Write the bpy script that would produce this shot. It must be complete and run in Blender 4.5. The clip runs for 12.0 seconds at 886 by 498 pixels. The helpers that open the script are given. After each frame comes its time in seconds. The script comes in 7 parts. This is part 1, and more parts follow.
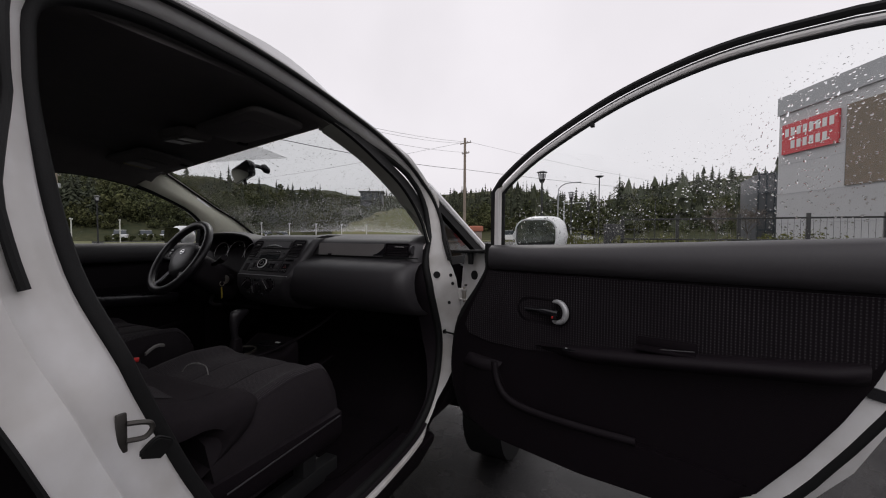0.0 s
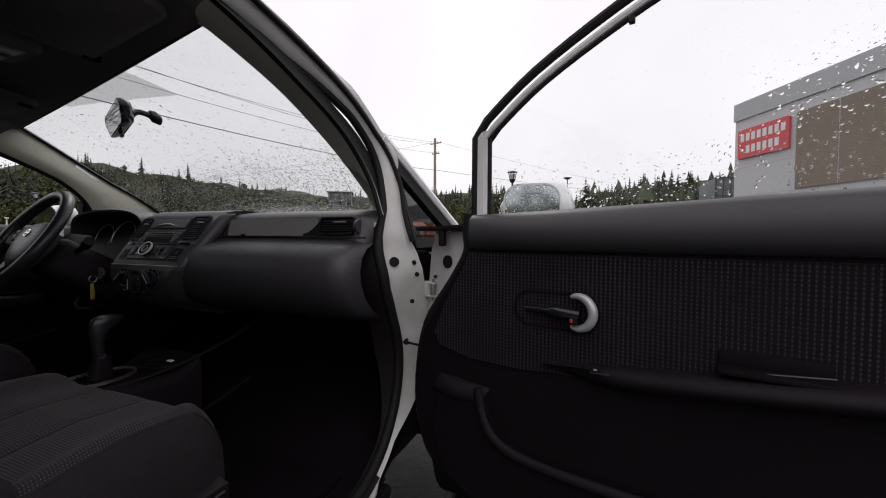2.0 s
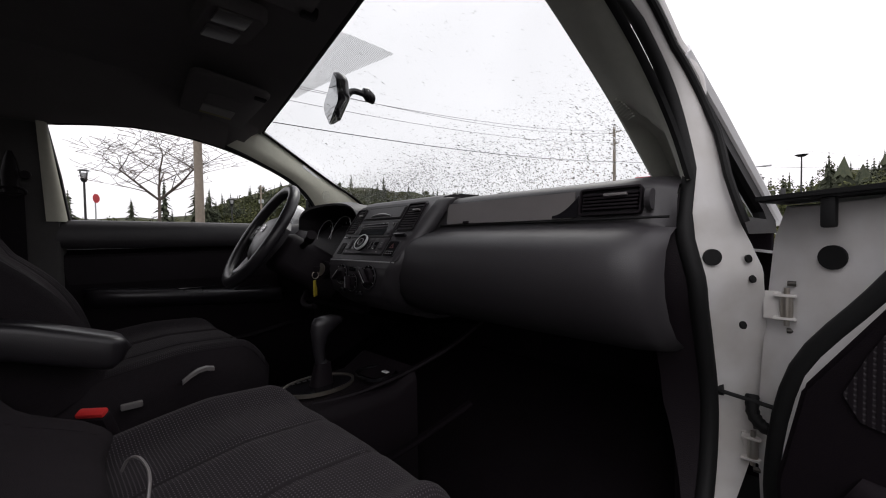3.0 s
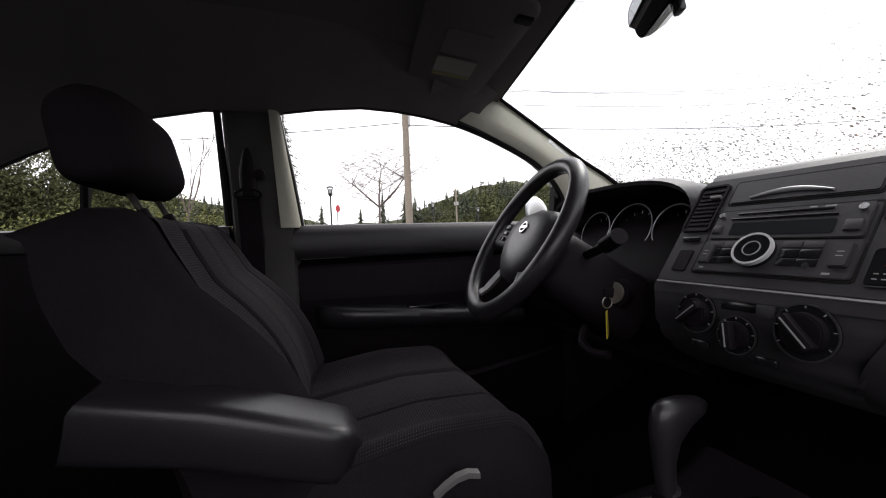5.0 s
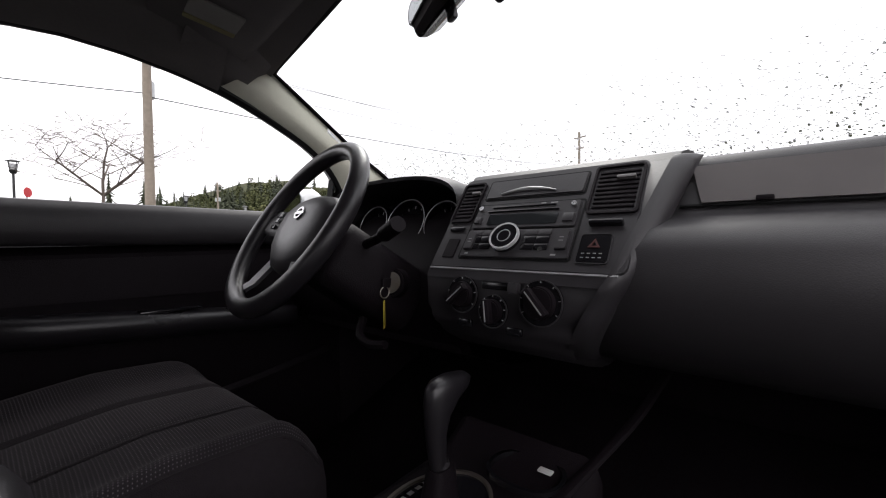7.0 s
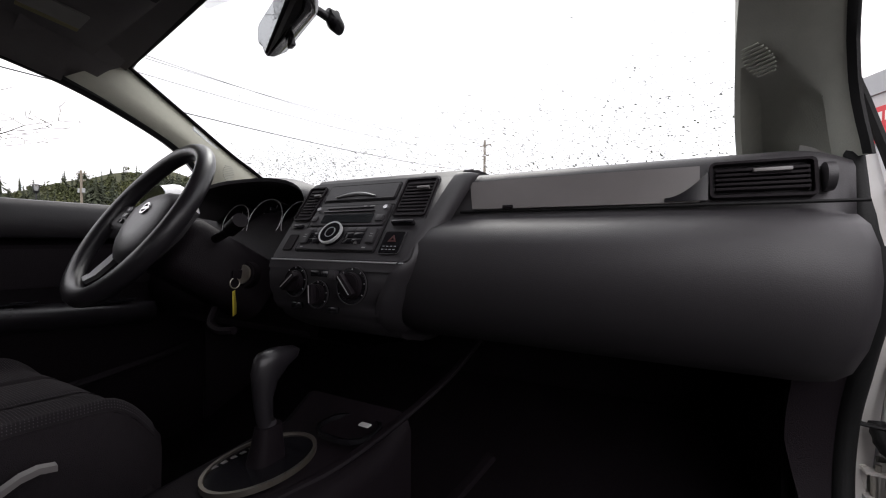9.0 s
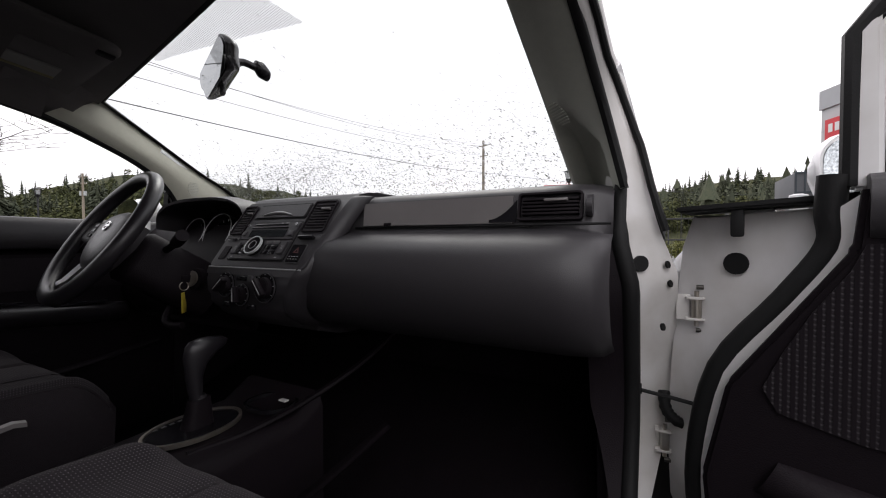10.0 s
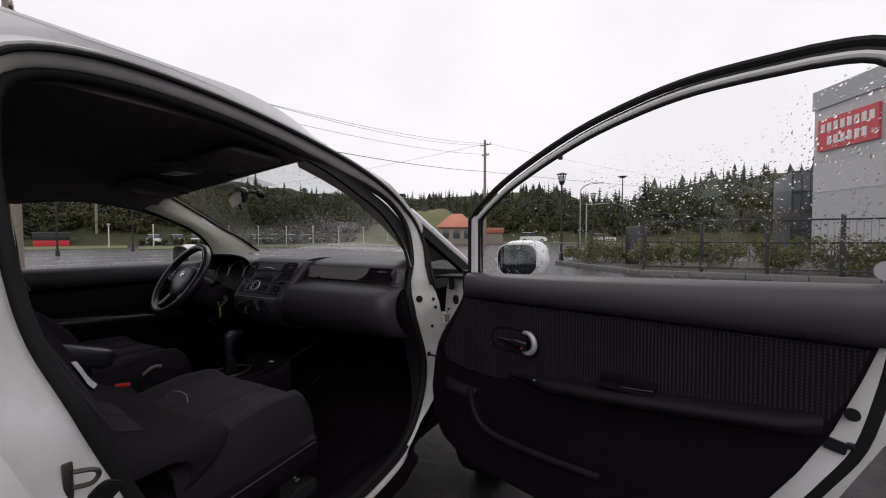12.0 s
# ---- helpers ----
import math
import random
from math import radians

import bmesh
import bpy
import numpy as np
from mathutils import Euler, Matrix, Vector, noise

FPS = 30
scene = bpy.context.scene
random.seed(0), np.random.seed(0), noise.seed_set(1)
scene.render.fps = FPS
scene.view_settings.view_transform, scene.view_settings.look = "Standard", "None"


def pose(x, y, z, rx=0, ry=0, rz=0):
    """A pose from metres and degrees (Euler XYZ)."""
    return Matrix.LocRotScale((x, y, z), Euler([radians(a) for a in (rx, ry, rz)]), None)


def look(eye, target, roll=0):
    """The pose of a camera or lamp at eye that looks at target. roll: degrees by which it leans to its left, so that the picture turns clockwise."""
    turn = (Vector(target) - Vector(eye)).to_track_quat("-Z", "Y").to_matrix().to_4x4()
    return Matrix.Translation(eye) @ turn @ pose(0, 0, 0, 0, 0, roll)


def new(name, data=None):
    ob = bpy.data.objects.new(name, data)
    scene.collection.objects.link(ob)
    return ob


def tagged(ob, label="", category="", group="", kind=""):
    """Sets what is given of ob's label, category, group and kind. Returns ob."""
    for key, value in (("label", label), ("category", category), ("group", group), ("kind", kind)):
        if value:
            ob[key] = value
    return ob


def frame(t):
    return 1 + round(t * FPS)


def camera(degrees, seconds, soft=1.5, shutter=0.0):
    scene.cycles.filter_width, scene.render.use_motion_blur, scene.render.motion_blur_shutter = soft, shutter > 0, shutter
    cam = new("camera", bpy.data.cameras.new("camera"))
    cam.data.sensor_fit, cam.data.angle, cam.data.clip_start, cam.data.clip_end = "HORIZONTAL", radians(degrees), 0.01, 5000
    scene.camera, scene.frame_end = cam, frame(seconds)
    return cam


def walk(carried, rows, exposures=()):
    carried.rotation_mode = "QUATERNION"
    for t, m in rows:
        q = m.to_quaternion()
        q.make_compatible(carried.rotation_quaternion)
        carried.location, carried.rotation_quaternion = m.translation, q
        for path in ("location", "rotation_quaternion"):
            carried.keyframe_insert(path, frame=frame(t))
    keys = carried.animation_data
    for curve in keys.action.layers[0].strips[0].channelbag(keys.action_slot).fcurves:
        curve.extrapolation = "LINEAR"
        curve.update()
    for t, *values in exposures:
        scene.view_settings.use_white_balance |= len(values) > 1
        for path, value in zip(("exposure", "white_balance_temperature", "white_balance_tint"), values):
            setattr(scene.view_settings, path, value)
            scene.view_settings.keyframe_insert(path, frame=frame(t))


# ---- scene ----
# Camera and its walk
cam = camera(96.0, 12.0, soft=1.1)
walk(cam, [
    (0, look((1.354, 0.290, 1.130), (0.491, 2.092, 1.056), 0.22)),
    (0.5, look((1.404, 0.374, 1.131), (0.700, 2.244, 1.061), 0.57)),
    (1, look((1.399, 0.407, 1.103), (0.766, 2.303, 1.034), 0.67)),
    (1.5, look((1.321, 0.498, 1.078), (0.691, 2.395, 1.008), 0.66)),
    (2, look((1.198, 0.676, 1.050), (0.471, 2.538, 0.985), 0.26)),
    (2.5, look((1.035, 0.807, 1.022), (0.014, 2.526, 0.978), -0.15)),
    (3, look((0.859, 0.867, 1.021), (-0.567, 2.268, 0.960), -0.91)),
    (3.5, look((0.703, 0.895, 1.022), (-0.978, 1.976, 0.973), -1.21)),
    (3.7, look((0.619, 0.923, 1.027), (-1.131, 1.892, 0.988), -1.44)),
    (5.3, look((0.316, 0.931, 1.038), (-1.587, 1.544, 0.985), -2.36)),
    (5.5, look((0.299, 0.936, 1.033), (-1.596, 1.572, 0.984), -2.14)),
    (6, look((0.275, 0.932, 1.014), (-1.503, 1.847, 0.975), -1.23)),
    (6.5, look((0.276, 0.953, 1.008), (-1.267, 2.224, 0.957), -0.85)),
    (7, look((0.300, 0.949, 1.010), (-0.997, 2.471, 0.955), -0.49)),
    (7.2, look((0.298, 0.957, 1.004), (-0.921, 2.542, 0.954), -0.70)),
    (8.8, look((0.455, 0.894, 0.996), (-0.505, 2.647, 0.939), 1.13)),
    (9, look((0.479, 0.921, 1.001), (-0.449, 2.692, 0.954), 0.29)),
    (9.5, look((0.571, 0.925, 1.007), (-0.353, 2.698, 0.960), -0.00)),
    (10, look((0.734, 0.877, 1.022), (-0.200, 2.645, 0.975), -0.12)),
    (10.5, look((0.920, 0.789, 1.041), (-0.020, 2.553, 0.989), 0.04)),
    (11, look((1.104, 0.658, 1.084), (0.158, 2.420, 1.024), 0.18)),
    (11.5, look((1.322, 0.492, 1.151), (0.366, 2.248, 1.087), -0.11)),
    (12, look((1.491, 0.338, 1.215), (0.531, 2.091, 1.149), -0.17)),
], exposures=[(0.0, 0.0), (0.6, 0.02), (1.0, 0.12), (2.2, 0.28), (2.8, 0.5), (3.7, 0.98), (5.5, 1.34), (7.0, 1.30), (9.0, 1.18), (10.0, 0.86), (11.0, 0.5), (11.5, 0.36), (12.0, 0.18)])

# World: an even overcast sky, and one very soft sun behind the cloud
world = bpy.data.worlds.new("overcast_world")
scene.world = world
world.use_nodes = True
wn, wl = world.node_tree.nodes, world.node_tree.links
sky = wn.new("ShaderNodeTexSky")
sky.sky_type = "NISHITA"
sky.sun_disc = False
sky.sun_elevation, sky.sun_rotation = radians(48), radians(150)
sky.air_density, sky.dust_density = 1.0, 6.0
grey = wn.new("ShaderNodeHueSaturation")
grey.inputs["Saturation"].default_value = 0.06
cloud = wn.new("ShaderNodeMix")
cloud.data_type = "RGBA"
cloud.inputs["Factor"].default_value = 0.80
cloud.inputs["B"].default_value = (7.80, 7.45, 7.85, 1)
wl.new(sky.outputs["Color"], grey.inputs["Color"])
wl.new(grey.outputs["Color"], cloud.inputs["A"])
drift, lift, tone = wn.new("ShaderNodeTexNoise"), wn.new("ShaderNodeMapRange"), wn.new("ShaderNodeHueSaturation")
drift.inputs["Scale"].default_value, drift.inputs["Detail"].default_value = 2.2, 4
lift.inputs["From Min"].default_value, lift.inputs["From Max"].default_value = 0.3, 0.7
lift.inputs["To Min"].default_value, lift.inputs["To Max"].default_value = 0.94, 1.06
wl.new(wn.new("ShaderNodeTexCoord").outputs["Generated"], drift.inputs["Vector"])
wl.new(drift.outputs["Fac"], lift.inputs["Value"])
wl.new(lift.outputs["Result"], tone.inputs["Value"])
wl.new(cloud.outputs["Result"], tone.inputs["Color"])
wl.new(tone.outputs["Color"], wn["Background"].inputs["Color"])
wn["Background"].inputs["Strength"].default_value = 0.125
sun = new("sun", bpy.data.lights.new("sun", "SUN"))
sun.data.energy, sun.data.angle, sun.data.color = 0.6, radians(25), (1.0, 0.97, 0.93)
sun.rotation_euler = (radians(42), 0, radians(-150))


# ---- materials ----
def mat(name, base, rough=0.6, metal=0.0, grain=None, vary=0.0, bump=0.0, scale=60.0, spec=0.5, coat=0.0, random_tint=0.0):
    """A principled material whose colour wanders between two tones at two scales, with fine relief."""
    m = bpy.data.materials.new(name)
    m.use_nodes = True
    n, l = m.node_tree.nodes, m.node_tree.links
    p = n["Principled BSDF"]
    p.inputs["Base Color"].default_value = (*base, 1)
    p.inputs["Roughness"].default_value = rough
    p.inputs["Metallic"].default_value = metal
    p.inputs["Specular IOR Level"].default_value = spec
    p.inputs["Coat Weight"].default_value = coat
    co = n.new("ShaderNodeTexCoord")
    if vary or grain:
        big, fine = n.new("ShaderNodeTexNoise"), n.new("ShaderNodeTexNoise")
        big.inputs["Scale"].default_value, fine.inputs["Scale"].default_value = scale * 0.06, scale
        big.inputs["Detail"].default_value = fine.inputs["Detail"].default_value = 5
        l.new(co.outputs["Object"], big.inputs["Vector"])
        l.new(co.outputs["Object"], fine.inputs["Vector"])
        add = n.new("ShaderNodeMath")
        add.operation = "ADD"
        l.new(big.outputs["Fac"], add.inputs[0])
        l.new(fine.outputs["Fac"], add.inputs[1])
        ramp = n.new("ShaderNodeMapRange")
        ramp.inputs["From Min"].default_value, ramp.inputs["From Max"].default_value = 0.7, 1.3
        l.new(add.outputs[0], ramp.inputs["Value"])
        mix = n.new("ShaderNodeMix")
        mix.data_type = "RGBA"
        other = grain or tuple(c * (1 - vary) for c in base)
        mix.inputs["A"].default_value, mix.inputs["B"].default_value = (*base, 1), (*other, 1)
        l.new(ramp.outputs["Result"], mix.inputs["Factor"])
        out = mix.outputs["Result"]
        if random_tint:
            info, hsv = n.new("ShaderNodeObjectInfo"), n.new("ShaderNodeHueSaturation")
            rr = n.new("ShaderNodeMapRange")
            rr.inputs["To Min"].default_value, rr.inputs["To Max"].default_value = 1 - random_tint, 1 + random_tint
            l.new(info.outputs["Random"], rr.inputs["Value"])
            l.new(rr.outputs["Result"], hsv.inputs["Value"])
            l.new(out, hsv.inputs["Color"])
            out = hsv.outputs["Color"]
        l.new(out, p.inputs["Base Color"])
        rmap = n.new("ShaderNodeMapRange")
        rmap.inputs["To Min"].default_value, rmap.inputs["To Max"].default_value = max(rough - 0.08, 0.02), min(rough + 0.1, 1)
        l.new(big.outputs["Fac"], rmap.inputs["Value"])
        l.new(rmap.outputs["Result"], p.inputs["Roughness"])
    if bump:
        tex = n.new("ShaderNodeTexNoise")
        tex.inputs["Scale"].default_value, tex.inputs["Detail"].default_value = scale * 6, 3
        l.new(co.outputs["Object"], tex.inputs["Vector"])
        b = n.new("ShaderNodeBump")
        b.inputs["Strength"].default_value, b.inputs["Distance"].default_value = bump, 0.002
        l.new(tex.outputs["Fac"], b.inputs["Height"])
        l.new(b.outputs["Normal"], p.inputs["Normal"])
    return m


def knit(name, dark, light, pitch, rough=0.85, ratio=1.0, rib=0.0):
    """Woven cloth: rows of small raised stitches with lighter thread on top."""
    m = mat(name, dark, rough, spec=0.08)
    n, l = m.node_tree.nodes, m.node_tree.links
    p = n["Principled BSDF"]
    co = n.new("ShaderNodeTexCoord")
    sep = n.new("ShaderNodeSeparateXYZ")
    l.new(co.outputs["UV"], sep.inputs[0])

    def wave(axis, freq, phase=None):
        mul = n.new("ShaderNodeMath")
        mul.operation = "MULTIPLY"
        mul.inputs[1].default_value = freq
        l.new(sep.outputs[axis], mul.inputs[0])
        s = n.new("ShaderNodeMath")
        s.operation = "SINE"
        l.new(mul.outputs[0], s.inputs[0])
        return s.outputs[0]
    k = 2 * math.pi / pitch
    a, b2 = wave(0, k), wave(1, k * ratio)
    for w in (a, b2):
        w.node.use_clamp = True
    prod = n.new("ShaderNodeMath")
    prod.operation = "MULTIPLY"
    row = n.new("ShaderNodeMapRange")
    row.inputs["To Min"].default_value = rib
    l.new(b2, row.inputs["Value"])
    l.new(a, prod.inputs[0])
    l.new(row.outputs["Result"], prod.inputs[1])
    rg = n.new("ShaderNodeMapRange")
    rg.inputs["From Min"].default_value, rg.inputs["From Max"].default_value = 0.1, 0.9
    l.new(prod.outputs[0], rg.inputs["Value"])
    wear = n.new("ShaderNodeTexNoise")
    wear.inputs["Scale"].default_value = 9
    l.new(co.outputs["Object"], wear.inputs["Vector"])
    amt = n.new("ShaderNodeMath")
    amt.operation = "MULTIPLY"
    l.new(rg.outputs["Result"], amt.inputs[0])
    l.new(wear.outputs["Fac"], amt.inputs[1])
    mix = n.new("ShaderNodeMix")
    mix.data_type = "RGBA"
    mix.inputs["A"].default_value, mix.inputs["B"].default_value = (*dark, 1), (*light, 1)
    l.new(amt.outputs[0], mix.inputs["Factor"])
    l.new(mix.outputs["Result"], p.inputs["Base Color"])
    bp = n.new("ShaderNodeBump")
    bp.inputs["Strength"].default_value, bp.inputs["Distance"].default_value = 0.6, 0.002
    l.new(prod.outputs[0], bp.inputs["Height"])
    l.new(bp.outputs["Normal"], p.inputs["Normal"])
    p.inputs["Sheen Weight"].default_value = 0.03
    return m


def glass_mat(name, tint=(0.95, 0.97, 0.965), rough=0.0, gloss=0.035):
    """Thin clear pane: see-through with a weak mirror on top that grows at the edge."""
    m = bpy.data.materials.new(name)
    m.use_nodes = True
    n, l = m.node_tree.nodes, m.node_tree.links
    n.remove(n["Principled BSDF"])
    clear, shine, mix, fr = (n.new(k) for k in ("ShaderNodeBsdfTransparent", "ShaderNodeBsdfGlossy", "ShaderNodeMixShader", "ShaderNodeLayerWeight"))
    clear.inputs["Color"].default_value = (*tint, 1)
    shine.inputs["Roughness"].default_value = rough
    fr.inputs["Blend"].default_value = 0.5
    steep = n.new("ShaderNodeMath")
    steep.operation = "POWER"
    steep.inputs[1].default_value = 5.0
    gain = n.new("ShaderNodeMath")
    gain.operation = "MULTIPLY_ADD"
    gain.inputs[1].default_value, gain.inputs[2].default_value = 0.8, gloss
    l.new(fr.outputs["Facing"], steep.inputs[0])
    l.new(steep.outputs[0], gain.inputs[0])
    l.new(gain.outputs[0], mix.inputs[0])
    l.new(clear.outputs[0], mix.inputs[1])
    l.new(shine.outputs[0], mix.inputs[2])
    l.new(mix.outputs[0], n["Material Output"].inputs["Surface"])
    return m


def by_island(m, low, high):
    """Lets every separate clump or leaf of a mesh be a little lighter or darker."""
    n, l = m.node_tree.nodes, m.node_tree.links
    p = n["Principled BSDF"]
    src = p.inputs["Base Color"].links[0].from_socket
    geo, rg, hsv = n.new("ShaderNodeNewGeometry"), n.new("ShaderNodeMapRange"), n.new("ShaderNodeHueSaturation")
    rg.inputs["To Min"].default_value, rg.inputs["To Max"].default_value = low, high
    l.new(geo.outputs["Random Per Island"], rg.inputs["Value"])
    l.new(rg.outputs["Result"], hsv.inputs["Value"])
    l.new(src, hsv.inputs["Color"])
    l.new(hsv.outputs["Color"], p.inputs["Base Color"])
    return m


def water_mat(name):
    """Clear water of a drop, bending what lies behind it."""
    m = bpy.data.materials.new(name)
    m.use_nodes = True
    n, l = m.node_tree.nodes, m.node_tree.links
    n.remove(n["Principled BSDF"])
    g = n.new("ShaderNodeBsdfGlass")
    g.inputs["IOR"].default_value, g.inputs["Roughness"].default_value = 1.14, 0.0
    l.new(g.outputs[0], n["Material Output"].inputs["Surface"])
    return m


M_WHITE = mat("white_car_paint", (0.80, 0.80, 0.81), 0.22, vary=0.05, scale=8, coat=0.6)
M_JAMB = mat("white_jamb_paint", (0.72, 0.715, 0.725), 0.36, grain=(0.50, 0.48, 0.46), scale=11, coat=0.2)
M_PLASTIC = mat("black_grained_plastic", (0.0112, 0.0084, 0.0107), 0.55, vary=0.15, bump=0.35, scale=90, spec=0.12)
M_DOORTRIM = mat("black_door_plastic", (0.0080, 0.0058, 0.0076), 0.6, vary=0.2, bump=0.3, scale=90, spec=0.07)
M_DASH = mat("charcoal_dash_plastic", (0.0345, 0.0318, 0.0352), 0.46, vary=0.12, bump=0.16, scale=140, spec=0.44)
M_STACK = mat("dark_grey_stack_plastic", (0.0350, 0.0322, 0.0358), 0.40, vary=0.10, bump=0.15, scale=110)
M_LID = mat("grey_brown_satin_trim", (0.165, 0.154, 0.153), 0.30, vary=0.10, scale=30, spec=0.5)
M_GLOSS = mat("gloss_black_plastic", (0.0104, 0.0099, 0.0118), 0.12, vary=0.1, scale=30)
M_RUBBER = mat("black_rubber_seal", (0.0104, 0.0104, 0.0109), 0.62, vary=0.2, bump=0.2, scale=60, spec=0.2)
M_CHROME = mat("brushed_chrome", (0.70, 0.70, 0.71), 0.18, metal=1.0, vary=0.08, scale=80)
M_SILVER = mat("satin_silver_plastic", (0.42, 0.42, 0.43), 0.36, metal=0.35, vary=0.08, scale=60)
M_SATIN = mat("bright_satin_trim", (0.62, 0.62, 0.63), 0.45, metal=0.2, vary=0.06, scale=60)
M_DARKSTEEL = mat("dark_striker_steel", (0.10, 0.095, 0.09), 0.4, metal=0.8, grain=(0.05, 0.045, 0.04), scale=40)
M_STEEL = mat("hinge_steel", (0.40, 0.39, 0.37), 0.35, metal=0.9, grain=(0.35, 0.31, 0.26), scale=40)
M_HEAD = mat("grey_headliner_cloth", (0.178, 0.166, 0.164), 0.95, vary=0.10, bump=0.5, scale=220, spec=0.1)
M_PILLARGREY = mat("light_grey_pillar_trim", (0.47, 0.475, 0.42), 0.7, vary=0.08, bump=0.3, scale=80, spec=0.2)
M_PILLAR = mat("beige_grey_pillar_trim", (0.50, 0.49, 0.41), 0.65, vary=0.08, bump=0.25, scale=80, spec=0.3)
M_CLOTH = mat("charcoal_seat_cloth", (0.0200, 0.0168, 0.0193), 0.9, vary=0.2, bump=0.6, scale=150, spec=0.06)
M_KNIT = knit("patterned_seat_knit", (0.0165, 0.0140, 0.0163), (0.150, 0.130, 0.148), 0.0040, ratio=0.85)
M_DOORKNIT = knit("dotted_door_cloth", (0.0090, 0.0068, 0.0087), (0.070, 0.064, 0.069), 0.0074, ratio=1.15, rib=0.35)
M_CARPET = mat("black_carpet", (0.0110, 0.0084, 0.0105), 0.97, vary=0.35, bump=0.9, scale=160, spec=0.03)
M_LEATHER = mat("worn_black_vinyl", (0.0183, 0.0165, 0.0194), 0.30, vary=0.15, bump=0.15, scale=120, spec=0.5)
M_RED = mat("red_plastic", (0.55, 0.03, 0.03), 0.4, vary=0.1)
M_DARKRED = mat("dim_red_print", (0.060, 0.008, 0.008), 0.5, vary=0.1)
M_PILLARSHADE = mat("shaded_pillar_tone", (0.065, 0.062, 0.061), 0.7, vary=0.1, bump=0.3, scale=90, spec=0.2)
M_REDFILM = mat("red_sticker_film", (0.75, 0.03, 0.06), 0.5, vary=0.06)
M_YELLOW = mat("yellow_key_tag", (0.65, 0.52, 0.06), 0.5, vary=0.15)
M_LABEL = mat("faded_yellow_print", (0.30, 0.27, 0.13), 0.7, vary=0.1)
M_BPILLARPALE = mat("pale_grey_label", (0.30, 0.29, 0.27), 0.7, vary=0.08)
M_PAPER = mat("white_paper", (0.75, 0.75, 0.74), 0.8, vary=0.05, scale=20)
M_INK = mat("grey_ink", (0.25, 0.25, 0.27), 0.8)
M_WHITEINK = mat("pale_print", (0.30, 0.30, 0.30), 0.6)
M_SCREEN = mat("dark_lcd", (0.02, 0.022, 0.024), 0.08)
M_GLASS = glass_mat("window_glass")
M_SCREENGLASS = glass_mat("green_tinted_windscreen", (0.77, 0.80, 0.795))
M_DROP = water_mat("raindrop")
M_DARKGLASS = glass_mat("dark_quarter_glass", (0.38, 0.40, 0.40), 0.0, 0.06)
M_MIRROR = mat("mirror_silver", (0.42, 0.43, 0.44), 0.01, metal=1.0)
M_WETMIRROR = mat("wet_mirror", (0.62, 0.65, 0.67), 0.05, metal=1.0, grain=(0.12, 0.13, 0.14), scale=300)
M_ASPHALT = mat("wet_asphalt", (0.034, 0.0325, 0.033), 0.27, grain=(0.0045, 0.0045, 0.0050), bump=0.8, scale=75, spec=0.18)
M_CONC = mat("pale_concrete", (0.135, 0.130, 0.126), 0.6, vary=0.25, bump=0.4, scale=12)
M_GRASS = mat("wet_winter_grass", (0.0850, 0.1020, 0.0298), 0.9, grain=(0.1360, 0.1190, 0.0510), bump=1.0, scale=4)
M_SOIL = mat("dark_planting_soil", (0.06, 0.048, 0.038), 0.95, vary=0.4, bump=0.8, scale=10)
M_BARK = mat("grey_brown_bark", (0.16, 0.13, 0.11), 0.9, vary=0.4, bump=0.8, scale=10)
M_STICKER = mat("milky_round_film", (0.36, 0.36, 0.37), 0.4, vary=0.1, scale=80)
M_NEEDLE = mat("dark_conifer_needles", (0.040, 0.048, 0.033), 0.85, grain=(0.066, 0.070, 0.046), scale=3, spec=0.1)
by_island(M_NEEDLE, 0.55, 1.6)
M_BROADLEAF = by_island(mat("olive_woodland_leaves", (0.0723, 0.0731, 0.0323), 0.85, grain=(0.0382, 0.0476, 0.0221), scale=1.2, spec=0.1), 0.5, 1.7)
M_WOOD = mat("far_woodland", (0.0306, 0.0374, 0.0204), 0.95, grain=(0.0680, 0.0663, 0.0340), scale=0.9, spec=0.1)
M_SHRUB = mat("yellow_green_shrub_leaves", (0.1445, 0.1360, 0.0298), 0.75, grain=(0.0765, 0.0935, 0.0255), scale=6)
by_island(M_SHRUB, 0.5, 1.5)
M_POLE = mat("weathered_utility_pole", (0.30, 0.25, 0.20), 0.85, vary=0.3, bump=0.5, scale=8)
M_BLACKMETAL = mat("black_painted_metal", (0.02, 0.02, 0.021), 0.4, vary=0.1)
M_GALV = mat("galvanised_steel", (0.45, 0.46, 0.47), 0.45, metal=0.6, vary=0.15, scale=5)
M_WIRE = mat("black_cable", (0.03, 0.03, 0.032), 0.6)
M_CLAD = mat("light_grey_cladding", (0.5100, 0.5100, 0.5185), 0.55, vary=0.06, scale=1.5)
M_LATTICE = mat("dark_grey_lattice", (0.0850, 0.0892, 0.0978), 0.6, vary=0.15, scale=2)
M_CLAD2 = mat("mid_grey_cladding", (0.40, 0.41, 0.425), 0.5, vary=0.1, scale=1.5)
M_BROWNWALL = mat("brown_stone_cladding", (0.2125, 0.1530, 0.1020), 0.7, grain=(0.1445, 0.1190, 0.0850), bump=0.5, scale=4)
M_SIGNRED = mat("red_sign_face", (0.60, 0.03, 0.04), 0.45, vary=0.05)
M_ROOFRED = mat("salmon_roof_shingle", (0.45, 0.16, 0.10), 0.8, vary=0.25, scale=6)
M_HOUSE = mat("brown_house_siding", (0.30, 0.25, 0.215), 0.7, vary=0.15, scale=6)
M_WINDOW = mat("dark_window_pane", (0.05, 0.06, 0.07), 0.08)
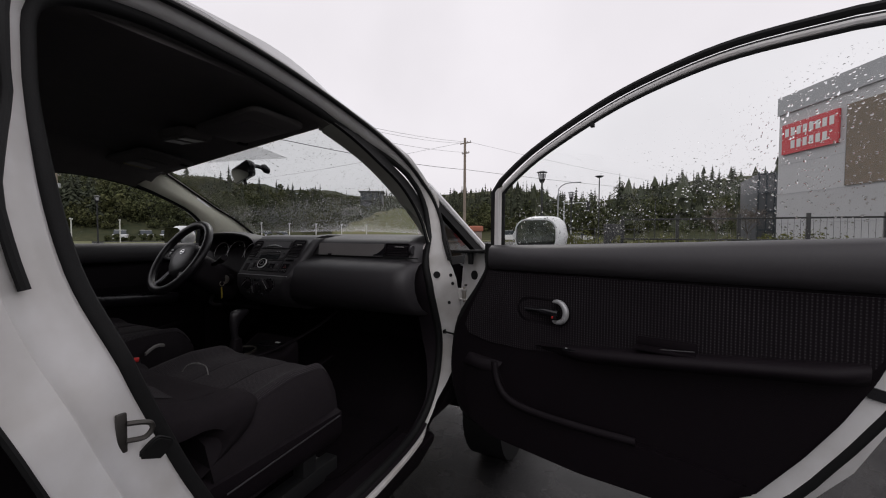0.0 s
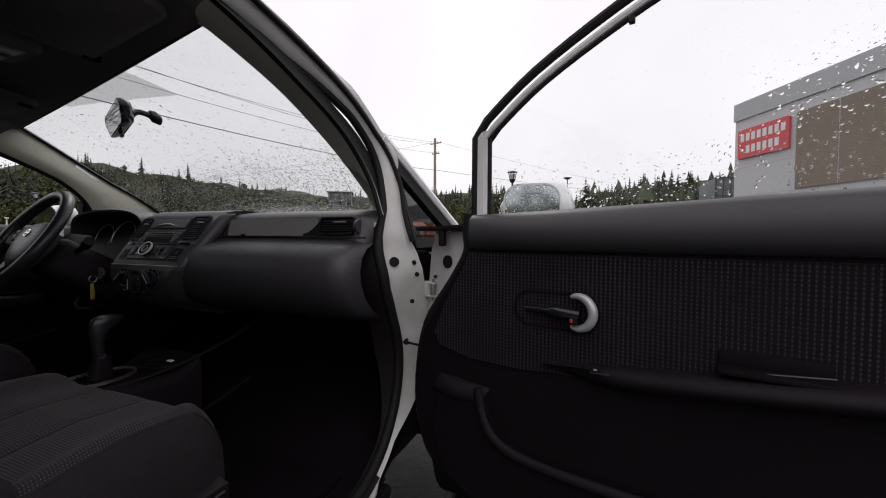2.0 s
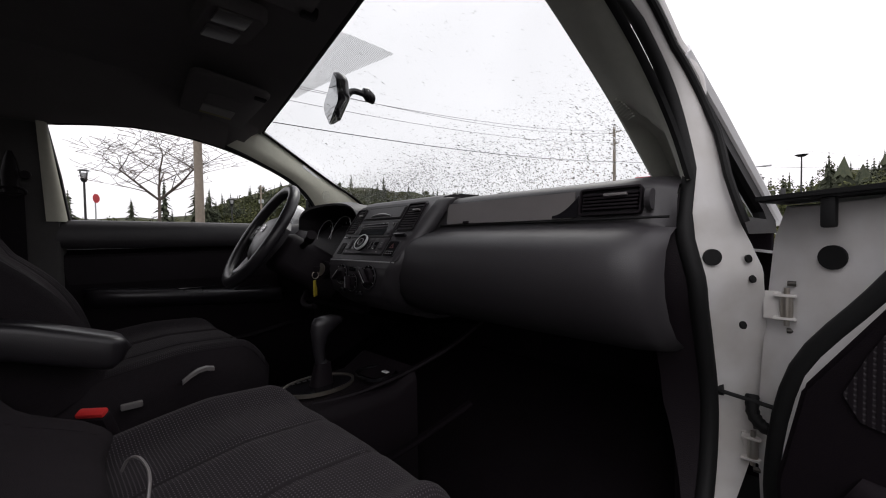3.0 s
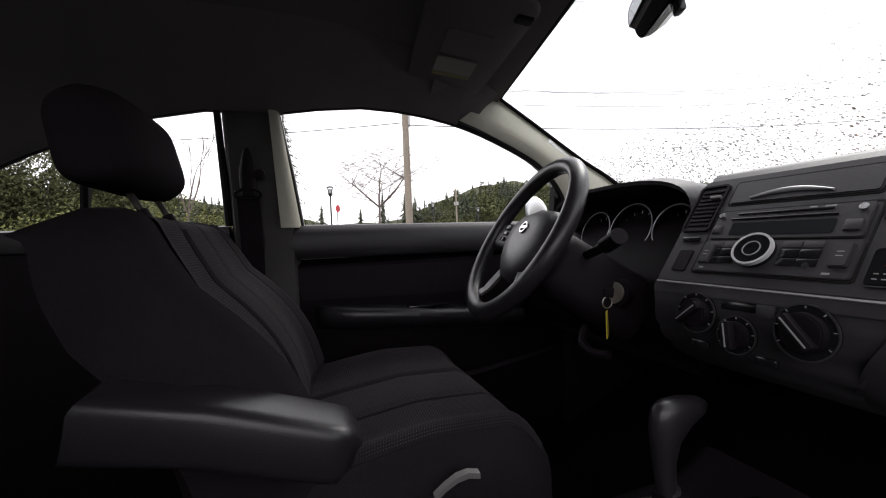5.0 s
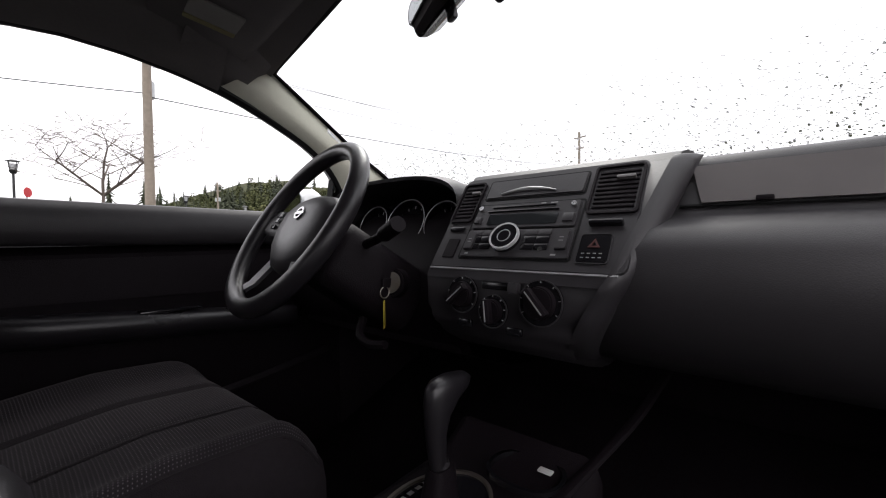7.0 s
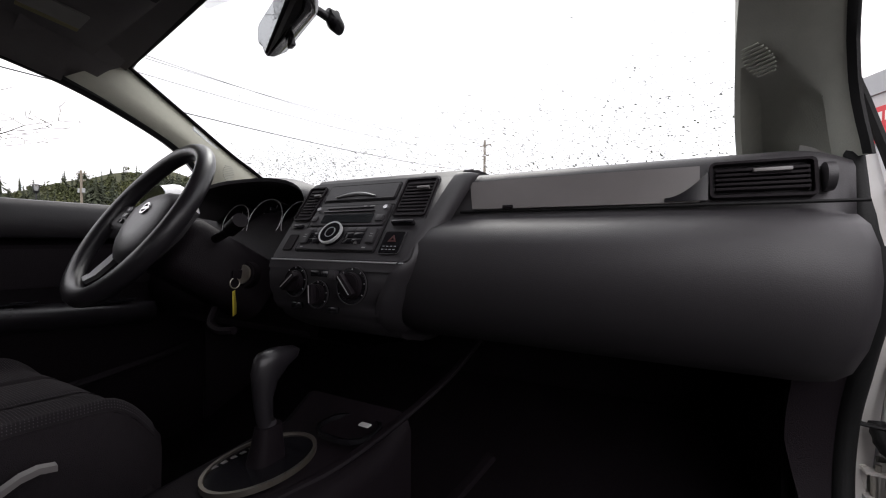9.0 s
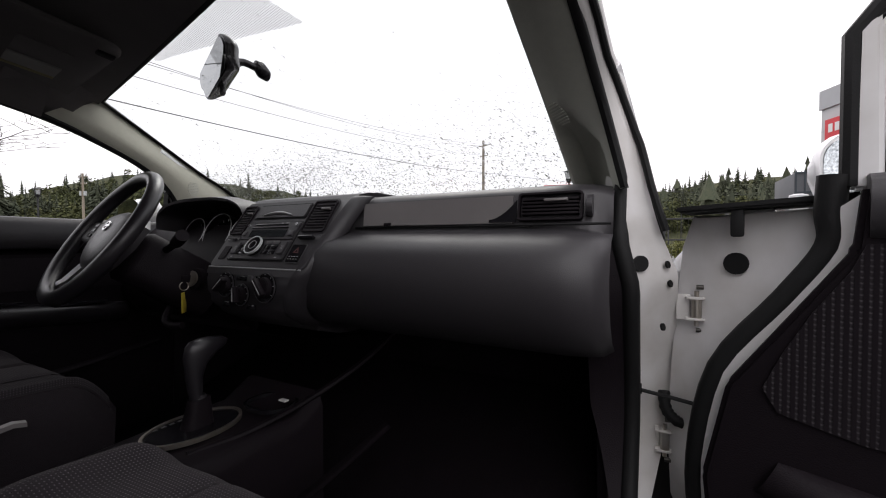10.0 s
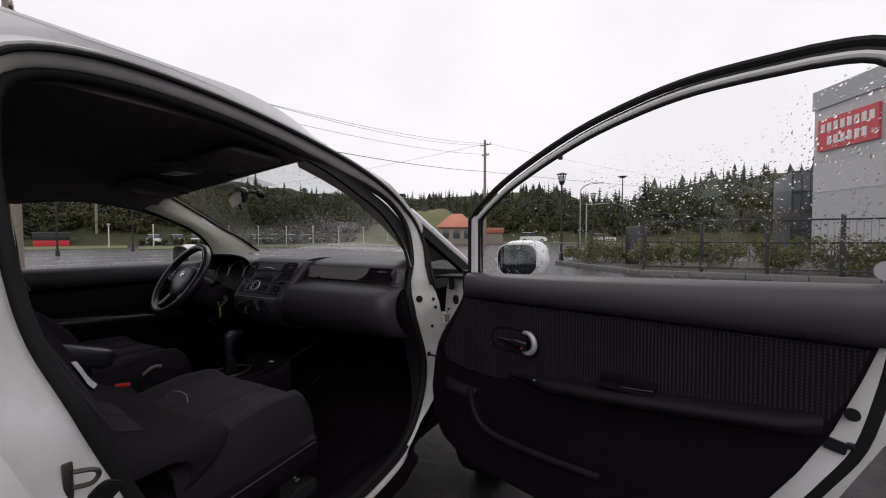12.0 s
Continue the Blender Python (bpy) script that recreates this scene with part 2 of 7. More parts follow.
M_BOLLARD = mat("white_post_paint", (0.65, 0.65, 0.63), 0.6, vary=0.1)
M_CAR = mat("far_car_paint", (0.6, 0.6, 0.61), 0.3, vary=0.05, random_tint=0.4)


# ---- shape helpers ----
def obj_from(name, verts, faces, material, parent=None, label="", smooth=40, uvs=None):
    me = bpy.data.meshes.new(name)
    me.from_pydata([tuple(v) for v in verts], [], [tuple(f) for f in faces])
    me.validate()
    me.materials.append(material)
    if uvs is not None:
        lay = me.uv_layers.new(name="UVMap")
        for lp in me.loops:
            lay.data[lp.index].uv = uvs[lp.vertex_index]
    if smooth:
        me.shade_smooth()
        me.set_sharp_from_angle(angle=radians(smooth))
    ob = new(name, me)
    if parent is not None:
        ob.parent = parent
    if label:
        ob["label"] = label
    return ob


def part(name, bm, material, parent, label="", smooth=40):
    """Links a bmesh as one mesh object under a thing or a part."""
    bmesh.ops.recalc_face_normals(bm, faces=bm.faces)
    me = bpy.data.meshes.new(name)
    bm.to_mesh(me)
    bm.free()
    me.materials.append(material)
    if smooth:
        me.shade_smooth()
        me.set_sharp_from_angle(angle=radians(smooth))
    ob = new(name, me)
    if parent is not None:
        ob.parent = parent
    if label:
        ob["label"] = label
    return ob


def thing(name, label, category, group="", kind="", at=(0, 0, 0)):
    ob = new(name)
    ob.location = at
    ob.empty_display_size = 0.05
    return tagged(ob, label, category, group, kind)


def box_bm(size, at=(0, 0, 0), bevel=0.0, m=None, seg=2):
    bm = bmesh.new()
    bmesh.ops.create_cube(bm, size=1)
    bmesh.ops.scale(bm, vec=size, verts=bm.verts)
    if bevel:
        bmesh.ops.bevel(bm, geom=bm.edges[:], offset=bevel, segments=seg, affect="EDGES", profile=0.6)
    bmesh.ops.translate(bm, vec=at, verts=bm.verts)
    if m is not None:
        bmesh.ops.transform(bm, matrix=m, verts=bm.verts)
    return bm


def cyl_bm(r1, r2, h, seg=24, at=(0, 0, 0), m=None, bevel=0.0):
    """A round stem along z from 0 to h."""
    bm = bmesh.new()
    bmesh.ops.create_cone(bm, cap_ends=True, segments=seg, radius1=r1, radius2=r2, depth=h)
    if bevel:
        es = [e for e in bm.edges if abs(e.verts[0].co.z - e.verts[1].co.z) < 1e-6]
        bmesh.ops.bevel(bm, geom=es, offset=bevel, segments=2, affect="EDGES")
    bmesh.ops.translate(bm, vec=(at[0], at[1], at[2] + h / 2), verts=bm.verts)
    if m is not None:
        bmesh.ops.transform(bm, matrix=m, verts=bm.verts)
    return bm


def prism_bm(poly, depth, m=None, bevel=0.0):
    """A flat outline in x, z with thickness along +y."""
    bm = bmesh.new()
    vs = [bm.verts.new((x, 0, z)) for x, z in poly]
    f = bm.faces.new(vs)
    r = bmesh.ops.extrude_face_region(bm, geom=[f])
    bmesh.ops.translate(bm, vec=(0, depth, 0), verts=[v for v in r["geom"] if isinstance(v, bmesh.types.BMVert)])
    bmesh.ops.recalc_face_normals(bm, faces=bm.faces)
    if bevel:
        bmesh.ops.bevel(bm, geom=bm.edges[:], offset=bevel, segments=2, affect="EDGES")
    if m is not None:
        bmesh.ops.transform(bm, matrix=m, verts=bm.verts)
    return bm


def loft_bm(rings, closed=True, caps=True):
    """A skin over rings of the same number of points."""
    bm = bmesh.new()
    vv = [[bm.verts.new(p) for p in r] for r in rings]
    k = len(rings[0])
    for a, b in zip(vv, vv[1:]):
        for i in range(k if closed else k - 1):
            j = (i + 1) % k
            bm.faces.new((a[i], a[j], b[j], b[i]))
    if caps and closed:
        bm.faces.new(vv[0][::-1])
        bm.faces.new(vv[-1])
    return bm


def smooth_path(pts, n=8, closed=False):
    """A Catmull-Rom curve through points."""
    pts = [Vector(p) for p in pts]
    out = []
    k = len(pts)
    rng = range(k if closed else k - 1)
    for i in rng:
        p0 = pts[(i - 1) % k] if closed or i > 0 else pts[i]
        p1, p2 = pts[i], pts[(i + 1) % k]
        p3 = pts[(i + 2) % k] if closed or i + 2 < k else p2
        for j in range(n):
            t = j / n
            out.append(0.5 * ((2 * p1) + (p2 - p0) * t + (2 * p0 - 5 * p1 + 4 * p2 - p3) * t * t + (3 * p1 - p0 - 3 * p2 + p3) * t ** 3))
    if not closed:
        out.append(pts[-1].copy())
    return out


def tube_bm(pts, r, seg=10, closed=False, flat=1.0):
    """A round cord along points; r may be one radius or one per point."""
    pts = [Vector(p) for p in pts]
    k = len(pts)
    rad = r if isinstance(r, (list, tuple)) else [r] * k
    rings, up = [], None
    for i in range(k):
        a = pts[(i - 1) % k] if closed or i else pts[i]
        b = pts[(i + 1) % k] if closed or i < k - 1 else pts[i]
        d = (b - a).normalized()
        if up is None:
            up = Vector((0, 0, 1)) if abs(d.z) < 0.9 else Vector((0, 1, 0))
        s = d.cross(up).normalized()
        up = s.cross(d).normalized()
        rings.append([pts[i] + rad[i] * (math.cos(q) * s + flat * math.sin(q) * up) for q in (2 * math.pi * j / seg for j in range(seg))])
    if closed:
        bm = loft_bm(rings + [rings[0]], True, False)
        bmesh.ops.remove_doubles(bm, verts=bm.verts, dist=1e-6)
        return bm
    return loft_bm(rings)


def join_bm(*bms):
    """Several shapes of one part in one mesh."""
    out = bmesh.new()
    for b in bms:
        me = bpy.data.meshes.new("tmp")
        b.to_mesh(me)
        out.from_mesh(me)
        bpy.data.meshes.remove(me)
        b.free()
    return out


def rrect(w, h, r, n=4, cx=0.0, cy=0.0):
    """A rectangle with rounded corners, as a list of 2D points."""
    out = []
    for sx, sy, a0 in ((1, 1, 0), (-1, 1, 90), (-1, -1, 180), (1, -1, 270)):
        for i in range(n + 1):
            a = radians(a0 + 90 * i / n)
            out.append((cx + sx * (w / 2 - r) + r * math.cos(a), cy + sy * (h / 2 - r) + r * math.sin(a)))
    return out


def plate_bm(poly, z0, z1, m=None, bevel=0.0):
    """A flat outline in x, y with thickness from z0 to z1."""
    bm = bmesh.new()
    f = bm.faces.new([bm.verts.new((x, y, z0)) for x, y in poly])
    r = bmesh.ops.extrude_face_region(bm, geom=[f])
    bmesh.ops.translate(bm, vec=(0, 0, z1 - z0), verts=[v for v in r["geom"] if isinstance(v, bmesh.types.BMVert)])
    bmesh.ops.recalc_face_normals(bm, faces=bm.faces)
    if bevel:
        es = [e for e in bm.edges if abs(e.verts[0].co.z - z1) < 1e-6 and abs(e.verts[1].co.z - z1) < 1e-6]
        bmesh.ops.bevel(bm, geom=es, offset=bevel, segments=2, affect="EDGES")
    if m is not None:
        bmesh.ops.transform(bm, matrix=m, verts=bm.verts)
    return bm


def axes(origin, x, y, z):
    return Matrix(((x[0], y[0], z[0], origin[0]), (x[1], y[1], z[1], origin[1]), (x[2], y[2], z[2], origin[2]), (0, 0, 0, 1)))


def ring_frame_bm(outer, inner, z0, z1, m=None):
    """A flat frame between two outlines of the same number of points, in x, y."""
    bm = loft_bm([[(x, y, z0) for x, y in inner], [(x, y, z1) for x, y in inner], [(x, y, z1) for x, y in outer], [(x, y, z0) for x, y in outer], [(x, y, z0) for x, y in inner]], True, False)
    bmesh.ops.remove_doubles(bm, verts=bm.verts, dist=1e-6)
    if m is not None:
        bmesh.ops.transform(bm, matrix=m, verts=bm.verts)
    return bm


def offset2d(path, d, closed=True):
    """A 2D path moved sideways to its right by d."""
    out, k = [], len(path)
    for i in range(k):
        a = path[(i - 1) % k] if closed or i else path[i]
        b = path[(i + 1) % k] if closed or i < k - 1 else path[i]
        t = Vector((b[0] - a[0], b[1] - a[1])).normalized()
        out.append((path[i][0] + t.y * d, path[i][1] - t.x * d))
    return out


# ================= car body =================
car = thing("hatchback_car", "white hatchback car with its passenger doorway open", "car")


def side_x(z):
    """How far out the seal of the door opening lies at a height."""
    return 0.70 if z < 0.95 else 0.70 - (z - 0.95) * 0.24


# the opening's outline in y, z: up the rear pillar, along the roof, down the front pillar, back along the sill
OPENING = [(0.555, 1.08), (0.54, 1.22), (0.54, 1.36), (0.565, 1.465), (0.68, 1.505), (0.86, 1.502), (1.05, 1.475), (1.25, 1.43), (1.43, 1.375), (1.535, 1.312),
           (1.58, 1.24), (1.572, 1.14), (1.540, 1.03), (1.542, 0.94), (1.575, 0.86), (1.612, 0.77), (1.618, 0.68), (1.588, 0.585), (1.52, 0.505), (1.40, 0.455),
           (1.15, 0.435), (0.95, 0.45), (0.79, 0.55), (0.70, 0.70), (0.635, 0.85), (0.59, 0.97)]
curve = [(p.x, p.y) for p in smooth_path([(y, z, 0) for y, z in OPENING], 5, True)]
# with this order the right-hand side of the path is the inside, so outward is negative
def station(off, dx):
    out = []
    for i, (y0, z0) in enumerate(curve):
        k = 1.0 - 0.56 * min(1.0, max(0.0, (z0 - 1.18) / 0.12))
        front = min(1.0, max(0.0, (y0 - 1.30) / 0.2)) * min(1.0, max(0.0, (z0 - 1.02) / 0.1))
        k *= 1.0 - 0.5 * front
        k *= 1.0 - 0.82 * min(1.0, max(0.0, (y0 - 0.85) / 0.2)) * min(1.0, max(0.0, (0.74 - z0) / 0.2))
        y, z = offset2d(curve, -off * k)[i]
        f = min(1.0, max(0.0, (y0 - 1.45) / 0.1)) * min(1.0, max(0.0, (1.25 - z0) / 0.1))
        d = dx if dx < 0.085 else dx - f * (0.085 + (off - 0.094) * 1.2)
        d -= min(1.0, max(0.0, (y0 - 1.40) / 0.1)) * min(1.0, max(0.0, (1.22 - z0) / 0.1)) * {0.012: 0.016, 0.026: 0.036, 0.06: 0.024, 0.088: 0.010}.get(off, 0.0)
        d -= min(1.0, max(0.0, (z0 - 1.36) / 0.08)) * max(0.0, off - 0.086) * 2.6
        out.append((side_x(z0) + 0.026 * front + d * (0.12 + 0.88 * k), y, z))
    return out


rings = [station(o, dx) for o, dx in ((0.004, -0.004), (0.006, 0.0), (0.012, 0.018), (0.026, 0.046), (0.06, 0.064), (0.088, 0.080), (0.094, 0.096), (0.115, 0.102), (0.145, 0.104))]
part("door_aperture", loft_bm(rings + [], True, False), M_JAMB, car, "white painted door jamb around the opening", smooth=50)
seal_line = [Vector(p) for p in station(0.0, 0.004)]
part("door_seal", tube_bm(seal_line, [0.0095 if p.y > 1.15 and p.z > 1.05 else 0.013 for p in seal_line], 10, True), M_RUBBER, car, "black rubber weatherstrip of the opening")
lip_a, lip_b = station(-0.006, -0.006), station(-0.016, -0.06)
lip_b = [Vector(b).lerp(Vector(a), min(1.0, max(0.0, (b[1] - 1.2) / 0.1)) * min(1.0, max(0.0, (b[2] - 1.03) / 0.05))) + Vector((-0.001, 0, 0)) for a, b in zip(lip_a, lip_b)]
part("opening_trim", loft_bm([station(-0.004, 0.0), lip_a, lip_b], True, False), M_PLASTIC, car, "black inner trim lip of the opening")
pad_rows = [[Vector(q) + Vector((0.003, 0, 0.006)) for q in col] for col in zip(station(0.016, 0.022), station(0.040, 0.050), station(0.072, 0.070)) if col[0][2] < 0.50 and 0.95 < col[0][1] < 1.50]
part("sill_pad", loft_bm(pad_rows, False, False), M_PLASTIC, car, "black ribbed scuff pad on the sill")
part("second_seal", tube_bm([Vector(p) for p in station(0.070, 0.078)][:60], 0.006, 8), M_RUBBER, car, "thin black seal along the roof channel")

rear_line = [Vector(p) for p in station(0.146, 0.104) if p[1] < 0.66 and 0.45 < p[2] < 1.50]
rear_line.sort(key=lambda p: p.z)
part("shut_line", tube_bm(rear_line, 0.004, 6), M_RUBBER, car, "dark gap along the rear door")

# roof skin, headliner
def roof_z(x, y, top, crown):
    return top - crown * (x / 0.6) ** 2 - (0.20 * max(0.0, (y - 0.95) / 0.5) ** 2) - 0.05 * max(0.0, (0.3 - y) / 1.2) ** 2


def sheet_bm(fn, nu, nv, thick=0.0):
    bm = bmesh.new()
    g = [[bm.verts.new(fn(i / nu, j / nv)) for j in range(nv + 1)] for i in range(nu + 1)]
    for i in range(nu):
        for j in range(nv):
            bm.faces.new((g[i][j], g[i + 1][j], g[i + 1][j + 1], g[i][j + 1]))
    if thick:
        bmesh.ops.recalc_face_normals(bm, faces=bm.faces)
        bmesh.ops.solidify(bm, geom=bm.faces[:], thickness=thick)
    return bm


part("roof_skin", sheet_bm(lambda a, b: ((a - 0.5) * 1.10, -1.2 + (2.52 - 0.26 * max(0.0, a - 0.5)) * b, roof_z((a - 0.5) * 1.10, -1.2 + 2.52 * b, 1.612, 0.030)), 16, 20, 0.004), M_WHITE, car, "glossy white roof panel")
rail_rows = []
for p in station(0.145, 0.104):
    if p[2] > 1.44 and 0.50 < p[1] < 1.27:
        zr = roof_z(0.548, p[1], 1.612, 0.030)
        p, q = Vector(p), Vector((0.548, p[1], zr))
        rail_rows.append([p, p + Vector((0.002, 0, 0.006)), p.lerp(q, 0.10) + Vector((0.003, 0, 0.008)), p.lerp(q, 0.45) + Vector((0.003, 0, 0.007)), q + Vector((0, 0, 0.002))])
part("roof_rail", loft_bm(rail_rows, False, False), M_WHITE, car, "white rounded edge of the roof", 60)
for sgn, y0, y1 in ((1, -1.2, 0.42), (-1, -1.2, 1.30)):
    part("roof_edge", sheet_bm(lambda a, b, s=sgn, u=y0, v=y1: (s * (0.548 + 0.112 * b - 0.012 * b * b), u + (v - u) * a, roof_z(0.548, u + (v - u) * a, 1.612, 0.030) + 0.002 - 0.090 * b * b), 16, 5, 0.004), M_WHITE, car, "white rounded edge of the roof")
# headliner: dips to the windscreen's upper edge
def liner_z(x, y):
    return 1.522 - 0.035 * abs(x / 0.6) ** 3 - 0.070 * max(0.0, (y - 0.8) / 0.6) ** 2


def make_liner(a, b):
    x, y = (a - 0.5) * 1.10, -1.15 + 2.40 * b
    p = Vector((x, y, liner_z(x, y)))
    if b > 0.90:
        q = ws_point((a - 0.5) * 2.0, 0.012, 0.006)
        p = p.lerp(q, ((b - 0.90) / 0.10))
    return p

# windscreen with the black line along its edges
WS_LEFT = smooth_path([(-0.651, 1.427, 1.420), (-0.666, 1.545, 1.357), (-0.687, 1.720, 1.262), (-0.699, 1.830, 1.210), (-0.712, 1.960, 1.128)], 6)
WS_RIGHT = smooth_path([(0.485, 1.225, 1.462), (0.530, 1.370, 1.420), (0.575, 1.550, 1.340), (0.625, 1.770, 1.230), (0.668, 1.960, 1.118)], 6)


def ws_point(a, s, inset=0.0):
    """A place on the windscreen: a from -1 to 1 across, s from 0 at the top to 1 at the bottom."""
    k = min(max(s, 0.0), 1.0) * (len(WS_LEFT) - 1)
    i = min(int(k), len(WS_LEFT) - 2)
    lo, hi = WS_LEFT[i].lerp(WS_LEFT[i + 1], k - i), WS_RIGHT[i].lerp(WS_RIGHT[i + 1], k - i)
    return lo.lerp(hi, (a + 1) / 2) + Vector((0, 0.065, 0.02)) * (max(s, 0.0) ** 0.8 * (1 - a * a)) + Vector((0, -0.6, -0.8)) * inset


headliner = tagged(part("ceiling", sheet_bm(make_liner, 20, 30, 0.010), M_HEAD, None), "grey felt headliner of the car roof", "ceiling", kind="structure")
windshield = tagged(part("windshield", sheet_bm(lambda a, b: ws_point(a * 2 - 1, b), 24, 18), M_SCREENGLASS, None), "faintly green tinted windscreen beaded with rain", "car window")
windshield.visible_shadow = False
band = []
for a0, a1, s0, s1 in ((-1.02, -0.975, 0, 1), (0.985, 1.02, 0, 1), (-1, 1, -0.0, 0.035)):
    band.append(sheet_bm(lambda a, b, q=(a0, a1, s0, s1): ws_point(q[0] + (q[1] - q[0]) * a, q[2] + (q[3] - q[2]) * b, 0.004), 12, 12, 0.002))
part("edge_band", join_bm(*band), M_RUBBER, windshield, "black ceramic edge of the windscreen")
dots = bmesh.new()
for i in range(112):
    for j in range(36):
        a, s = -0.30 + 0.72 * i / 111, 0.030 + 0.175 * j / 35
        if s > 0.065 + (a + 0.27) * 0.205 or a > 0.36 + 0.25 * s:
            continue
        c = ws_point(a, s, 0.005)
        ex, es = (ws_point(a + 0.0026, s, 0.005) - c), (ws_point(a, s + 0.0024, 0.005) - c)
        dots.faces.new([dots.verts.new(c + p * ex + q * es) for p, q in ((-1, 0), (0, -1), (1, 0), (0, 1))])
tagged(part("dotted_patch", dots, M_CLAD2, windshield, "grey dotted shade patch behind the mirror", smooth=0), kind="stuff")

# front pillars: inner trim and outer skin
ARC = [(p.x, p.y) for p in smooth_path([(0.86, 1.345, 0), (1.025, 1.368, 0), (1.165, 1.364, 0), (1.30, 1.341, 0), (1.42, 1.303, 0), (1.55, 1.245, 0), (1.635, 1.172, 0), (1.68, 1.085, 0)], 5)]


def pillar_bm(sign, lower, out):
    """The trim between the windscreen's edge and the side window's arc."""
    k, rings = 14, []
    for i in range(k + 1):
        s = i / k
        a = ws_point(-1.0, s, 0.006)
        q = lower[min(int(s * (len(lower) - 1) + 0.5), len(lower) - 1)]
        b = Vector((sign * out(q[1]), q[0], q[1]))
        if sign < 0 and s < 0.3:
            b = b.lerp(a, 0.06 * (1 - s / 0.3))
        pad = 0.024 * min(1.0, 0.5 + 1.5 * s)
        mid = a.lerp(b, 0.5) + Vector((-sign * pad, -0.012, -0.004))
        m1, m2 = a.lerp(mid, 0.55) + Vector((-sign * pad * 0.35, -0.008, 0)), b.lerp(mid, 0.55) + Vector((-sign * pad * 0.4, -0.002, 0))
        back = Vector((sign * 0.03, 0.02, 0.01))
        rings.append([a, m1, mid, m2, b, b + back, a + back])
    return loft_bm(rings)


part("pillar_trim", pillar_bm(-1, ARC[15:], lambda z: 0.70 - (z - 1.08) * 0.24), M_PILLAR, car, "beige grey trim of the front pillar", 60)
RARC = [Vector((side_x(p.y) + 0.008, p.x, p.y)) for p in smooth_path([(1.25, 1.428, 0), (1.32, 1.405, 0), (1.41, 1.365, 0), (1.505, 1.31, 0), (1.56, 1.25, 0), (1.575, 1.18, 0), (1.552, 1.10, 0)], 4)]
REDGE = [q + Vector((0.020, -0.080 * w, 0.0)) for q, w in zip(RARC, [1.35] * 10 + [1.30, 1.25, 1.20, 1.15, 1.10, 1.05, 1.0] + [0.92, 0.82, 0.72, 0.60, 0.46, 0.32, 0.20, 0.10])]
CREST = smooth_path([(0.545, 1.180, 1.418), (0.550, 1.262, 1.393), (0.555, 1.355, 1.359), (0.560, 1.448, 1.313), (0.570, 1.553, 1.247), (0.585, 1.650, 1.166), (0.602, 1.715, 1.095)], 4)


def pillar_face(i, q):
    """The passenger pillar's trim: q from the ridge beside the glass (0) to the door seal (1), with a shallow panel let into its foot."""
    t = i / (len(CREST) - 1)
    p = CREST[i].lerp(REDGE[i], q)
    out = Vector((0.55, 0.80, 0.15))
    bulge = -0.012 * math.sin(math.pi * q) * (1 - 0.6 * t)
    foot = min(1.0, max(0.0, (t - 0.73 - 0.25 * max(0.0, q - 0.45)) / 0.03)) * min(1.0, max(0.0, (q - 0.08) / 0.05)) * min(1.0, max(0.0, (0.80 - q) / 0.05))
    return p + out * (bulge + 0.042 * foot)


rows_ = []
for i in range(len(CREST)):
    g = ws_point(0.985, 0.06 + 0.94 * i / (len(CREST) - 1), 0.004)
    rows_.append([g, g.lerp(CREST[i], 0.6) + Vector((-0.004, 0, 0))] + [pillar_face(i, j / 14) for j in range(15)] + [REDGE[i] + Vector((0.006, 0.006, 0.002))])
part("pillar_trim", loft_bm(rows_, False, False), M_PILLARGREY, car, "grey trim of the front pillar with a panel at its foot", 45)
part("pillar_lip", loft_bm([[e + Vector((-0.004, -0.002, 0)), e + Vector((0.003, -0.005, 0)), e + Vector((0.008, 0.0, 0)), e.lerp(q, 0.5) + Vector((0.010, 0, 0)), q + Vector((0.012, 0.010, 0))] for e, q in zip(REDGE, RARC)], False, False), M_RUBBER, car, "broad black rubber lip along the front pillar", 60)
GI = min(range(len(CREST)), key=lambda i: abs(CREST[i].z - 1.232))
gp = pillar_face(GI, 0.27)
gx, gy = (pillar_face(GI, 0.36) - gp).normalized(), (CREST[GI - 1] - CREST[GI + 1]).normalized()
gn = gx.cross(gy).normalized()
gn = gn if gn.y < 0 else -gn
for base, n in ((Vector((-0.612, 1.66, 1.19)), Vector((1, 0, 0))), (gp, gn)):
    h = Vector((0, 0, 1)).cross(n).normalized()
    GM = axes(base + n * 0.001, h, n.cross(h), n)
    part("tweeter_grille", join_bm(*[box_bm((0.034 * math.sqrt(max(0.1, 1 - ((i - 4) / 5) ** 2)), 0.002, 0.003), (0, (i - 4) * 0.005, 0), 0, GM) for i in range(9)]), M_PILLARGREY, car, "small slotted speaker grille on the pillar")

# outer strip of the front pillar, fixed quarter window
strip = []
for s in range(13):
    p = ws_point(1.0, s / 12)
    strip.append([p + Vector((0.004, 0, 0.006)), p + Vector((0.020, -0.003, 0.003)), p + Vector((0.030, -0.012, -0.012)), p + Vector((0.024, -0.022, -0.026)), p + Vector((0.006, -0.006, -0.010))])
part("pillar_skin", loft_bm(strip), M_WHITE, car, "white outer skin of the front pillar", 60)
strip = []
for s in range(13):
    p = ws_point(-1.0, s / 12)
    strip.append([p + Vector(v) for v in ((-0.020, -0.002, -0.002), (-0.034, -0.016, -0.014), (-0.040, -0.012, -0.004), (-0.030, -0.003, 0.006), (-0.004, 0, 0.008))])
part("pillar_skin", loft_bm(strip), M_WHITE, car, "white outer skin of the front pillar", 60)
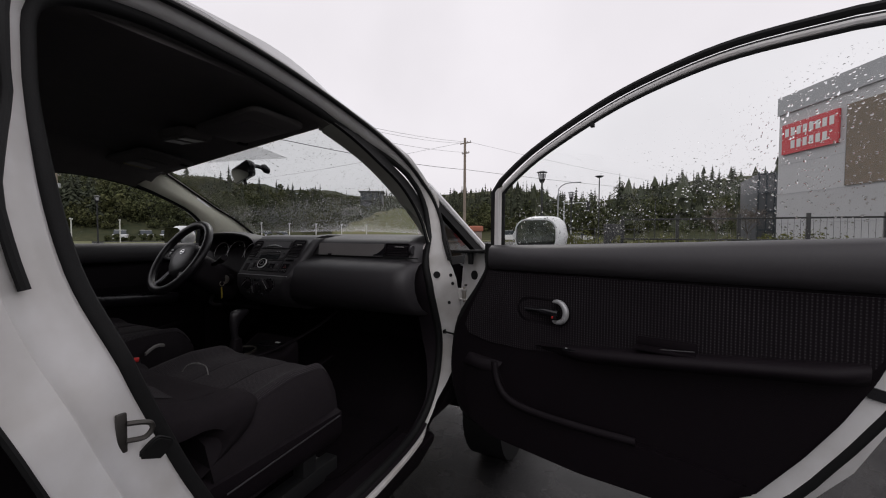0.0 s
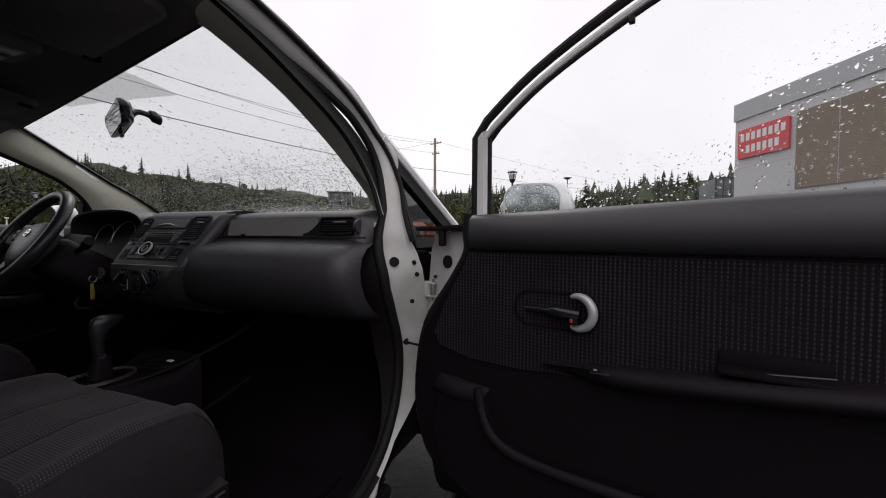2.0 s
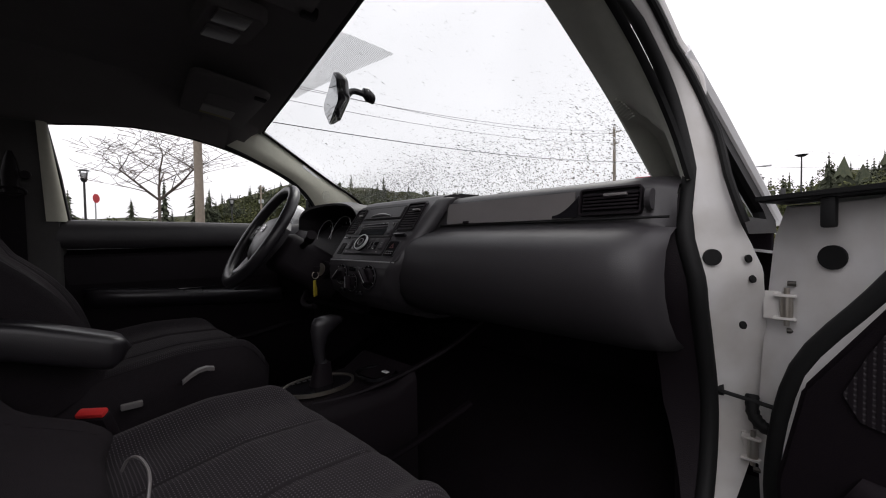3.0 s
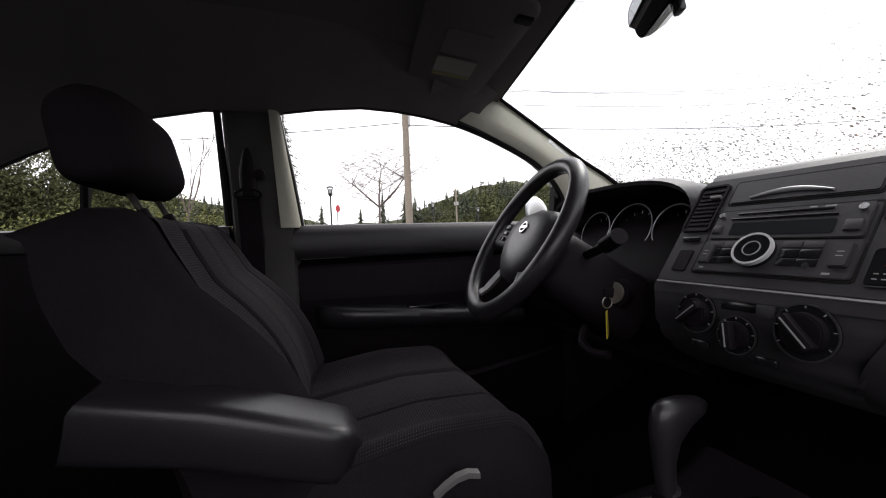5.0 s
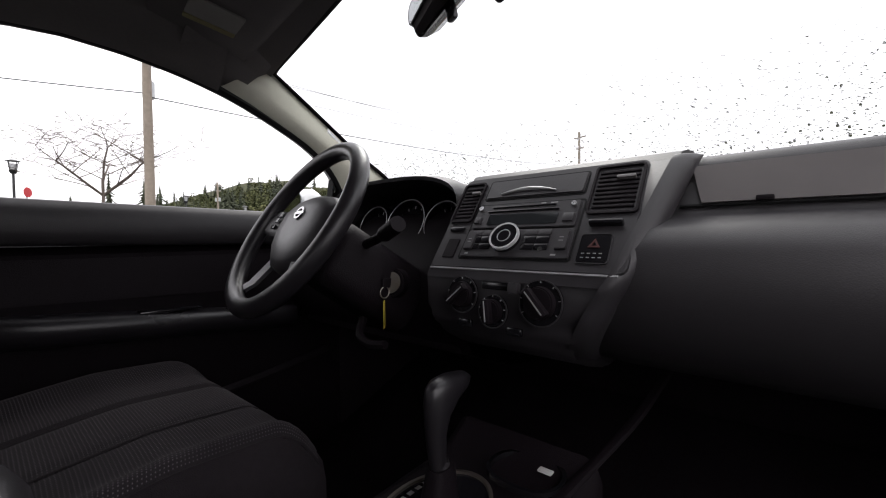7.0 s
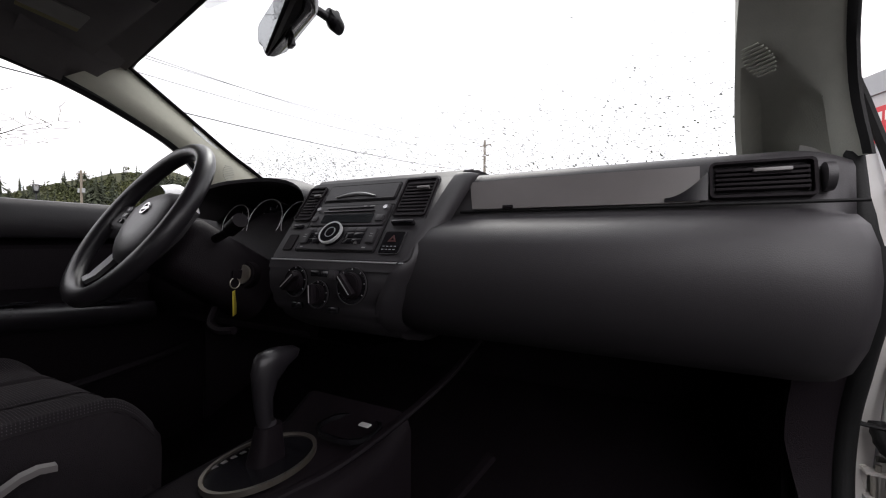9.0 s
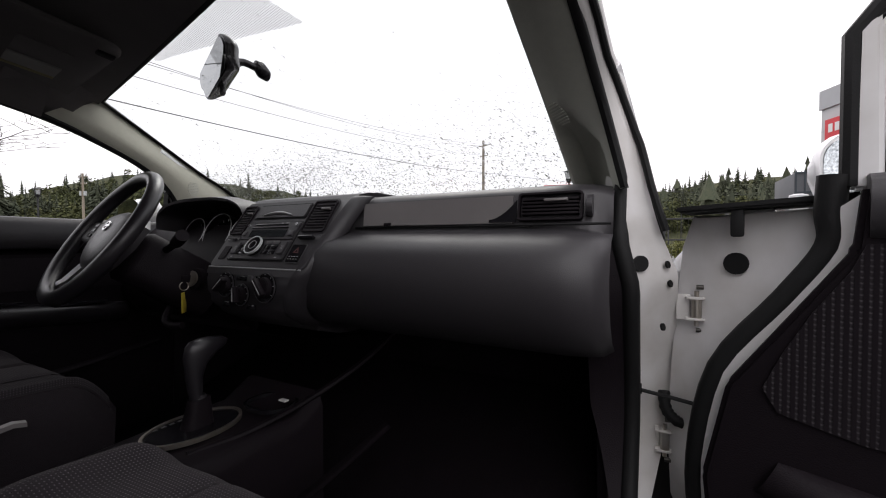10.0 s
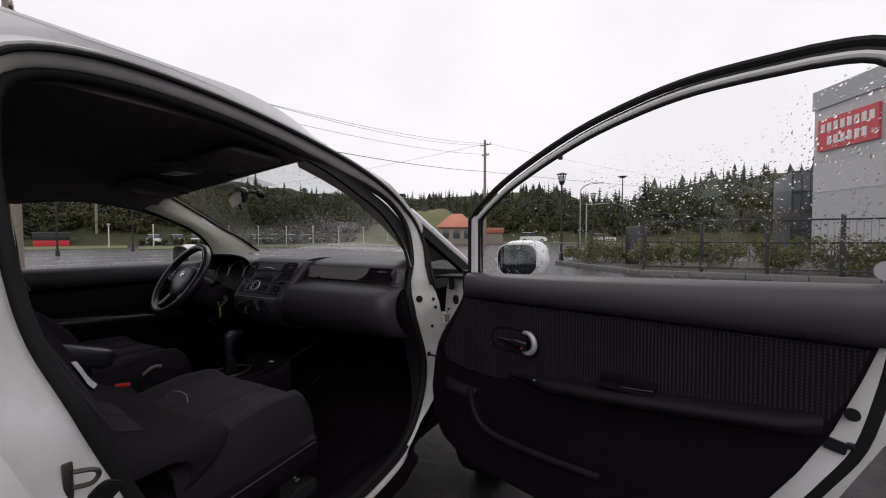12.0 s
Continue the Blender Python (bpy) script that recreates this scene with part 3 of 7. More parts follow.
for sgn in (1, -1):
    tri_o = [(1.615, 1.275), (2.02, 1.045), (1.97, 1.018), (1.63, 1.018)]
    tri_i = [(1.640, 1.215), (1.90, 1.062), (1.90, 1.046), (1.648, 1.046)]
    lean = lambda z: 0.745 - (z - 1.02) * 0.27
    P = lambda q, d=0.0: Vector((sgn * (lean(q[1]) + d), q[0], q[1]))
    rim = loft_bm([[P(q, -0.02) for q in tri_i], [P(q, 0.004) for q in tri_i], [P(q, 0.006) for q in tri_o], [P(q, -0.02) for q in tri_o]], True, False)
    qw = part("quarter_window", rim, M_RUBBER, car, "black framed triangular quarter window")
    part("pillar_edge_strip", tube_bm(smooth_path([P((1.585, 1.305), 0.002), P((1.70, 1.240), 0.004), P((1.86, 1.150), 0.004), P((2.05, 1.045), 0.004)], 4), 0.015, 8), M_WHITE, car, "white outer edge of the front pillar")
    bm = bmesh.new()
    bm.faces.new([bm.verts.new(P(q, -0.006)) for q in tri_i])
    pane = part("pane", bm, M_DARKGLASS, qw)
    pane.visible_shadow = False

# fixings on the front jamb: round plugs, bolts and hinges
def disc(at, nrm, r, h, material, parent, name, label="", seg=20, bevel=0.0):
    z = Vector(nrm).normalized()
    x = z.orthogonal().normalized()
    return part(name, cyl_bm(r, r, h, seg, m=axes(at, x, z.cross(x), z), bevel=bevel), material, parent, label)


disc((0.7145, 1.5735, 0.984), (0.60, -0.80, 0), 0.0125, 0.005, M_RUBBER, car, "jamb_plug", "black rubber plug in the jamb")
for q in ((0.753, 1.609, 0.981), (0.757, 1.618, 0.950), (0.747, 1.610, 0.880)):
    disc(q, (0.86, -0.46, 0.2), 0.006, 0.003, M_RUBBER, car, "jamb_hole", "small dark hole in the jamb")
for hx, hy, zz in ((0.790, 1.640, 0.910), (0.748, 1.668, 0.672)):
    h = part("hinge", join_bm(box_bm((0.020, 0.006, 0.042), (hx - 0.012, hy + 0.006, zz), 0.002), box_bm((0.026, 0.020, 0.004), (hx + 0.004, hy - 0.002, zz + 0.017), 0.001), box_bm((0.026, 0.020, 0.004), (hx + 0.004, hy - 0.002, zz - 0.017), 0.001)), M_JAMB, car, "white painted door hinge")
    part("hinge_knuckle", cyl_bm(0.0075, 0.0075, 0.030, 14, (hx + 0.006, hy - 0.004, zz - 0.015)), M_STEEL, h, "bare steel hinge knuckle")
    part("hinge_pin", cyl_bm(0.0035, 0.0035, 0.056, 12, (hx + 0.006, hy - 0.004, zz - 0.028)), M_STEEL, h, "bare steel hinge pin")
    for dz in (0.034, -0.036):
        part("bolt", cyl_bm(0.004, 0.004, 0.010, 10, m=pose(hx + 0.016, hy + 0.002, zz + dz, 0, -90, 0)), M_DARKSTEEL, h)
part("check_strap", join_bm(tube_bm([(0.706, 1.644, 0.762), (0.760, 1.632, 0.760), (0.845, 1.606, 0.757)], 0.0050, 8, flat=0.6), cyl_bm(0.009, 0.009, 0.020, 12, m=pose(0.698, 1.646, 0.762, 0, 88, 0))), M_RUBBER, car, "black door check strap")
part("wire_boot", tube_bm(smooth_path([(0.752, 1.668, 0.758), (0.756, 1.655, 0.730), (0.775, 1.645, 0.716), (0.805, 1.640, 0.722)], 6), [0.0085 + 0.0015 * (k % 2) for k in range(19)], 12), M_RUBBER, car, "black ribbed rubber wiring boot")

# rear pillar of the opening: striker and latch cover, outer skin of the rear door
part("striker", join_bm(box_bm((0.006, 0.012, 0.052), (0.764, 0.566, 0.872), 0.002, None), tube_bm(smooth_path([(0.768, 0.570, 0.884), (0.772, 0.592, 0.878), (0.773, 0.598, 0.871), (0.772, 0.596, 0.863), (0.770, 0.588, 0.858), (0.766, 0.570, 0.861)], 4), 0.0035, 8)), M_DARKSTEEL, car, "dark steel door striker loop")
part("latch_cover", plate_bm(rrect(0.046, 0.036, 0.012, cx=0, cy=0), 0, 0.006, axes((0.7515, 0.612, 0.828), (-0.35, 0.75, -0.56), (0.25, 0.66, 0.71), (0.90, 0.11, -0.42)), 0.002), M_RUBBER, car, "black plastic plug on the pillar")


def skin(a, b):
    y, z = 0.40 - 1.05 * a, 0.30 + 1.18 * b
    bulge = 0.835 - 0.25 * max(0.0, z - 1.06) - 0.10 * max(0.0, 0.55 - z) ** 1.3
    return (bulge + 0.012 * math.exp(-((z - 0.80) / 0.05) ** 2), y, z)


for sgn in (1, -1):
    tall = 1.0 if sgn > 0 else 0.62
    part("rear_door_skin", sheet_bm(lambda a, b, s=sgn: (s * skin(a, b * 0.66)[0], skin(a, 0)[1], skin(a, b * 0.66)[2]), 14, 18, 0.008), M_WHITE, car, "white skin of the rear door")
    part("pillar_face", sheet_bm(lambda a, b, s=sgn, k=tall: (s * skin(0, b * k)[0], 0.40 - 0.11 * a, skin(0, b * k)[2]), 3, 18, 0.008), M_WHITE, car, "white face of the middle pillar")
    part("rear_quarter", sheet_bm(lambda a, b, s=sgn, k=tall: (s * (skin(1, b * k)[0] - 0.10 * a * a - 0.02 * a), -0.65 - 0.75 * a, 0.30 + 1.18 * b * k - 0.10 * a * b), 10, 14, 0.008), M_WHITE, car, "white rear quarter panel")
    part("fender", sheet_bm(lambda a, b, s=sgn: (s * (0.825 - 0.05 * a * a + 0.012 * math.sin(b * 3.1)), 1.775 + 0.95 * a, 0.40 + (0.62 - 0.14 * a * a) * b), 12, 10, 0.006), M_WHITE, car, "white front fender")
    part("sill", loft_bm([[(sgn * x, y, z) for x, z in ((0.64, 0.395), (0.69, 0.400), (0.704, 0.392), (0.700, 0.368), (0.640, 0.26), (0.58, 0.22))] for y in (-0.65, 0.4, 0.9, 1.3, 1.58)]), M_PLASTIC, car, "lower sill in black")
part("hood", sheet_bm(lambda a, b: ((a - 0.5) * 1.56, 1.99 + 0.80 * b, 1.025 - 0.05 * (2 * a - 1) ** 2 - 0.16 * b * b), 14, 12, 0.006), M_WHITE, car, "white bonnet")
part("tailgate", sheet_bm(lambda a, b: ((a - 0.5) * 1.44, -1.40 + 0.08 * b, 0.30 + 0.74 * b), 8, 10, 0.02), M_WHITE, car, "white tailgate")
rear_glass = part("rear_glass", sheet_bm(lambda a, b: ((a - 0.5) * (1.30 - 0.15 * b), -1.32 + 0.14 * b, 1.04 + 0.44 * b), 6, 4), M_GLASS, car, "rear window glass")
rear_glass.visible_shadow = False
side_glass = part("rear_side_glass", sheet_bm(lambda a, b: (skin(0, 0.66 + 0.30 * b)[0] - 0.012, 0.28 - 0.92 * a, 1.085 + (0.345 - 0.12 * a * a) * b), 8, 6), M_DARKGLASS, car, "dark rear side window")
side_glass.visible_shadow = False
part("front_bumper", sheet_bm(lambda a, b: ((a - 0.5) * 1.56, 2.86 - 0.22 * (2 * a - 1) ** 2, 0.25 + 0.62 * b), 12, 6, 0.02), M_WHITE, car, "white front bumper")
part("firewall", box_bm((1.48, 0.03, 0.75), (0, 2.03, 0.68), 0.01), M_CARPET, car)
for x, y in ((-0.74, 2.28), (0.74, 2.28), (-0.74, -0.72), (0.74, -0.72)):
    wheel = part("wheel", cyl_bm(0.20, 0.20, 0.17, 24, m=pose(x - 0.085, y, 0.305, 0, 90, 0), bevel=0.01), M_SILVER, car, "silver wheel")
    tyre = [(0.305 * math.cos(t), 0.305 * math.sin(t)) for t in (2 * math.pi * i / 32 for i in range(32))]
    inner = [(0.20 * math.cos(t), 0.20 * math.sin(t)) for t in (2 * math.pi * i / 32 for i in range(32))]
    part("tyre", ring_frame_bm(tyre, inner, -0.09, 0.09, pose(x, y, 0.305, 0, 90, 0)), M_RUBBER, wheel, "black tyre")

# cabin floor and scuff plate
floor = tagged(part("floor", sheet_bm(lambda a, b: (-0.795 + 1.475 * a, -1.3 + 3.3 * b, 0.385 + 0.20 * max(0.0, (b - 0.85) / 0.15) - 0.0 * a), 6, 20, 0.03), M_CARPET, None), "black carpeted car floor", "floor", kind="structure")
part("scuff_plate", loft_bm([[(x, y, z) for x, z in ((0.60, 0.392), (0.615, 0.415), (0.668, 0.416), (0.675, 0.395))] for y in (0.55, 1.0, 1.45, 1.60)]), M_PLASTIC, car, "black plastic scuff plate on the sill")
part("kick_panel", box_bm((0.02, 0.38, 0.42), (0.655, 1.83, 0.62), 0.01), M_PLASTIC, car, "black side kick panel")
part("rear_bulkhead", sheet_bm(lambda a, b: ((a - 0.5) * 1.36, -0.95 - 0.30 * b, 0.40 + 0.60 * b), 4, 4, 0.02), M_CARPET, car, "dark boot trim behind the cabin")


def bars(at, right, up, w, rows, material, name, parent, label=""):
    """Unreadable writing: flat bars of the size of its words."""
    r, u = Vector(right).normalized(), Vector(up).normalized()
    for x0, x1, y0, y1 in rows:
        bm = bmesh.new()
        bm.faces.new([bm.verts.new(Vector(at) + r * x * w + u * y * w) for x, y in ((x0, y0), (x1, y0), (x1, y1), (x0, y1))])
        part(name, bm, material, parent, label, smooth=0)


for x, y, nm in ((0.36, 1.46, 0), (-0.38, 1.46, 1)):
    mat_ob = tagged(part("floor_mat", plate_bm(rrect(0.46, 0.62, 0.06, cx=x, cy=y), 0.417, 0.427, None, 0.004), M_CARPET, None), "black carpet floor mat with pale embroidered word", "floor mat", "front floor mats")
    bars((x + 0.04, y - 0.27 + 0.02, 0.4295), (1, 0, 0), (0, 1, 0), 0.11, [(0.2 * i, 0.2 * i + 0.13, 0, 0.16) for i in range(5)], M_WHITEINK, "letter_bar", mat_ob, "pale embroidered word shown as bars")


# ================= passenger door, open =================
DOOR = axes((0.944, 1.484, 0.0), (0.970, -0.242, 0), (0.242, 0.970, 0), (0, 0, 1))
door = thing("passenger_door", "white passenger door standing open with black trim panel", "car door")
door.matrix_world = DOOR
L2 = lambda pts, y: [(u, y, z) for u, z in pts]
PANEL = [(-0.005, 1.083), (-0.012, 1.01), (-0.060, 0.935), (-0.128, 0.83), (-0.154, 0.70), (-0.144, 0.60), (-0.096, 0.532), (0.02, 0.508), (0.20, 0.499), (0.42, 0.502), (0.585, 0.520),
         (0.67, 0.575), (0.745, 0.682), (0.798, 0.77), (0.842, 0.86), (0.880, 0.97), (0.904, 1.05), (0.914, 1.112), (0.60, 1.106), (0.30, 1.094)]
FLANGE = [(-0.022, 1.060), (-0.032, 1.01), (-0.070, 0.945), (-0.141, 0.84), (-0.166, 0.70), (-0.156, 0.59), (-0.110, 0.510), (0.02, 0.490), (0.20, 0.482), (0.42, 0.484), (0.60, 0.502),
          (0.715, 0.57), (0.785, 0.672), (0.832, 0.752), (0.874, 0.835), (0.900, 0.95), (0.914, 1.04), (0.925, 1.078), (0.60, 1.074), (0.30, 1.062)]
OUTER = [(-0.19, 1.060), (-0.205, 1.01), (-0.212, 0.93), (-0.220, 0.82), (-0.226, 0.70), (-0.220, 0.58), (-0.17, 0.46), (0.02, 0.435), (0.20, 0.428), (0.42, 0.428), (0.63, 0.44),
         (0.755, 0.52), (0.832, 0.625), (0.880, 0.73), (0.922, 0.82), (0.950, 0.93), (0.958, 1.03), (0.962, 1.078), (0.60, 1.074), (0.30, 1.062)]
scl = lambda pts, c, k: [(c[0] + (u - c[0]) * k, c[1] + (z - c[1]) * k) for u, z in pts]
part("trim_panel", prism_bm(PANEL, 0.03, bevel=0.006), M_DOORTRIM, door, "black moulded door trim panel")
part("door_shell", loft_bm([L2(scl(PANEL, (0.4, 0.8), 0.985), 0.030), L2(FLANGE, 0.034), L2(FLANGE, 0.052), L2(scl(FLANGE, (0.4, 0.8), 1.012), 0.075), L2(scl(OUTER, (0.4, 0.8), 0.985), 0.130), L2(OUTER, 0.137), L2(OUTER, 0.153), L2(scl(OUTER, (0.4, 0.8), 0.97), 0.175)]), M_JAMB, door, "white pressed steel door shell", 35)
seal_path = [Vector((u, 0.046, z)) for u, z in [(-0.028, 1.10), (-0.030, 1.055)] + [((u0 * 0.75 + u1 * 0.25), (z0 * 0.75 + z1 * 0.25)) if u0 < 0.3 else (u0, z0) for (u0, z0), (u1, z1) in zip(scl(FLANGE, (0.4, 0.8), 1.008), PANEL)][1:18]]
part("belt_moulding", prism_bm([(-0.02, 1.052), (0.95, 1.068), (0.95, 1.092), (-0.02, 1.076)], 0.06, pose(0, 0.056, 0), 0.006), M_RUBBER, door, "black outer belt moulding")
part("door_edge_seal", tube_bm(smooth_path(seal_path, 4), [0.0155 if i < 40 else 0.014 for i in range(4 * (len(seal_path) - 1) + 1)], 10), M_RUBBER, door, "thick black weatherstrip round the door")
# padded upper roll
rings = []
for i in range(25):
    u = 0.0 + 0.915 * i / 24
    zt = 1.092 + 0.034 * (u / 0.918) ** 1.2
    zb = 1.020 + 0.004 * u
    k = min(1.0, i / 1.5, (24 - i) / 1.0) * 0.75 + 0.25
    rings.append([(u, 0.010, zb), (u, -0.012 * k, zb + 0.004), (u, -0.026 * k, zb + 0.026), (u, -0.026 * k, zt - 0.030), (u, -0.014 * k, zt - 0.006), (u, 0.012, zt + 0.003), (u, 0.044, zt + 0.004), (u, 0.044, zb)])
part("armrest_roll", loft_bm(rings), M_DASH, door, "padded charcoal vinyl roll under the window", 60)
# cloth insert
ins = [(-0.002, 1.016), (0.885, 1.018), (0.860, 0.93), (0.830, 0.872), (0.79, 0.845), (0.40, 0.812), (0.12, 0.79), (0.0, 0.792), (-0.075, 0.808), (-0.090, 0.835), (-0.072, 0.88), (-0.045, 0.935), (-0.014, 0.985)]
vs = [(u, -0.004, z) for u, z in ins] + [(u, 0.010, z) for u, z in ins]
k = len(ins)
obj_from("cloth_insert", vs, [list(range(k))] + [[i, i + k, (i + 1) % k + k, (i + 1) % k] for i in range(k)], M_DOORKNIT, door, "dotted black cloth insert", 30, [(v[0], v[2]) for v in vs])
# armrest shelf
rings = []
for i in range(29):
    t = i / 28
    u = 0.165 + 0.665 * t
    zt = 0.812 + 0.080 * t
    d = 0.016 + 0.044 * math.sin(min(1.0, t * 1.9) * math.pi / 2) * (1 if t < 0.9 else max(0.25, 1 - ((t - 0.9) / 0.1) ** 2))
    k = 0.15 + 0.85 * min(1.0, t * 5)
    rings.append([(u, 0.012, zt - 0.040 * k), (u, -d * 0.55 * k, zt - 0.034 * k), (u, -d * 0.95 * k, zt - 0.019 * k), (u, -d * k, zt - 0.009 * k), (u, -d * 0.85, zt + 0.001), (u, -d * 0.4, zt + 0.004), (u, 0.012, zt + 0.002)])
part("armrest", loft_bm(rings), M_PLASTIC, door, "black armrest ledge", 60)
part("pull_cup", join_bm(box_bm((0.125, 0.030, 0.008), (0.50, -0.028, 0.861), 0.002, None), box_bm((0.125, 0.006, 0.024), (0.50, -0.008, 0.873), 0.002)), M_DOORTRIM, door, "black pull cup")
part("cup_edge", tube_bm([(0.44, -0.030, 0.858), (0.56, -0.034, 0.872)], 0.0014, 6), M_STACK, door, "thin grey edge line of the pull cup")
sw = part("window_switch", box_bm((0.085, 0.026, 0.007), (0.30, -0.022, 0.822), 0.002, None), M_GLOSS, door, "window switch plate")
part("switch_key", box_bm((0.016, 0.012, 0.006), (0.315, -0.026, 0.828), 0.002), M_PLASTIC, sw)
part("switch_mark", box_bm((0.005, 0.003, 0.002), (0.268, -0.034, 0.8265), 0), M_WHITEINK, sw)
# map pocket
lip = smooth_path([(0.028, -0.012, 0.735), (0.042, -0.016, 0.680), (0.075, -0.020, 0.640), (0.14, -0.022, 0.622), (0.28, -0.022, 0.618), (0.44, -0.018, 0.622)], 6)
part("pocket_lip", tube_bm(lip, 0.010, 10, flat=0.8), M_PLASTIC, door, "rim of the map pocket")
part("pocket_wall", prism_bm([(0.03, 0.735), (0.07, 0.64), (0.16, 0.618), (0.46, 0.618), (0.66, 0.60), (0.58, 0.50), (0.30, 0.484), (0.02, 0.495), (-0.06, 0.53), (-0.09, 0.62), (-0.07, 0.72)], 0.03, pose(0, -0.016, 0), 0.006), M_DOORTRIM, door, "black pocket front")
rings = []
for i in range(13):
    t = i / 12
    u, k = -0.085 + 0.125 * t, math.sin(math.pi * min(1.0, 0.12 + 0.80 * t)) ** 0.7
    rings.append([(u + 0.012 * c, 0.004 - 0.030 * k * max(0.0, c2), 0.722 - 0.010 * t + 0.024 * c) for c, c2 in ((math.cos(q), math.sin(q)) for q in (math.pi * j / 10 for j in range(11)))])
part("pocket_corner", loft_bm(rings, False), M_PLASTIC, door, "moulded pocket corner", 70)
# inner handle: a dished cup, a lever and a bright half ring
hd = part("handle_cup", ring_frame_bm(rrect(0.165, 0.072, 0.034), rrect(0.150, 0.058, 0.028), -0.010, 0.004, axes((0.186, 0, 0.912), (1, 0, 0), (0, 0, 1), (0, -1, 0))), M_PLASTIC, door, "black dished handle surround")
part("cup_back", plate_bm(rrect(0.155, 0.062, 0.030), 0.0, 0.004, axes((0.186, 0.004, 0.912), (1, 0, 0), (0, 0, 1), (0, -1, 0))), M_GLOSS, hd)
arc = [(0.231 + 0.028 * math.cos(a), -0.014 - 0.004 * math.cos(a), 0.916 + 0.029 * math.sin(a)) for a in (radians(-115 + 230 * i / 20) for i in range(21))]
part("handle_ring", tube_bm(arc, [0.003 + 0.0055 * math.sin(math.pi * i / 20) ** 0.6 for i in range(21)], 12), M_SILVER, hd, "satin silver half ring")
part("lever", tube_bm(smooth_path([(0.132, -0.004, 0.912), (0.187, -0.016, 0.914), (0.237, -0.018, 0.911)], 5), [0.006] * 5 + [0.011] * 6, 10), M_GLOSS, hd, "black release lever")
part("lock_tab", box_bm((0.012, 0.008, 0.016), (0.228, -0.024, 0.903), 0.002), M_PLASTIC, hd)
part("lock_mark", box_bm((0.004, 0.002, 0.006), (0.225, -0.029, 0.903)), M_RED, hd, "small red lock mark")
# latch and plugs on the rear flange
part("rear_plug", cyl_bm(0.011, 0.011, 0.006, 20, m=axes((0.868, 0.026, 0.896), (1, 0, 0), (0, 0, 1), (0, -1, 0))), M_RUBBER, door, "black round plug")
part("latch", join_bm(plate_bm(rrect(0.034, 0.024, 0.005), 0, 0.005, axes((0.848, 0.030, 0.832), (0.9, 0, -0.2), (0.2, 0, 0.9), (0, -1, 0))), box_bm((0.012, 0.014, 0.012), (0.868, 0.034, 0.836), 0.003)), M_GLOSS, door, "dark door latch slot")
part("front_plug", cyl_bm(0.0165, 0.0165, 0.005, 20, m=axes((-0.128, 0.106, 0.985), (0.97, -0.24, 0), (0, 0, 1), (-0.24, -0.97, 0))), M_RUBBER, door, "black round plug on the door's end")
part("corner_cap", prism_bm([(-0.20, 1.062), (0.0, 1.070), (0.0, 1.080), (-0.205, 1.071)], 0.10, pose(0, 0.062, 0), 0.003), M_RUBBER, door, "black belt moulding on the door's end")
part("cap_clip", box_bm((0.016, 0.014, 0.04), (-0.125, 0.075, 1.045), 0.004), M_RUBBER, door)
# window frame, glass
GLASS = [(0.02, 1.085), (0.02, 1.262), (0.14, 1.352), (0.324, 1.445), (0.474, 1.496), (0.62, 1.524), (0.80, 1.528), (0.885, 1.514), (0.930, 1.45), (0.944, 1.36), (0.944, 1.22), (0.936, 1.10)]
top = [(p.x, p.y) for p in smooth_path([(u, z, 0) for u, z in GLASS[1:7]], 5)]
rear = [(p.x, p.y) for p in smooth_path([(u, z, 0) for u, z in GLASS[6:]], 5)]
gl = [GLASS[0]] + top + rear[1:]
part("window_frame", join_bm(*[tube_bm([(u, y, z) for u, z in offset2d(gl, -o, False)], r, 8, flat=f) for o, y, r, f in ((0.012, 0.048, 0.0075, 0.9),)]), M_JAMB, door, "white inner window rail")
part("glass_run", tube_bm([(u, 0.050, z) for u, z in offset2d(gl, -0.002, False)], 0.0045, 8), M_RUBBER, door, "thin black glass run")
part("frame_seal", tube_bm([(u, 0.046, z) for u, z in offset2d(gl[:-8], -0.034, False)], 0.0095, 8), M_RUBBER, door, "black seal round the window frame")
part("outer_frame", tube_bm([(u, 0.085, z) for u, z in offset2d(gl, -0.027, False)], 0.011, 8), M_RUBBER, door, "black outer frame moulding")
part("corner_post", prism_bm([(-0.012, 1.08), (-0.010, 1.272), (0.010, 1.284), (0.014, 1.08)], 0.03, pose(0, 0.04, 0), 0.004), M_JAMB, door, "white front post of the window frame")
part("rear_post", prism_bm([(0.952, 1.09), (0.960, 1.22), (0.960, 1.36), (0.945, 1.45), (0.905, 1.521), (0.920, 1.528), (0.958, 1.455), (0.974, 1.36), (0.974, 1.22), (0.972, 1.09)], 0.022, pose(0, 0.042, 0), 0.005), M_JAMB, door, "white rear post of the window frame")
bm = bmesh.new()
bm.faces.new([bm.verts.new((u, 0.050, z)) for u, z in gl])
pane = part("pane", bm, M_GLASS, door, "raised window glass wet with raindrops", smooth=0)
pane.visible_shadow = False
part("rear_seal", tube_bm([(0.976, 0.060, 1.09), (0.984, 0.060, 1.22), (0.984, 0.060, 1.36), (0.968, 0.060, 1.46), (0.930, 0.060, 1.538)], 0.014, 8), M_RUBBER, door, "black rear seal of the window frame")
part("bump_stop", box_bm((0.010, 0.012, 0.012), (0.30, 0.044, 1.428), 0.002), M_RUBBER, door)
part("round_sticker", cyl_bm(0.019, 0.019, 0.0012, 32, m=axes((0.906, 0.0475, 1.152), (0.85, 0, 0), (0, 0, 0.9), (0, -1, 0))), M_STICKER, door, "plain pale round sticker on the glass")
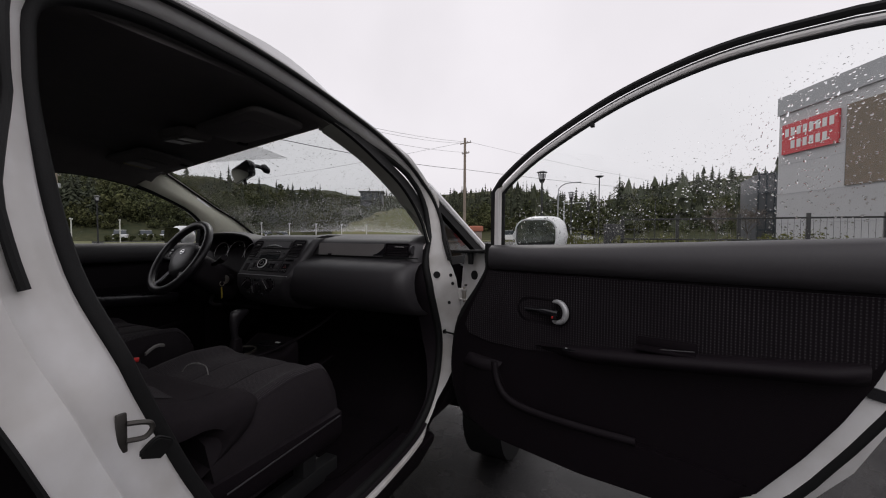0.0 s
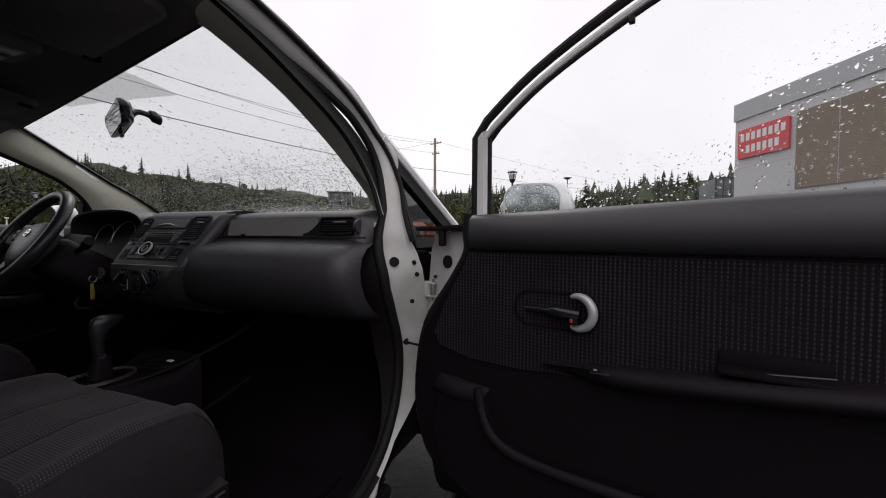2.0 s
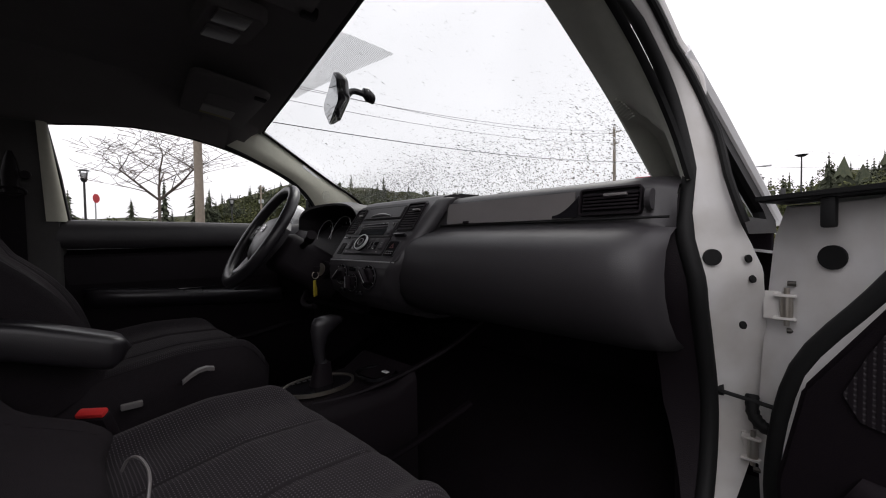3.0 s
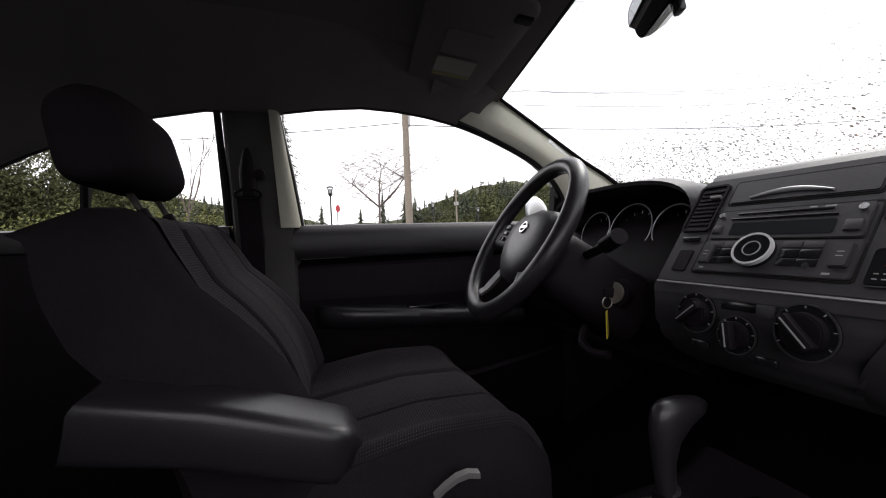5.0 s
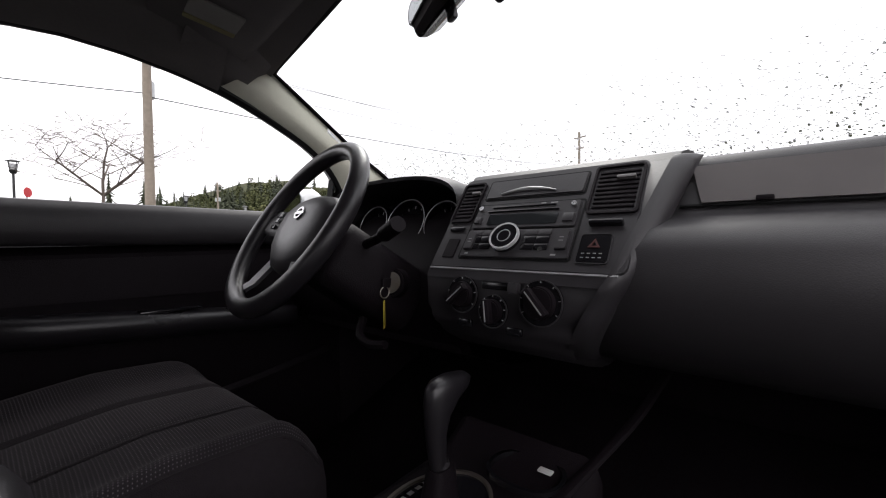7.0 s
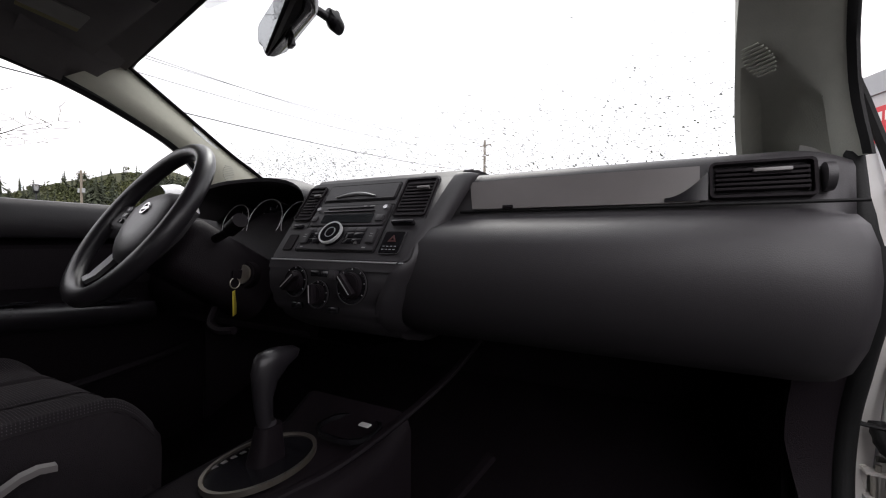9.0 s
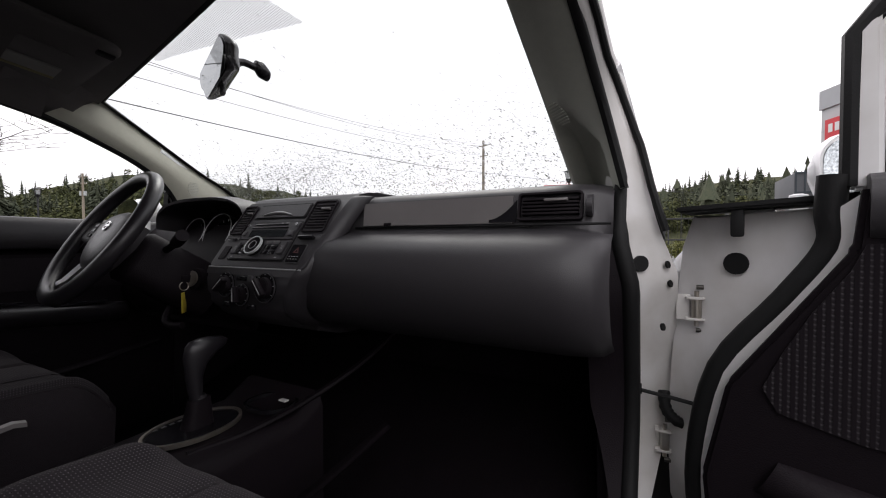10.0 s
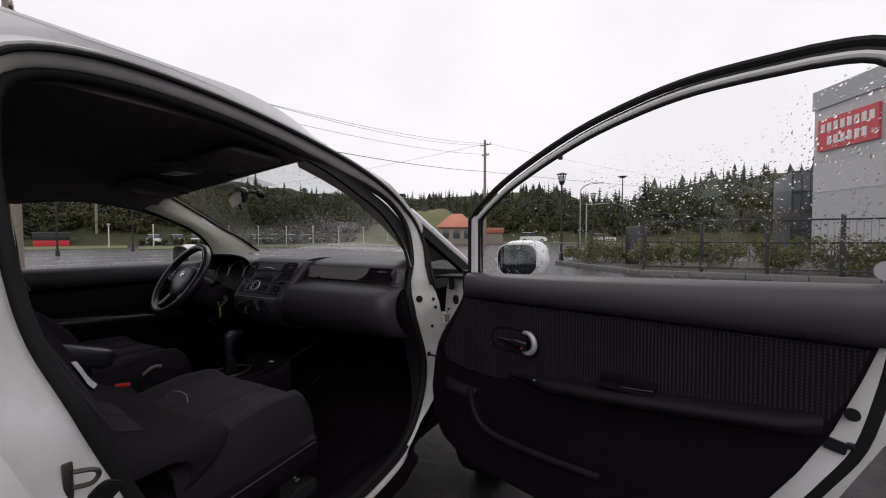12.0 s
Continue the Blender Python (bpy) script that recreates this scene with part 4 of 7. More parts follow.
# exterior mirror
rings = []
for i in range(13):
    t = i / 12
    u = -0.060 + 0.165 * t
    s = math.sqrt(max(0.03, 1 - (2 * t - 1) ** 4))
    rings.append([(u + 0.01, 0.264 + 0.40 * (u - 0.02) + 0.045 * (1 + math.cos(q)) * (0.4 + 0.6 * s), 1.128 + 0.070 * s * math.sin(q)) for q in (2 * math.pi * j / 16 for j in range(16))])
em = part("exterior_mirror", loft_bm(rings), M_WHITE, door, "white exterior mirror housing", 70)
part("mirror_glass", plate_bm(rrect(0.136, 0.108, 0.038, 6), 0, 0.004, axes((0.030, 0.256, 1.128), (0.925, 0.38, 0), (0, 0, 1), (0.38, -0.925, 0))), M_WETMIRROR, em, "mirror glass covered in raindrops")
part("mirror_rim", ring_frame_bm(rrect(0.146, 0.118, 0.042, 6), rrect(0.138, 0.110, 0.038, 6), -0.020, 0.004, axes((0.030, 0.256, 1.128), (0.925, 0.38, 0), (0, 0, 1), (0.38, -0.925, 0))), M_WHITE, em)
part("mirror_foot", join_bm(box_bm((0.05, 0.16, 0.022), (-0.110, 0.20, 1.060), 0.008), box_bm((0.03, 0.03, 0.03), (-0.060, 0.290, 1.085), 0.010)), M_WHITE, em)


def drops_on(fn, n, r0, r1, parent, seed, keep=lambda a, b: True):
    """Rain on a pane: low domes of several sizes, some drawn out downwards."""
    rng = random.Random(seed)
    bm = bmesh.new()
    made = 0
    while made < n:
        a, b = rng.random(), rng.random()
        if not keep(a, b):
            continue
        made += 1
        c, ex, ey, nz = fn(a, b)
        r = r0 + (r1 - r0) * rng.random() ** 3
        tall = 1.0 + (rng.random() < 0.18) * rng.random() * 1.4
        ph = rng.random() * 6
        rim = [bm.verts.new(c + ex * r * math.cos(ph + q) * (0.85 + 0.3 * rng.random()) + ey * r * tall * math.sin(ph + q)) for q in (2 * math.pi * j / 7 for j in range(7))]
        mid = [bm.verts.new(c + (v.co - c) * 0.6 + nz * r * 0.42) for v in rim]
        for j in range(7):
            bm.faces.new((rim[j], rim[(j + 1) % 7], mid[(j + 1) % 7], mid[j]))
        bm.faces.new(mid)
    ob = tagged(part("rain_film", bm, M_DROP, parent, "small clear raindrops on the glass", 80), kind="stuff")
    ob.visible_shadow = False
    return ob


def on_door(a, b):
    return Vector((0.03 + 0.905 * a, 0.0505, 1.09 + 0.455 * b)), Vector((1, 0, 0)), Vector((0, 0, 1)), Vector((0, 1, 0))


def door_keep(a, b):
    u, z = 0.03 + 0.905 * a, 1.09 + 0.455 * b
    lim = 1.262 + (u - 0.02) * 0.62 - 0.33 * (u - 0.02) ** 2 - 0.045
    if z > lim:
        return False
    n = noise.noise((u * 4, z * 4, 3.0))
    return (b < 0.28 + 0.25 * n) or (a > 0.55 + 0.3 * n - 0.15 * b) or random.random() < 0.05


random.seed(17)
drops_on(on_door, 3300, 0.0007, 0.0029, door, 5, door_keep)


def on_ws(a, b):
    p = ws_point(a * 2 - 1, b)
    ex, ey = (ws_point(a * 2 - 0.98, b) - p).normalized(), (p - ws_point(a * 2 - 1, b + 0.01)).normalized()
    return p + ex.cross(ey) * 0.0008, ex, ey, -ex.cross(ey)


drops_on(on_ws, 19000, 0.0008, 0.0026, windshield, 6, lambda a, b: random.random() < (0.06 if b < 0.45 else min(1.0, 0.06 + (b - 0.45) * 2.6)) * (1.3 + noise.noise((a * 6, b * 5, 1.0))) / 1.3)


# ================= dashboard =================
dash = thing("dashboard", "charcoal plastic dashboard with grey trim strip and vents", "dashboard")


def dash_section(x):
    """Outline of the dash in y, z at a place across the car, from the windscreen over the top and down to the knees."""
    e = max(0.0, (x - 0.58) / 0.12) ** 2
    lid = 0.035 * max(0.0, 1 - (x - 0.2) / 0.25) if x >= 0.2 else 0
    return [(1.98, 1.100), (1.86, 1.122), (1.75, 1.128), (1.62, 1.120), (1.548 + lid * 0.3 - 0.02 * e, 1.111), (1.526 + lid * 0.3 - 0.02 * e, 1.104), (1.517 + lid * 0.3 - 0.02 * e, 1.095),
            (1.504 - 0.01 * e, 1.040), (1.496 - 0.01 * e, 1.034), (1.470, 1.030), (1.440, 1.018), (1.420, 0.996), (1.412, 0.965), (1.416, 0.932), (1.436, 0.895), (1.470, 0.862), (1.515, 0.840), (1.565, 0.830), (1.64, 0.828), (1.80, 0.826), (1.98, 0.824)]


xs_r = [0.06, 0.110, 0.150, 0.205, 0.26, 0.34, 0.42, 0.50, 0.58, 0.62, 0.64, 0.655, 0.668, 0.68]
rr_ = []
for i, x in enumerate(xs_r):
    sec = dash_section(x)
    tuck = {0: 0.030, 1: 0.008, 2: 0.0}.get(i, 0.03 if i == len(xs_r) - 1 else 0.0)
    f = max(0.0, (x - 0.615) / 0.065) ** 2
    rr_.append([(x, y + (tuck if 7 < j < 20 else 0) + 0.030 * f * (3 < j < 20), z - 0.010 * f * (j < 9)) for j, (y, z) in enumerate(sec)])
part("passenger_shell", loft_bm([r[:18] for r in rr_], False, False), M_DASH, dash, "padded charcoal passenger side of the dash", 50)
part("under_panel", loft_bm([r[17:] for r in rr_], False, False), M_CARPET, dash, "black felt panel under the dash", 50)
# the strip: a satin lid, and a pillar's reflection drawn beside the outer vent
def strip_pt(x, t, lift=0.003):
    lid = 0.035 * max(0.0, 1 - (x - 0.2) / 0.25)
    y0, z0 = 1.5165 + lid * 0.3 - 0.02 * max(0.0, (x - 0.58) / 0.12) ** 2, 1.0935
    y1, z1 = 1.505 - 0.01 * max(0.0, (x - 0.58) / 0.12) ** 2, 1.043
    return Vector((x, y0 + (y1 - y0) * t - lift, z0 + (z1 - z0) * t + lift * 0.6))


part("trim_lid", sheet_bm(lambda a, b: strip_pt(0.215 + 0.315 * a + (0.012 * b if a < 0.05 else 0), 0.04 + 0.90 * b), 12, 3, 0.003), M_LID, dash, "grey brown satin trim strip")
part("strip_reflection", sheet_bm(lambda a, b: strip_pt(0.492 + 0.046 * a, 0.86 + 0.08 * b - 0.62 * a ** 1.8 * (1 - b), 0.0065), 12, 3, 0.002), M_GLOSS, dash, "dark curved reflection on the strip, laid on as a gloss sheet")
part("strip_gap", tube_bm([strip_pt(0.205, 0.97, 0.002), strip_pt(0.40, 0.985, 0.002), strip_pt(0.68, 0.985, 0.002)], 0.0022, 6), M_RUBBER, dash)
part("latch_tab", box_bm((0.016, 0.008, 0.006), strip_pt(0.285, 0.90, 0.005), 0.002), M_PLASTIC, dash)


def vent(parent, m, w, h, n, label):
    """An air vent in its own plane: surround, slats and a bright slider."""
    v = part("air_vent", ring_frame_bm(rrect(w, h, 0.006), rrect(w - 0.006, h - 0.006, 0.004), -0.012, 0.003, m), M_PLASTIC, parent, label)
    part("vent_well", plate_bm(rrect(w - 0.008, h - 0.008, 0.004), -0.016, -0.011, m), M_RUBBER, v)
    for i in range(n):
        y = -h / 2 + 0.008 + (h - 0.016) * (i + 0.5) / n
        part("slat", box_bm((w - 0.012, 0.0035, 0.010), (0, y, -0.003), 0.0008, m @ pose(0, 0, 0)), M_PLASTIC, v)
    part("slider", box_bm((w * 0.36, 0.0045, 0.007), (0.01, h * 0.20, 0.003), 0.001, m), M_LID, v, "grey vent slider")
    return v


sl_d = (Vector((0.60, 1.5165, 1.0935)) - Vector((0.60, 1.505, 1.043))).normalized()
VENT_R = axes(strip_pt(0.590, 0.46, 0.006), (1, 0, 0), sl_d, Vector((1, 0, 0)).cross(sl_d))
vent(dash, VENT_R, 0.100, 0.045, 5, "black slatted air vent at the end of the dash")
wheel_m = VENT_R @ pose(0.060, 0, 0.002)
part("vent_wheel", cyl_bm(0.016, 0.016, 0.008, 18, m=wheel_m @ pose(-0.004, 0, -0.006, 0, 90, 0)), M_STACK, dash, "ribbed vent thumbwheel")
part("demist_slot", box_bm((0.07, 0.018, 0.003), (0.62, 1.80, 1.112), 0.001), M_RUBBER, dash)

# centre stack
ST = axes((0, 1.3876, 0.950), (1, 0, 0), (0, 0.590, 0.807), (0, -0.807, 0.590))
stack_bm = prism_bm([(1.397, 0.964), (1.506, 1.112), (1.56, 1.124), (1.78, 1.122), (1.78, 0.80), (1.60, 0.80), (1.52, 0.822), (1.462, 0.845), (1.418, 0.872), (1.396, 0.904), (1.394, 0.955)], 0.305, axes((-0.122, 0, 0), (0, 1, 0), (1, 0, 0), (0, 0, 1)), 0.012)
for v in stack_bm.verts:
    if v.co.x > 0.1:
        v.co.x += -0.011 + (0.043 * (v.co.z - 0.966) / 0.145 if v.co.z > 0.966 else -0.075 * min(1.0, (0.966 - v.co.z) / 0.13))
stack = part("stack_body", stack_bm, M_STACK, dash, "dark grey centre stack", 75)
# rounded shoulder where the stack turns into the passenger's side
rings = []
for y, z in [(q.x, q.y) for q in smooth_path([(1.520, 1.108, 0), (1.499, 1.100, 0), (1.452, 1.038, 0), (1.397, 0.964, 0), (1.393, 0.930, 0), (1.397, 0.902, 0), (1.424, 0.868, 0), (1.470, 0.842, 0)], 4)]:
    xe = 0.172 + (0.043 * (z - 0.966) / 0.145 if z > 0.966 else -0.075 * min(1.0, (0.966 - z) / 0.13))
    rings.append([(xe - 0.016 + 0.026 * math.sin(a), y - 0.0012 + 0.034 * (1 - math.cos(a)), z + 0.003) for a in (math.pi / 2 * j / 8 for j in range(9))])
part("stack_shoulder", loft_bm(rings, False, False), M_STACK, dash, "rounded side of the centre stack", 70)
# seams and facing of the upper part
part("face_panel", plate_bm(rrect(0.282, 0.172, 0.010, cx=0.033, cy=0.107), 0.0, 0.0025, ST, 0.001), M_STACK, dash, "upper face of the centre stack")
part("stack_seam", box_bm((0.272, 0.0022, 0.002), (0.029, 0.019, 0.002), 0, ST), M_SILVER, dash, "thin bright seam line")
lid = part("storage_lid", plate_bm(rrect(0.155, 0.036, 0.004, cx=0.023, cy=0.1625), 0.0022, 0.0055, ST, 0.0015), M_STACK, dash, "small storage lid")
part("lid_gap", ring_frame_bm(rrect(0.160, 0.041, 0.005, cx=0.023, cy=0.1625), rrect(0.156, 0.037, 0.004, cx=0.023, cy=0.1625), 0.0022, 0.0032, ST), M_RUBBER, lid)
part("lid_pull", tube_bm([ST @ Vector((-0.027 + 0.088 * i / 12, 0.1505 + 0.007 * math.sin(math.pi * i / 12), 0.007)) for i in range(13)], [0.0012 + 0.0018 * math.sin(math.pi * i / 12) for i in range(13)], 8), M_SILVER, lid, "curved lid pull, its highlight coloured silver")
vent(dash, ST @ pose(-0.0855, 0.141, 0.003), 0.043, 0.080, 9, "left centre air vent")
vent(dash, ST @ pose(0.141, 0.146, 0.003), 0.062, 0.080, 9, "right centre air vent")
radio = part("radio", join_bm(plate_bm(rrect(0.160, 0.044, 0.004, cx=0.022, cy=0.109), 0.0022, 0.0062, ST, 0.001), plate_bm(rrect(0.164, 0.047, 0.004, cx=0.023, cy=0.0612), 0.0022, 0.0058, ST, 0.001)), M_STACK, dash, "black car radio with buttons and big knob")
part("radio_gap", ring_frame_bm(rrect(0.170, 0.099, 0.005, cx=0.0225, cy=0.0845), rrect(0.166, 0.095, 0.004, cx=0.0225, cy=0.0845), 0.0022, 0.0032, ST), M_RUBBER, radio)
part("disc_slot", box_bm((0.100, 0.0028, 0.002), (0.019, 0.1245, 0.0068), 0.0006, ST), M_GLOSS, radio, "disc slot")
part("slot_lip", box_bm((0.112, 0.0024, 0.003), (0.019, 0.1165, 0.0068), 0.001, ST), M_GLOSS, radio)
part("display", plate_bm(rrect(0.108, 0.018, 0.002, cx=0.022, cy=0.1015), 0.006, 0.0072, ST), M_SCREEN, radio, "dark display")
kn = part("volume_knob", cyl_bm(0.0215, 0.0205, 0.010, 40, m=ST @ pose(0.012, 0.066, 0.006), bevel=0.001), M_GLOSS, radio, "black volume knob with a chrome ring")
circ = lambda r: [(0.012 + r * math.cos(2 * math.pi * i / 40), 0.066 + r * math.sin(2 * math.pi * i / 40)) for i in range(40)]
part("knob_ring", ring_frame_bm(circ(0.0218), circ(0.0192), 0.012, 0.0168, ST), M_SATIN, kn, "bright satin ring of the knob")
part("knob_centre", ring_frame_bm(circ(0.0100), circ(0.0088), 0.0155, 0.0168, ST), M_SILVER, kn, "thin silver inner ring")
for i in range(2):
    for side_ in (-1, 1):
        part("radio_key", box_bm((0.0185, 0.0085, 0.002), (0.0125 + side_ * (0.0335 + 0.0195 * i), 0.0775, 0.0062), 0.0005, ST), M_STACK, radio)
        part("radio_key", box_bm((0.0185, 0.0110, 0.002), (0.0125 + side_ * (0.0335 + 0.0195 * i), 0.0660, 0.0062), 0.0005, ST), M_GLOSS, radio)
        part("radio_key", box_bm((0.0185, 0.0090, 0.002), (0.0125 + side_ * (0.0335 + 0.0195 * i), 0.0545, 0.0062), 0.0005, ST), M_GLOSS, radio)
for x, yy, h in ((-0.0475, 0.0635, 0.029), (0.0920, 0.0650, 0.029)):
    part("rocker_key", plate_bm(rrect(0.016, h, 0.002, cx=x, cy=yy), 0.0058, 0.0095, ST, 0.001), M_STACK, radio, "grey rocker key")
    bars(ST @ Vector((x - 0.004, yy - 0.003, 0.0098)), (1, 0, 0), (0, 0.590, 0.807), 0.01, [(0.1, 0.7, 0, 0.12), (0.1, 0.7, 0.5, 0.62)], M_WHITEINK, "key_print", radio)
part("round_key", cyl_bm(0.0045, 0.004, 0.004, 16, m=ST @ pose(-0.051, 0.123, 0.0050)), M_CHROME, radio)
part("round_key", cyl_bm(0.0045, 0.004, 0.004, 16, m=ST @ pose(0.094, 0.123, 0.0050)), M_CHROME, radio)
part("eject_key", box_bm((0.014, 0.013, 0.003), (0.091, 0.101, 0.0070), 0.001, ST), M_STACK, radio)
part("eject_key", box_bm((0.011, 0.011, 0.003), (-0.050, 0.101, 0.0070), 0.001, ST), M_STACK, radio)
part("jack", cyl_bm(0.0032, 0.0032, 0.002, 14, m=ST @ pose(0.066, 0.051, 0.006)), M_CHROME, radio)
bars(ST @ Vector((-0.050, 0.0415, 0.0066)), (1, 0, 0), (0, 0.590, 0.807), 0.01, [(0, 0.6, 0, 0.25), (13.2, 13.9, 0, 0.25), (9.6, 10.3, 8.55, 8.75), (11.0, 12.0, 8.55, 8.75)], M_WHITEINK, "radio_print", radio)
hz = part("hazard_switch", plate_bm(rrect(0.036, 0.040, 0.004, cx=0.1325, cy=0.0545), 0.0022, 0.0050, ST, 0.001), M_GLOSS, dash, "black hazard switch panel")
part("switch_rim", ring_frame_bm(rrect(0.039, 0.043, 0.005, cx=0.1325, cy=0.0545), rrect(0.0365, 0.0405, 0.004, cx=0.1325, cy=0.0545), 0.0022, 0.0048, ST), M_STACK, hz)
tri3 = [(0.1325 + 0.0085 * math.cos(radians(90 + 120 * i)), 0.059 + 0.0085 * math.sin(radians(90 + 120 * i))) for i in range(3)]
tri4 = [(0.1325 + 0.0042 * math.cos(radians(90 + 120 * i)), 0.059 + 0.0042 * math.sin(radians(90 + 120 * i))) for i in range(3)]
part("hazard_triangle", ring_frame_bm(tri3, tri4, 0.005, 0.0062, ST), M_DARKRED, hz, "red warning triangle")
part("airbag_mark", join_bm(*[box_bm((0.0035, 0.0010, 0.0008), (0.1215 + 0.0068 * (i % 4), 0.0465 - 0.0058 * (i // 4), 0.0055), 0, ST) for i in range(8)]), M_WHITEINK, hz)
part("ashtray_tab", box_bm((0.040, 0.006, 0.010), (0.140, 0.0905, 0.006), 0.002, ST), M_GLOSS, dash)
part("blank_switch", plate_bm(rrect(0.022, 0.034, 0.003, cx=-0.082, cy=0.0535), 0.0022, 0.004, ST, 0.0008), M_PLASTIC, dash)
part("blank_tab", box_bm((0.026, 0.007, 0.004), (-0.084, 0.0875, 0.004), 0.0015, ST), M_GLOSS, dash)
# heater controls on the lower face
HV = axes((0, 1.391, 0.922), (1, 0, 0), (0, 0.125, 0.992), (0, -0.992, 0.125))
for x, y, r, turn in ((-0.041, 0.009, 0.026, 42), (0.011, -0.009, 0.0225, 100), (0.078, 0.008, 0.029, 133)):
    dial = part("heater_dial", cyl_bm(r, r, 0.004, 36, m=HV @ pose(x, y, -0.001), bevel=0.001), M_GLOSS, dash, "heater dial plate")
    part("dial_ring", ring_frame_bm([(x + r * math.cos(q), y + r * math.sin(q)) for q in (2 * math.pi * i / 36 for i in range(36))], [(x + (r - 0.0015) * math.cos(q), y + (r - 0.0015) * math.sin(q)) for q in (2 * math.pi * i / 36 for i in range(36))], 0.002, 0.0042, HV), M_STACK, dial)
    part("dial_knob", cyl_bm(r * 0.72, r * 0.66, 0.010, 30, m=HV @ pose(x, y, 0.002), bevel=0.0015), M_PLASTIC, dial)
    part("dial_grip", box_bm((r * 1.40, 0.011, 0.012), (0, 0, 0.016), 0.003, HV @ pose(x, y, 0, 0, 0, turn)), M_PLASTIC, dial)
    part("dial_line", box_bm((r * 1.20, 0.0014, 0.001), (0, 0, 0.0225), 0, HV @ pose(x, y, 0, 0, 0, turn)), M_WHITEINK, dial, "pale pointer line")
    part("dial_marks", join_bm(*[box_bm((0.0010, 0.0025, 0.001), (0, r * 0.88, 0.0045), 0, HV @ pose(x, y, 0, 0, 0, a)) for a in range(-120, 121, 40)]), M_WHITEINK, dial)
sld = part("air_slider", box_bm((0.060, 0.010, 0.003), (0.021, 0.024, 0.001), 0.001, HV), M_GLOSS, dash, "recirculation slider")
part("slider_knob", box_bm((0.014, 0.014, 0.012), (0.043, 0.023, 0.006), 0.002, HV), M_STACK, sld)
for x, y in ((-0.032, -0.029), (0.045, -0.031)):
    part("heater_button", box_bm((0.022, 0.010, 0.006), (x, y, 0.002), 0.002, HV), M_GLOSS, dash)

# driver's side of the dash with its hood and dials
xs_l = [-0.70, -0.66, -0.55, -0.42, -0.30, -0.20, -0.12]
rings = []
for x in xs_l:
    rings.append([(x, y, z) for y, z in ((1.98, 1.075), (1.80, 1.085), (1.68, 1.085), (1.60, 1.075), (1.555, 1.04), (1.53, 0.99), (1.50, 0.93), (1.49, 0.87), (1.52, 0.80), (1.65, 0.75), (1.98, 0.70))])
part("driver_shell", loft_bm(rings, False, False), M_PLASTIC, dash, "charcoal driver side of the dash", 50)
CX = -0.325
hood = []
for i in range(19):
    a = math.pi * i / 18
    c, s = math.cos(a), math.sin(a)
    ww, hh = 0.190, 0.072
    px, pz = CX - ww * (abs(c) ** 0.75) * (1 if c > 0 else -1), 1.056 + hh * s ** 0.6
    hood.append([(px, 1.50, pz - 0.003), (px * 1.0, 1.498, pz + 0.004), (px, 1.54, pz + 0.010 * s), (px, 1.64, pz + 0.004 * s - 0.010), (px, 1.78, pz - 0.045 * s - 0.005), (px, 1.78, 1.03), (px, 1.60, pz - 0.016)])
part("gauge_hood", loft_bm(hood, True, False), M_DASH, dash, "curved hood over the gauges", 60)
GA = axes((CX, 1.575, 1.035), (1, 0, 0), (0, 0.35, 0.937), (0, -0.937, 0.35))
part("gauge_back", plate_bm(rrect(0.33, 0.115, 0.04), -0.012, -0.002, GA), M_GLOSS, dash)
for x, r in ((-0.105, 0.045), (0.0, 0.056), (0.105, 0.045)):
    g = part("gauge", ring_frame_bm([(x + r * math.cos(q), r * math.sin(q)) for q in (2 * math.pi * i / 40 for i in range(40))], [(x + (r - 0.003) * math.cos(q), (r - 0.003) * math.sin(q)) for q in (2 * math.pi * i / 40 for i in range(40))], -0.004, 0.022, GA), M_PLASTIC, dash, "deep black gauge pod")
    part("pod_rim", tube_bm([GA @ Vector((x + r * math.cos(q), r * math.sin(q), 0.022)) for q in (2 * math.pi * i / 40 for i in range(40))], 0.0011, 6, True), M_SILVER, g, "thin bright rim")
    part("dial_face", cyl_bm(r * 0.95, r * 0.95, 0.002, 32, m=GA @ pose(x, 0, -0.002)), M_GLOSS, g)
    part("tick_marks", join_bm(*[box_bm((0.0018, 0.007, 0.001), (0, r * 0.82, 0.001), 0, GA @ pose(x, 0, 0, 0, 0, a)) for a in range(-130, 131, 26)]), M_WHITEINK, g)
    part("needle", box_bm((0.0025, r * 0.8, 0.001), (0, r * 0.3, 0.003), 0, GA @ pose(x, 0, 0, 0, 0, 125)), M_RED, g)

# steering column, stalk, ignition, wheel
WC = Vector((-0.318, 1.306, 1.029))
WHEEL = Matrix.Translation(WC) @ pose(0, 0, 0, 0, 0, -7) @ axes((0, 0, 0), (1, 0, 0), (0, math.sin(radians(33)), math.cos(radians(33))), (0, -math.cos(radians(33)), math.sin(radians(33))))
wheel = thing("steering_wheel", "black three spoke steering wheel with grey hub and buttons", "steering wheel")
ringp = [WHEEL @ Vector((0.155 * math.cos(q), 0.155 * math.sin(q), 0.012)) for q in (2 * math.pi * i / 56 for i in range(56))]
part("rim", tube_bm(ringp, 0.0155, 12, True), M_LEATHER, wheel, "worn black rim")
hub_o = [(0, 0.070), (0.058, 0.062), (0.098, 0.036), (0.094, -0.012), (0.068, -0.052), (0.036, -0.078), (0, -0.084)]
hub_o = hub_o + [(-x, y) for x, y in reversed(hub_o[1:-1])]
part("hub", loft_bm([[WHEEL @ Vector((x * k, y * k, z)) for x, y in hub_o] for k, z in ((1.0, -0.03), (1.0, -0.010), (0.95, 0.0), (0.78, 0.010), (0.4, 0.014))]), M_STACK, wheel, "grey airbag hub", 50)
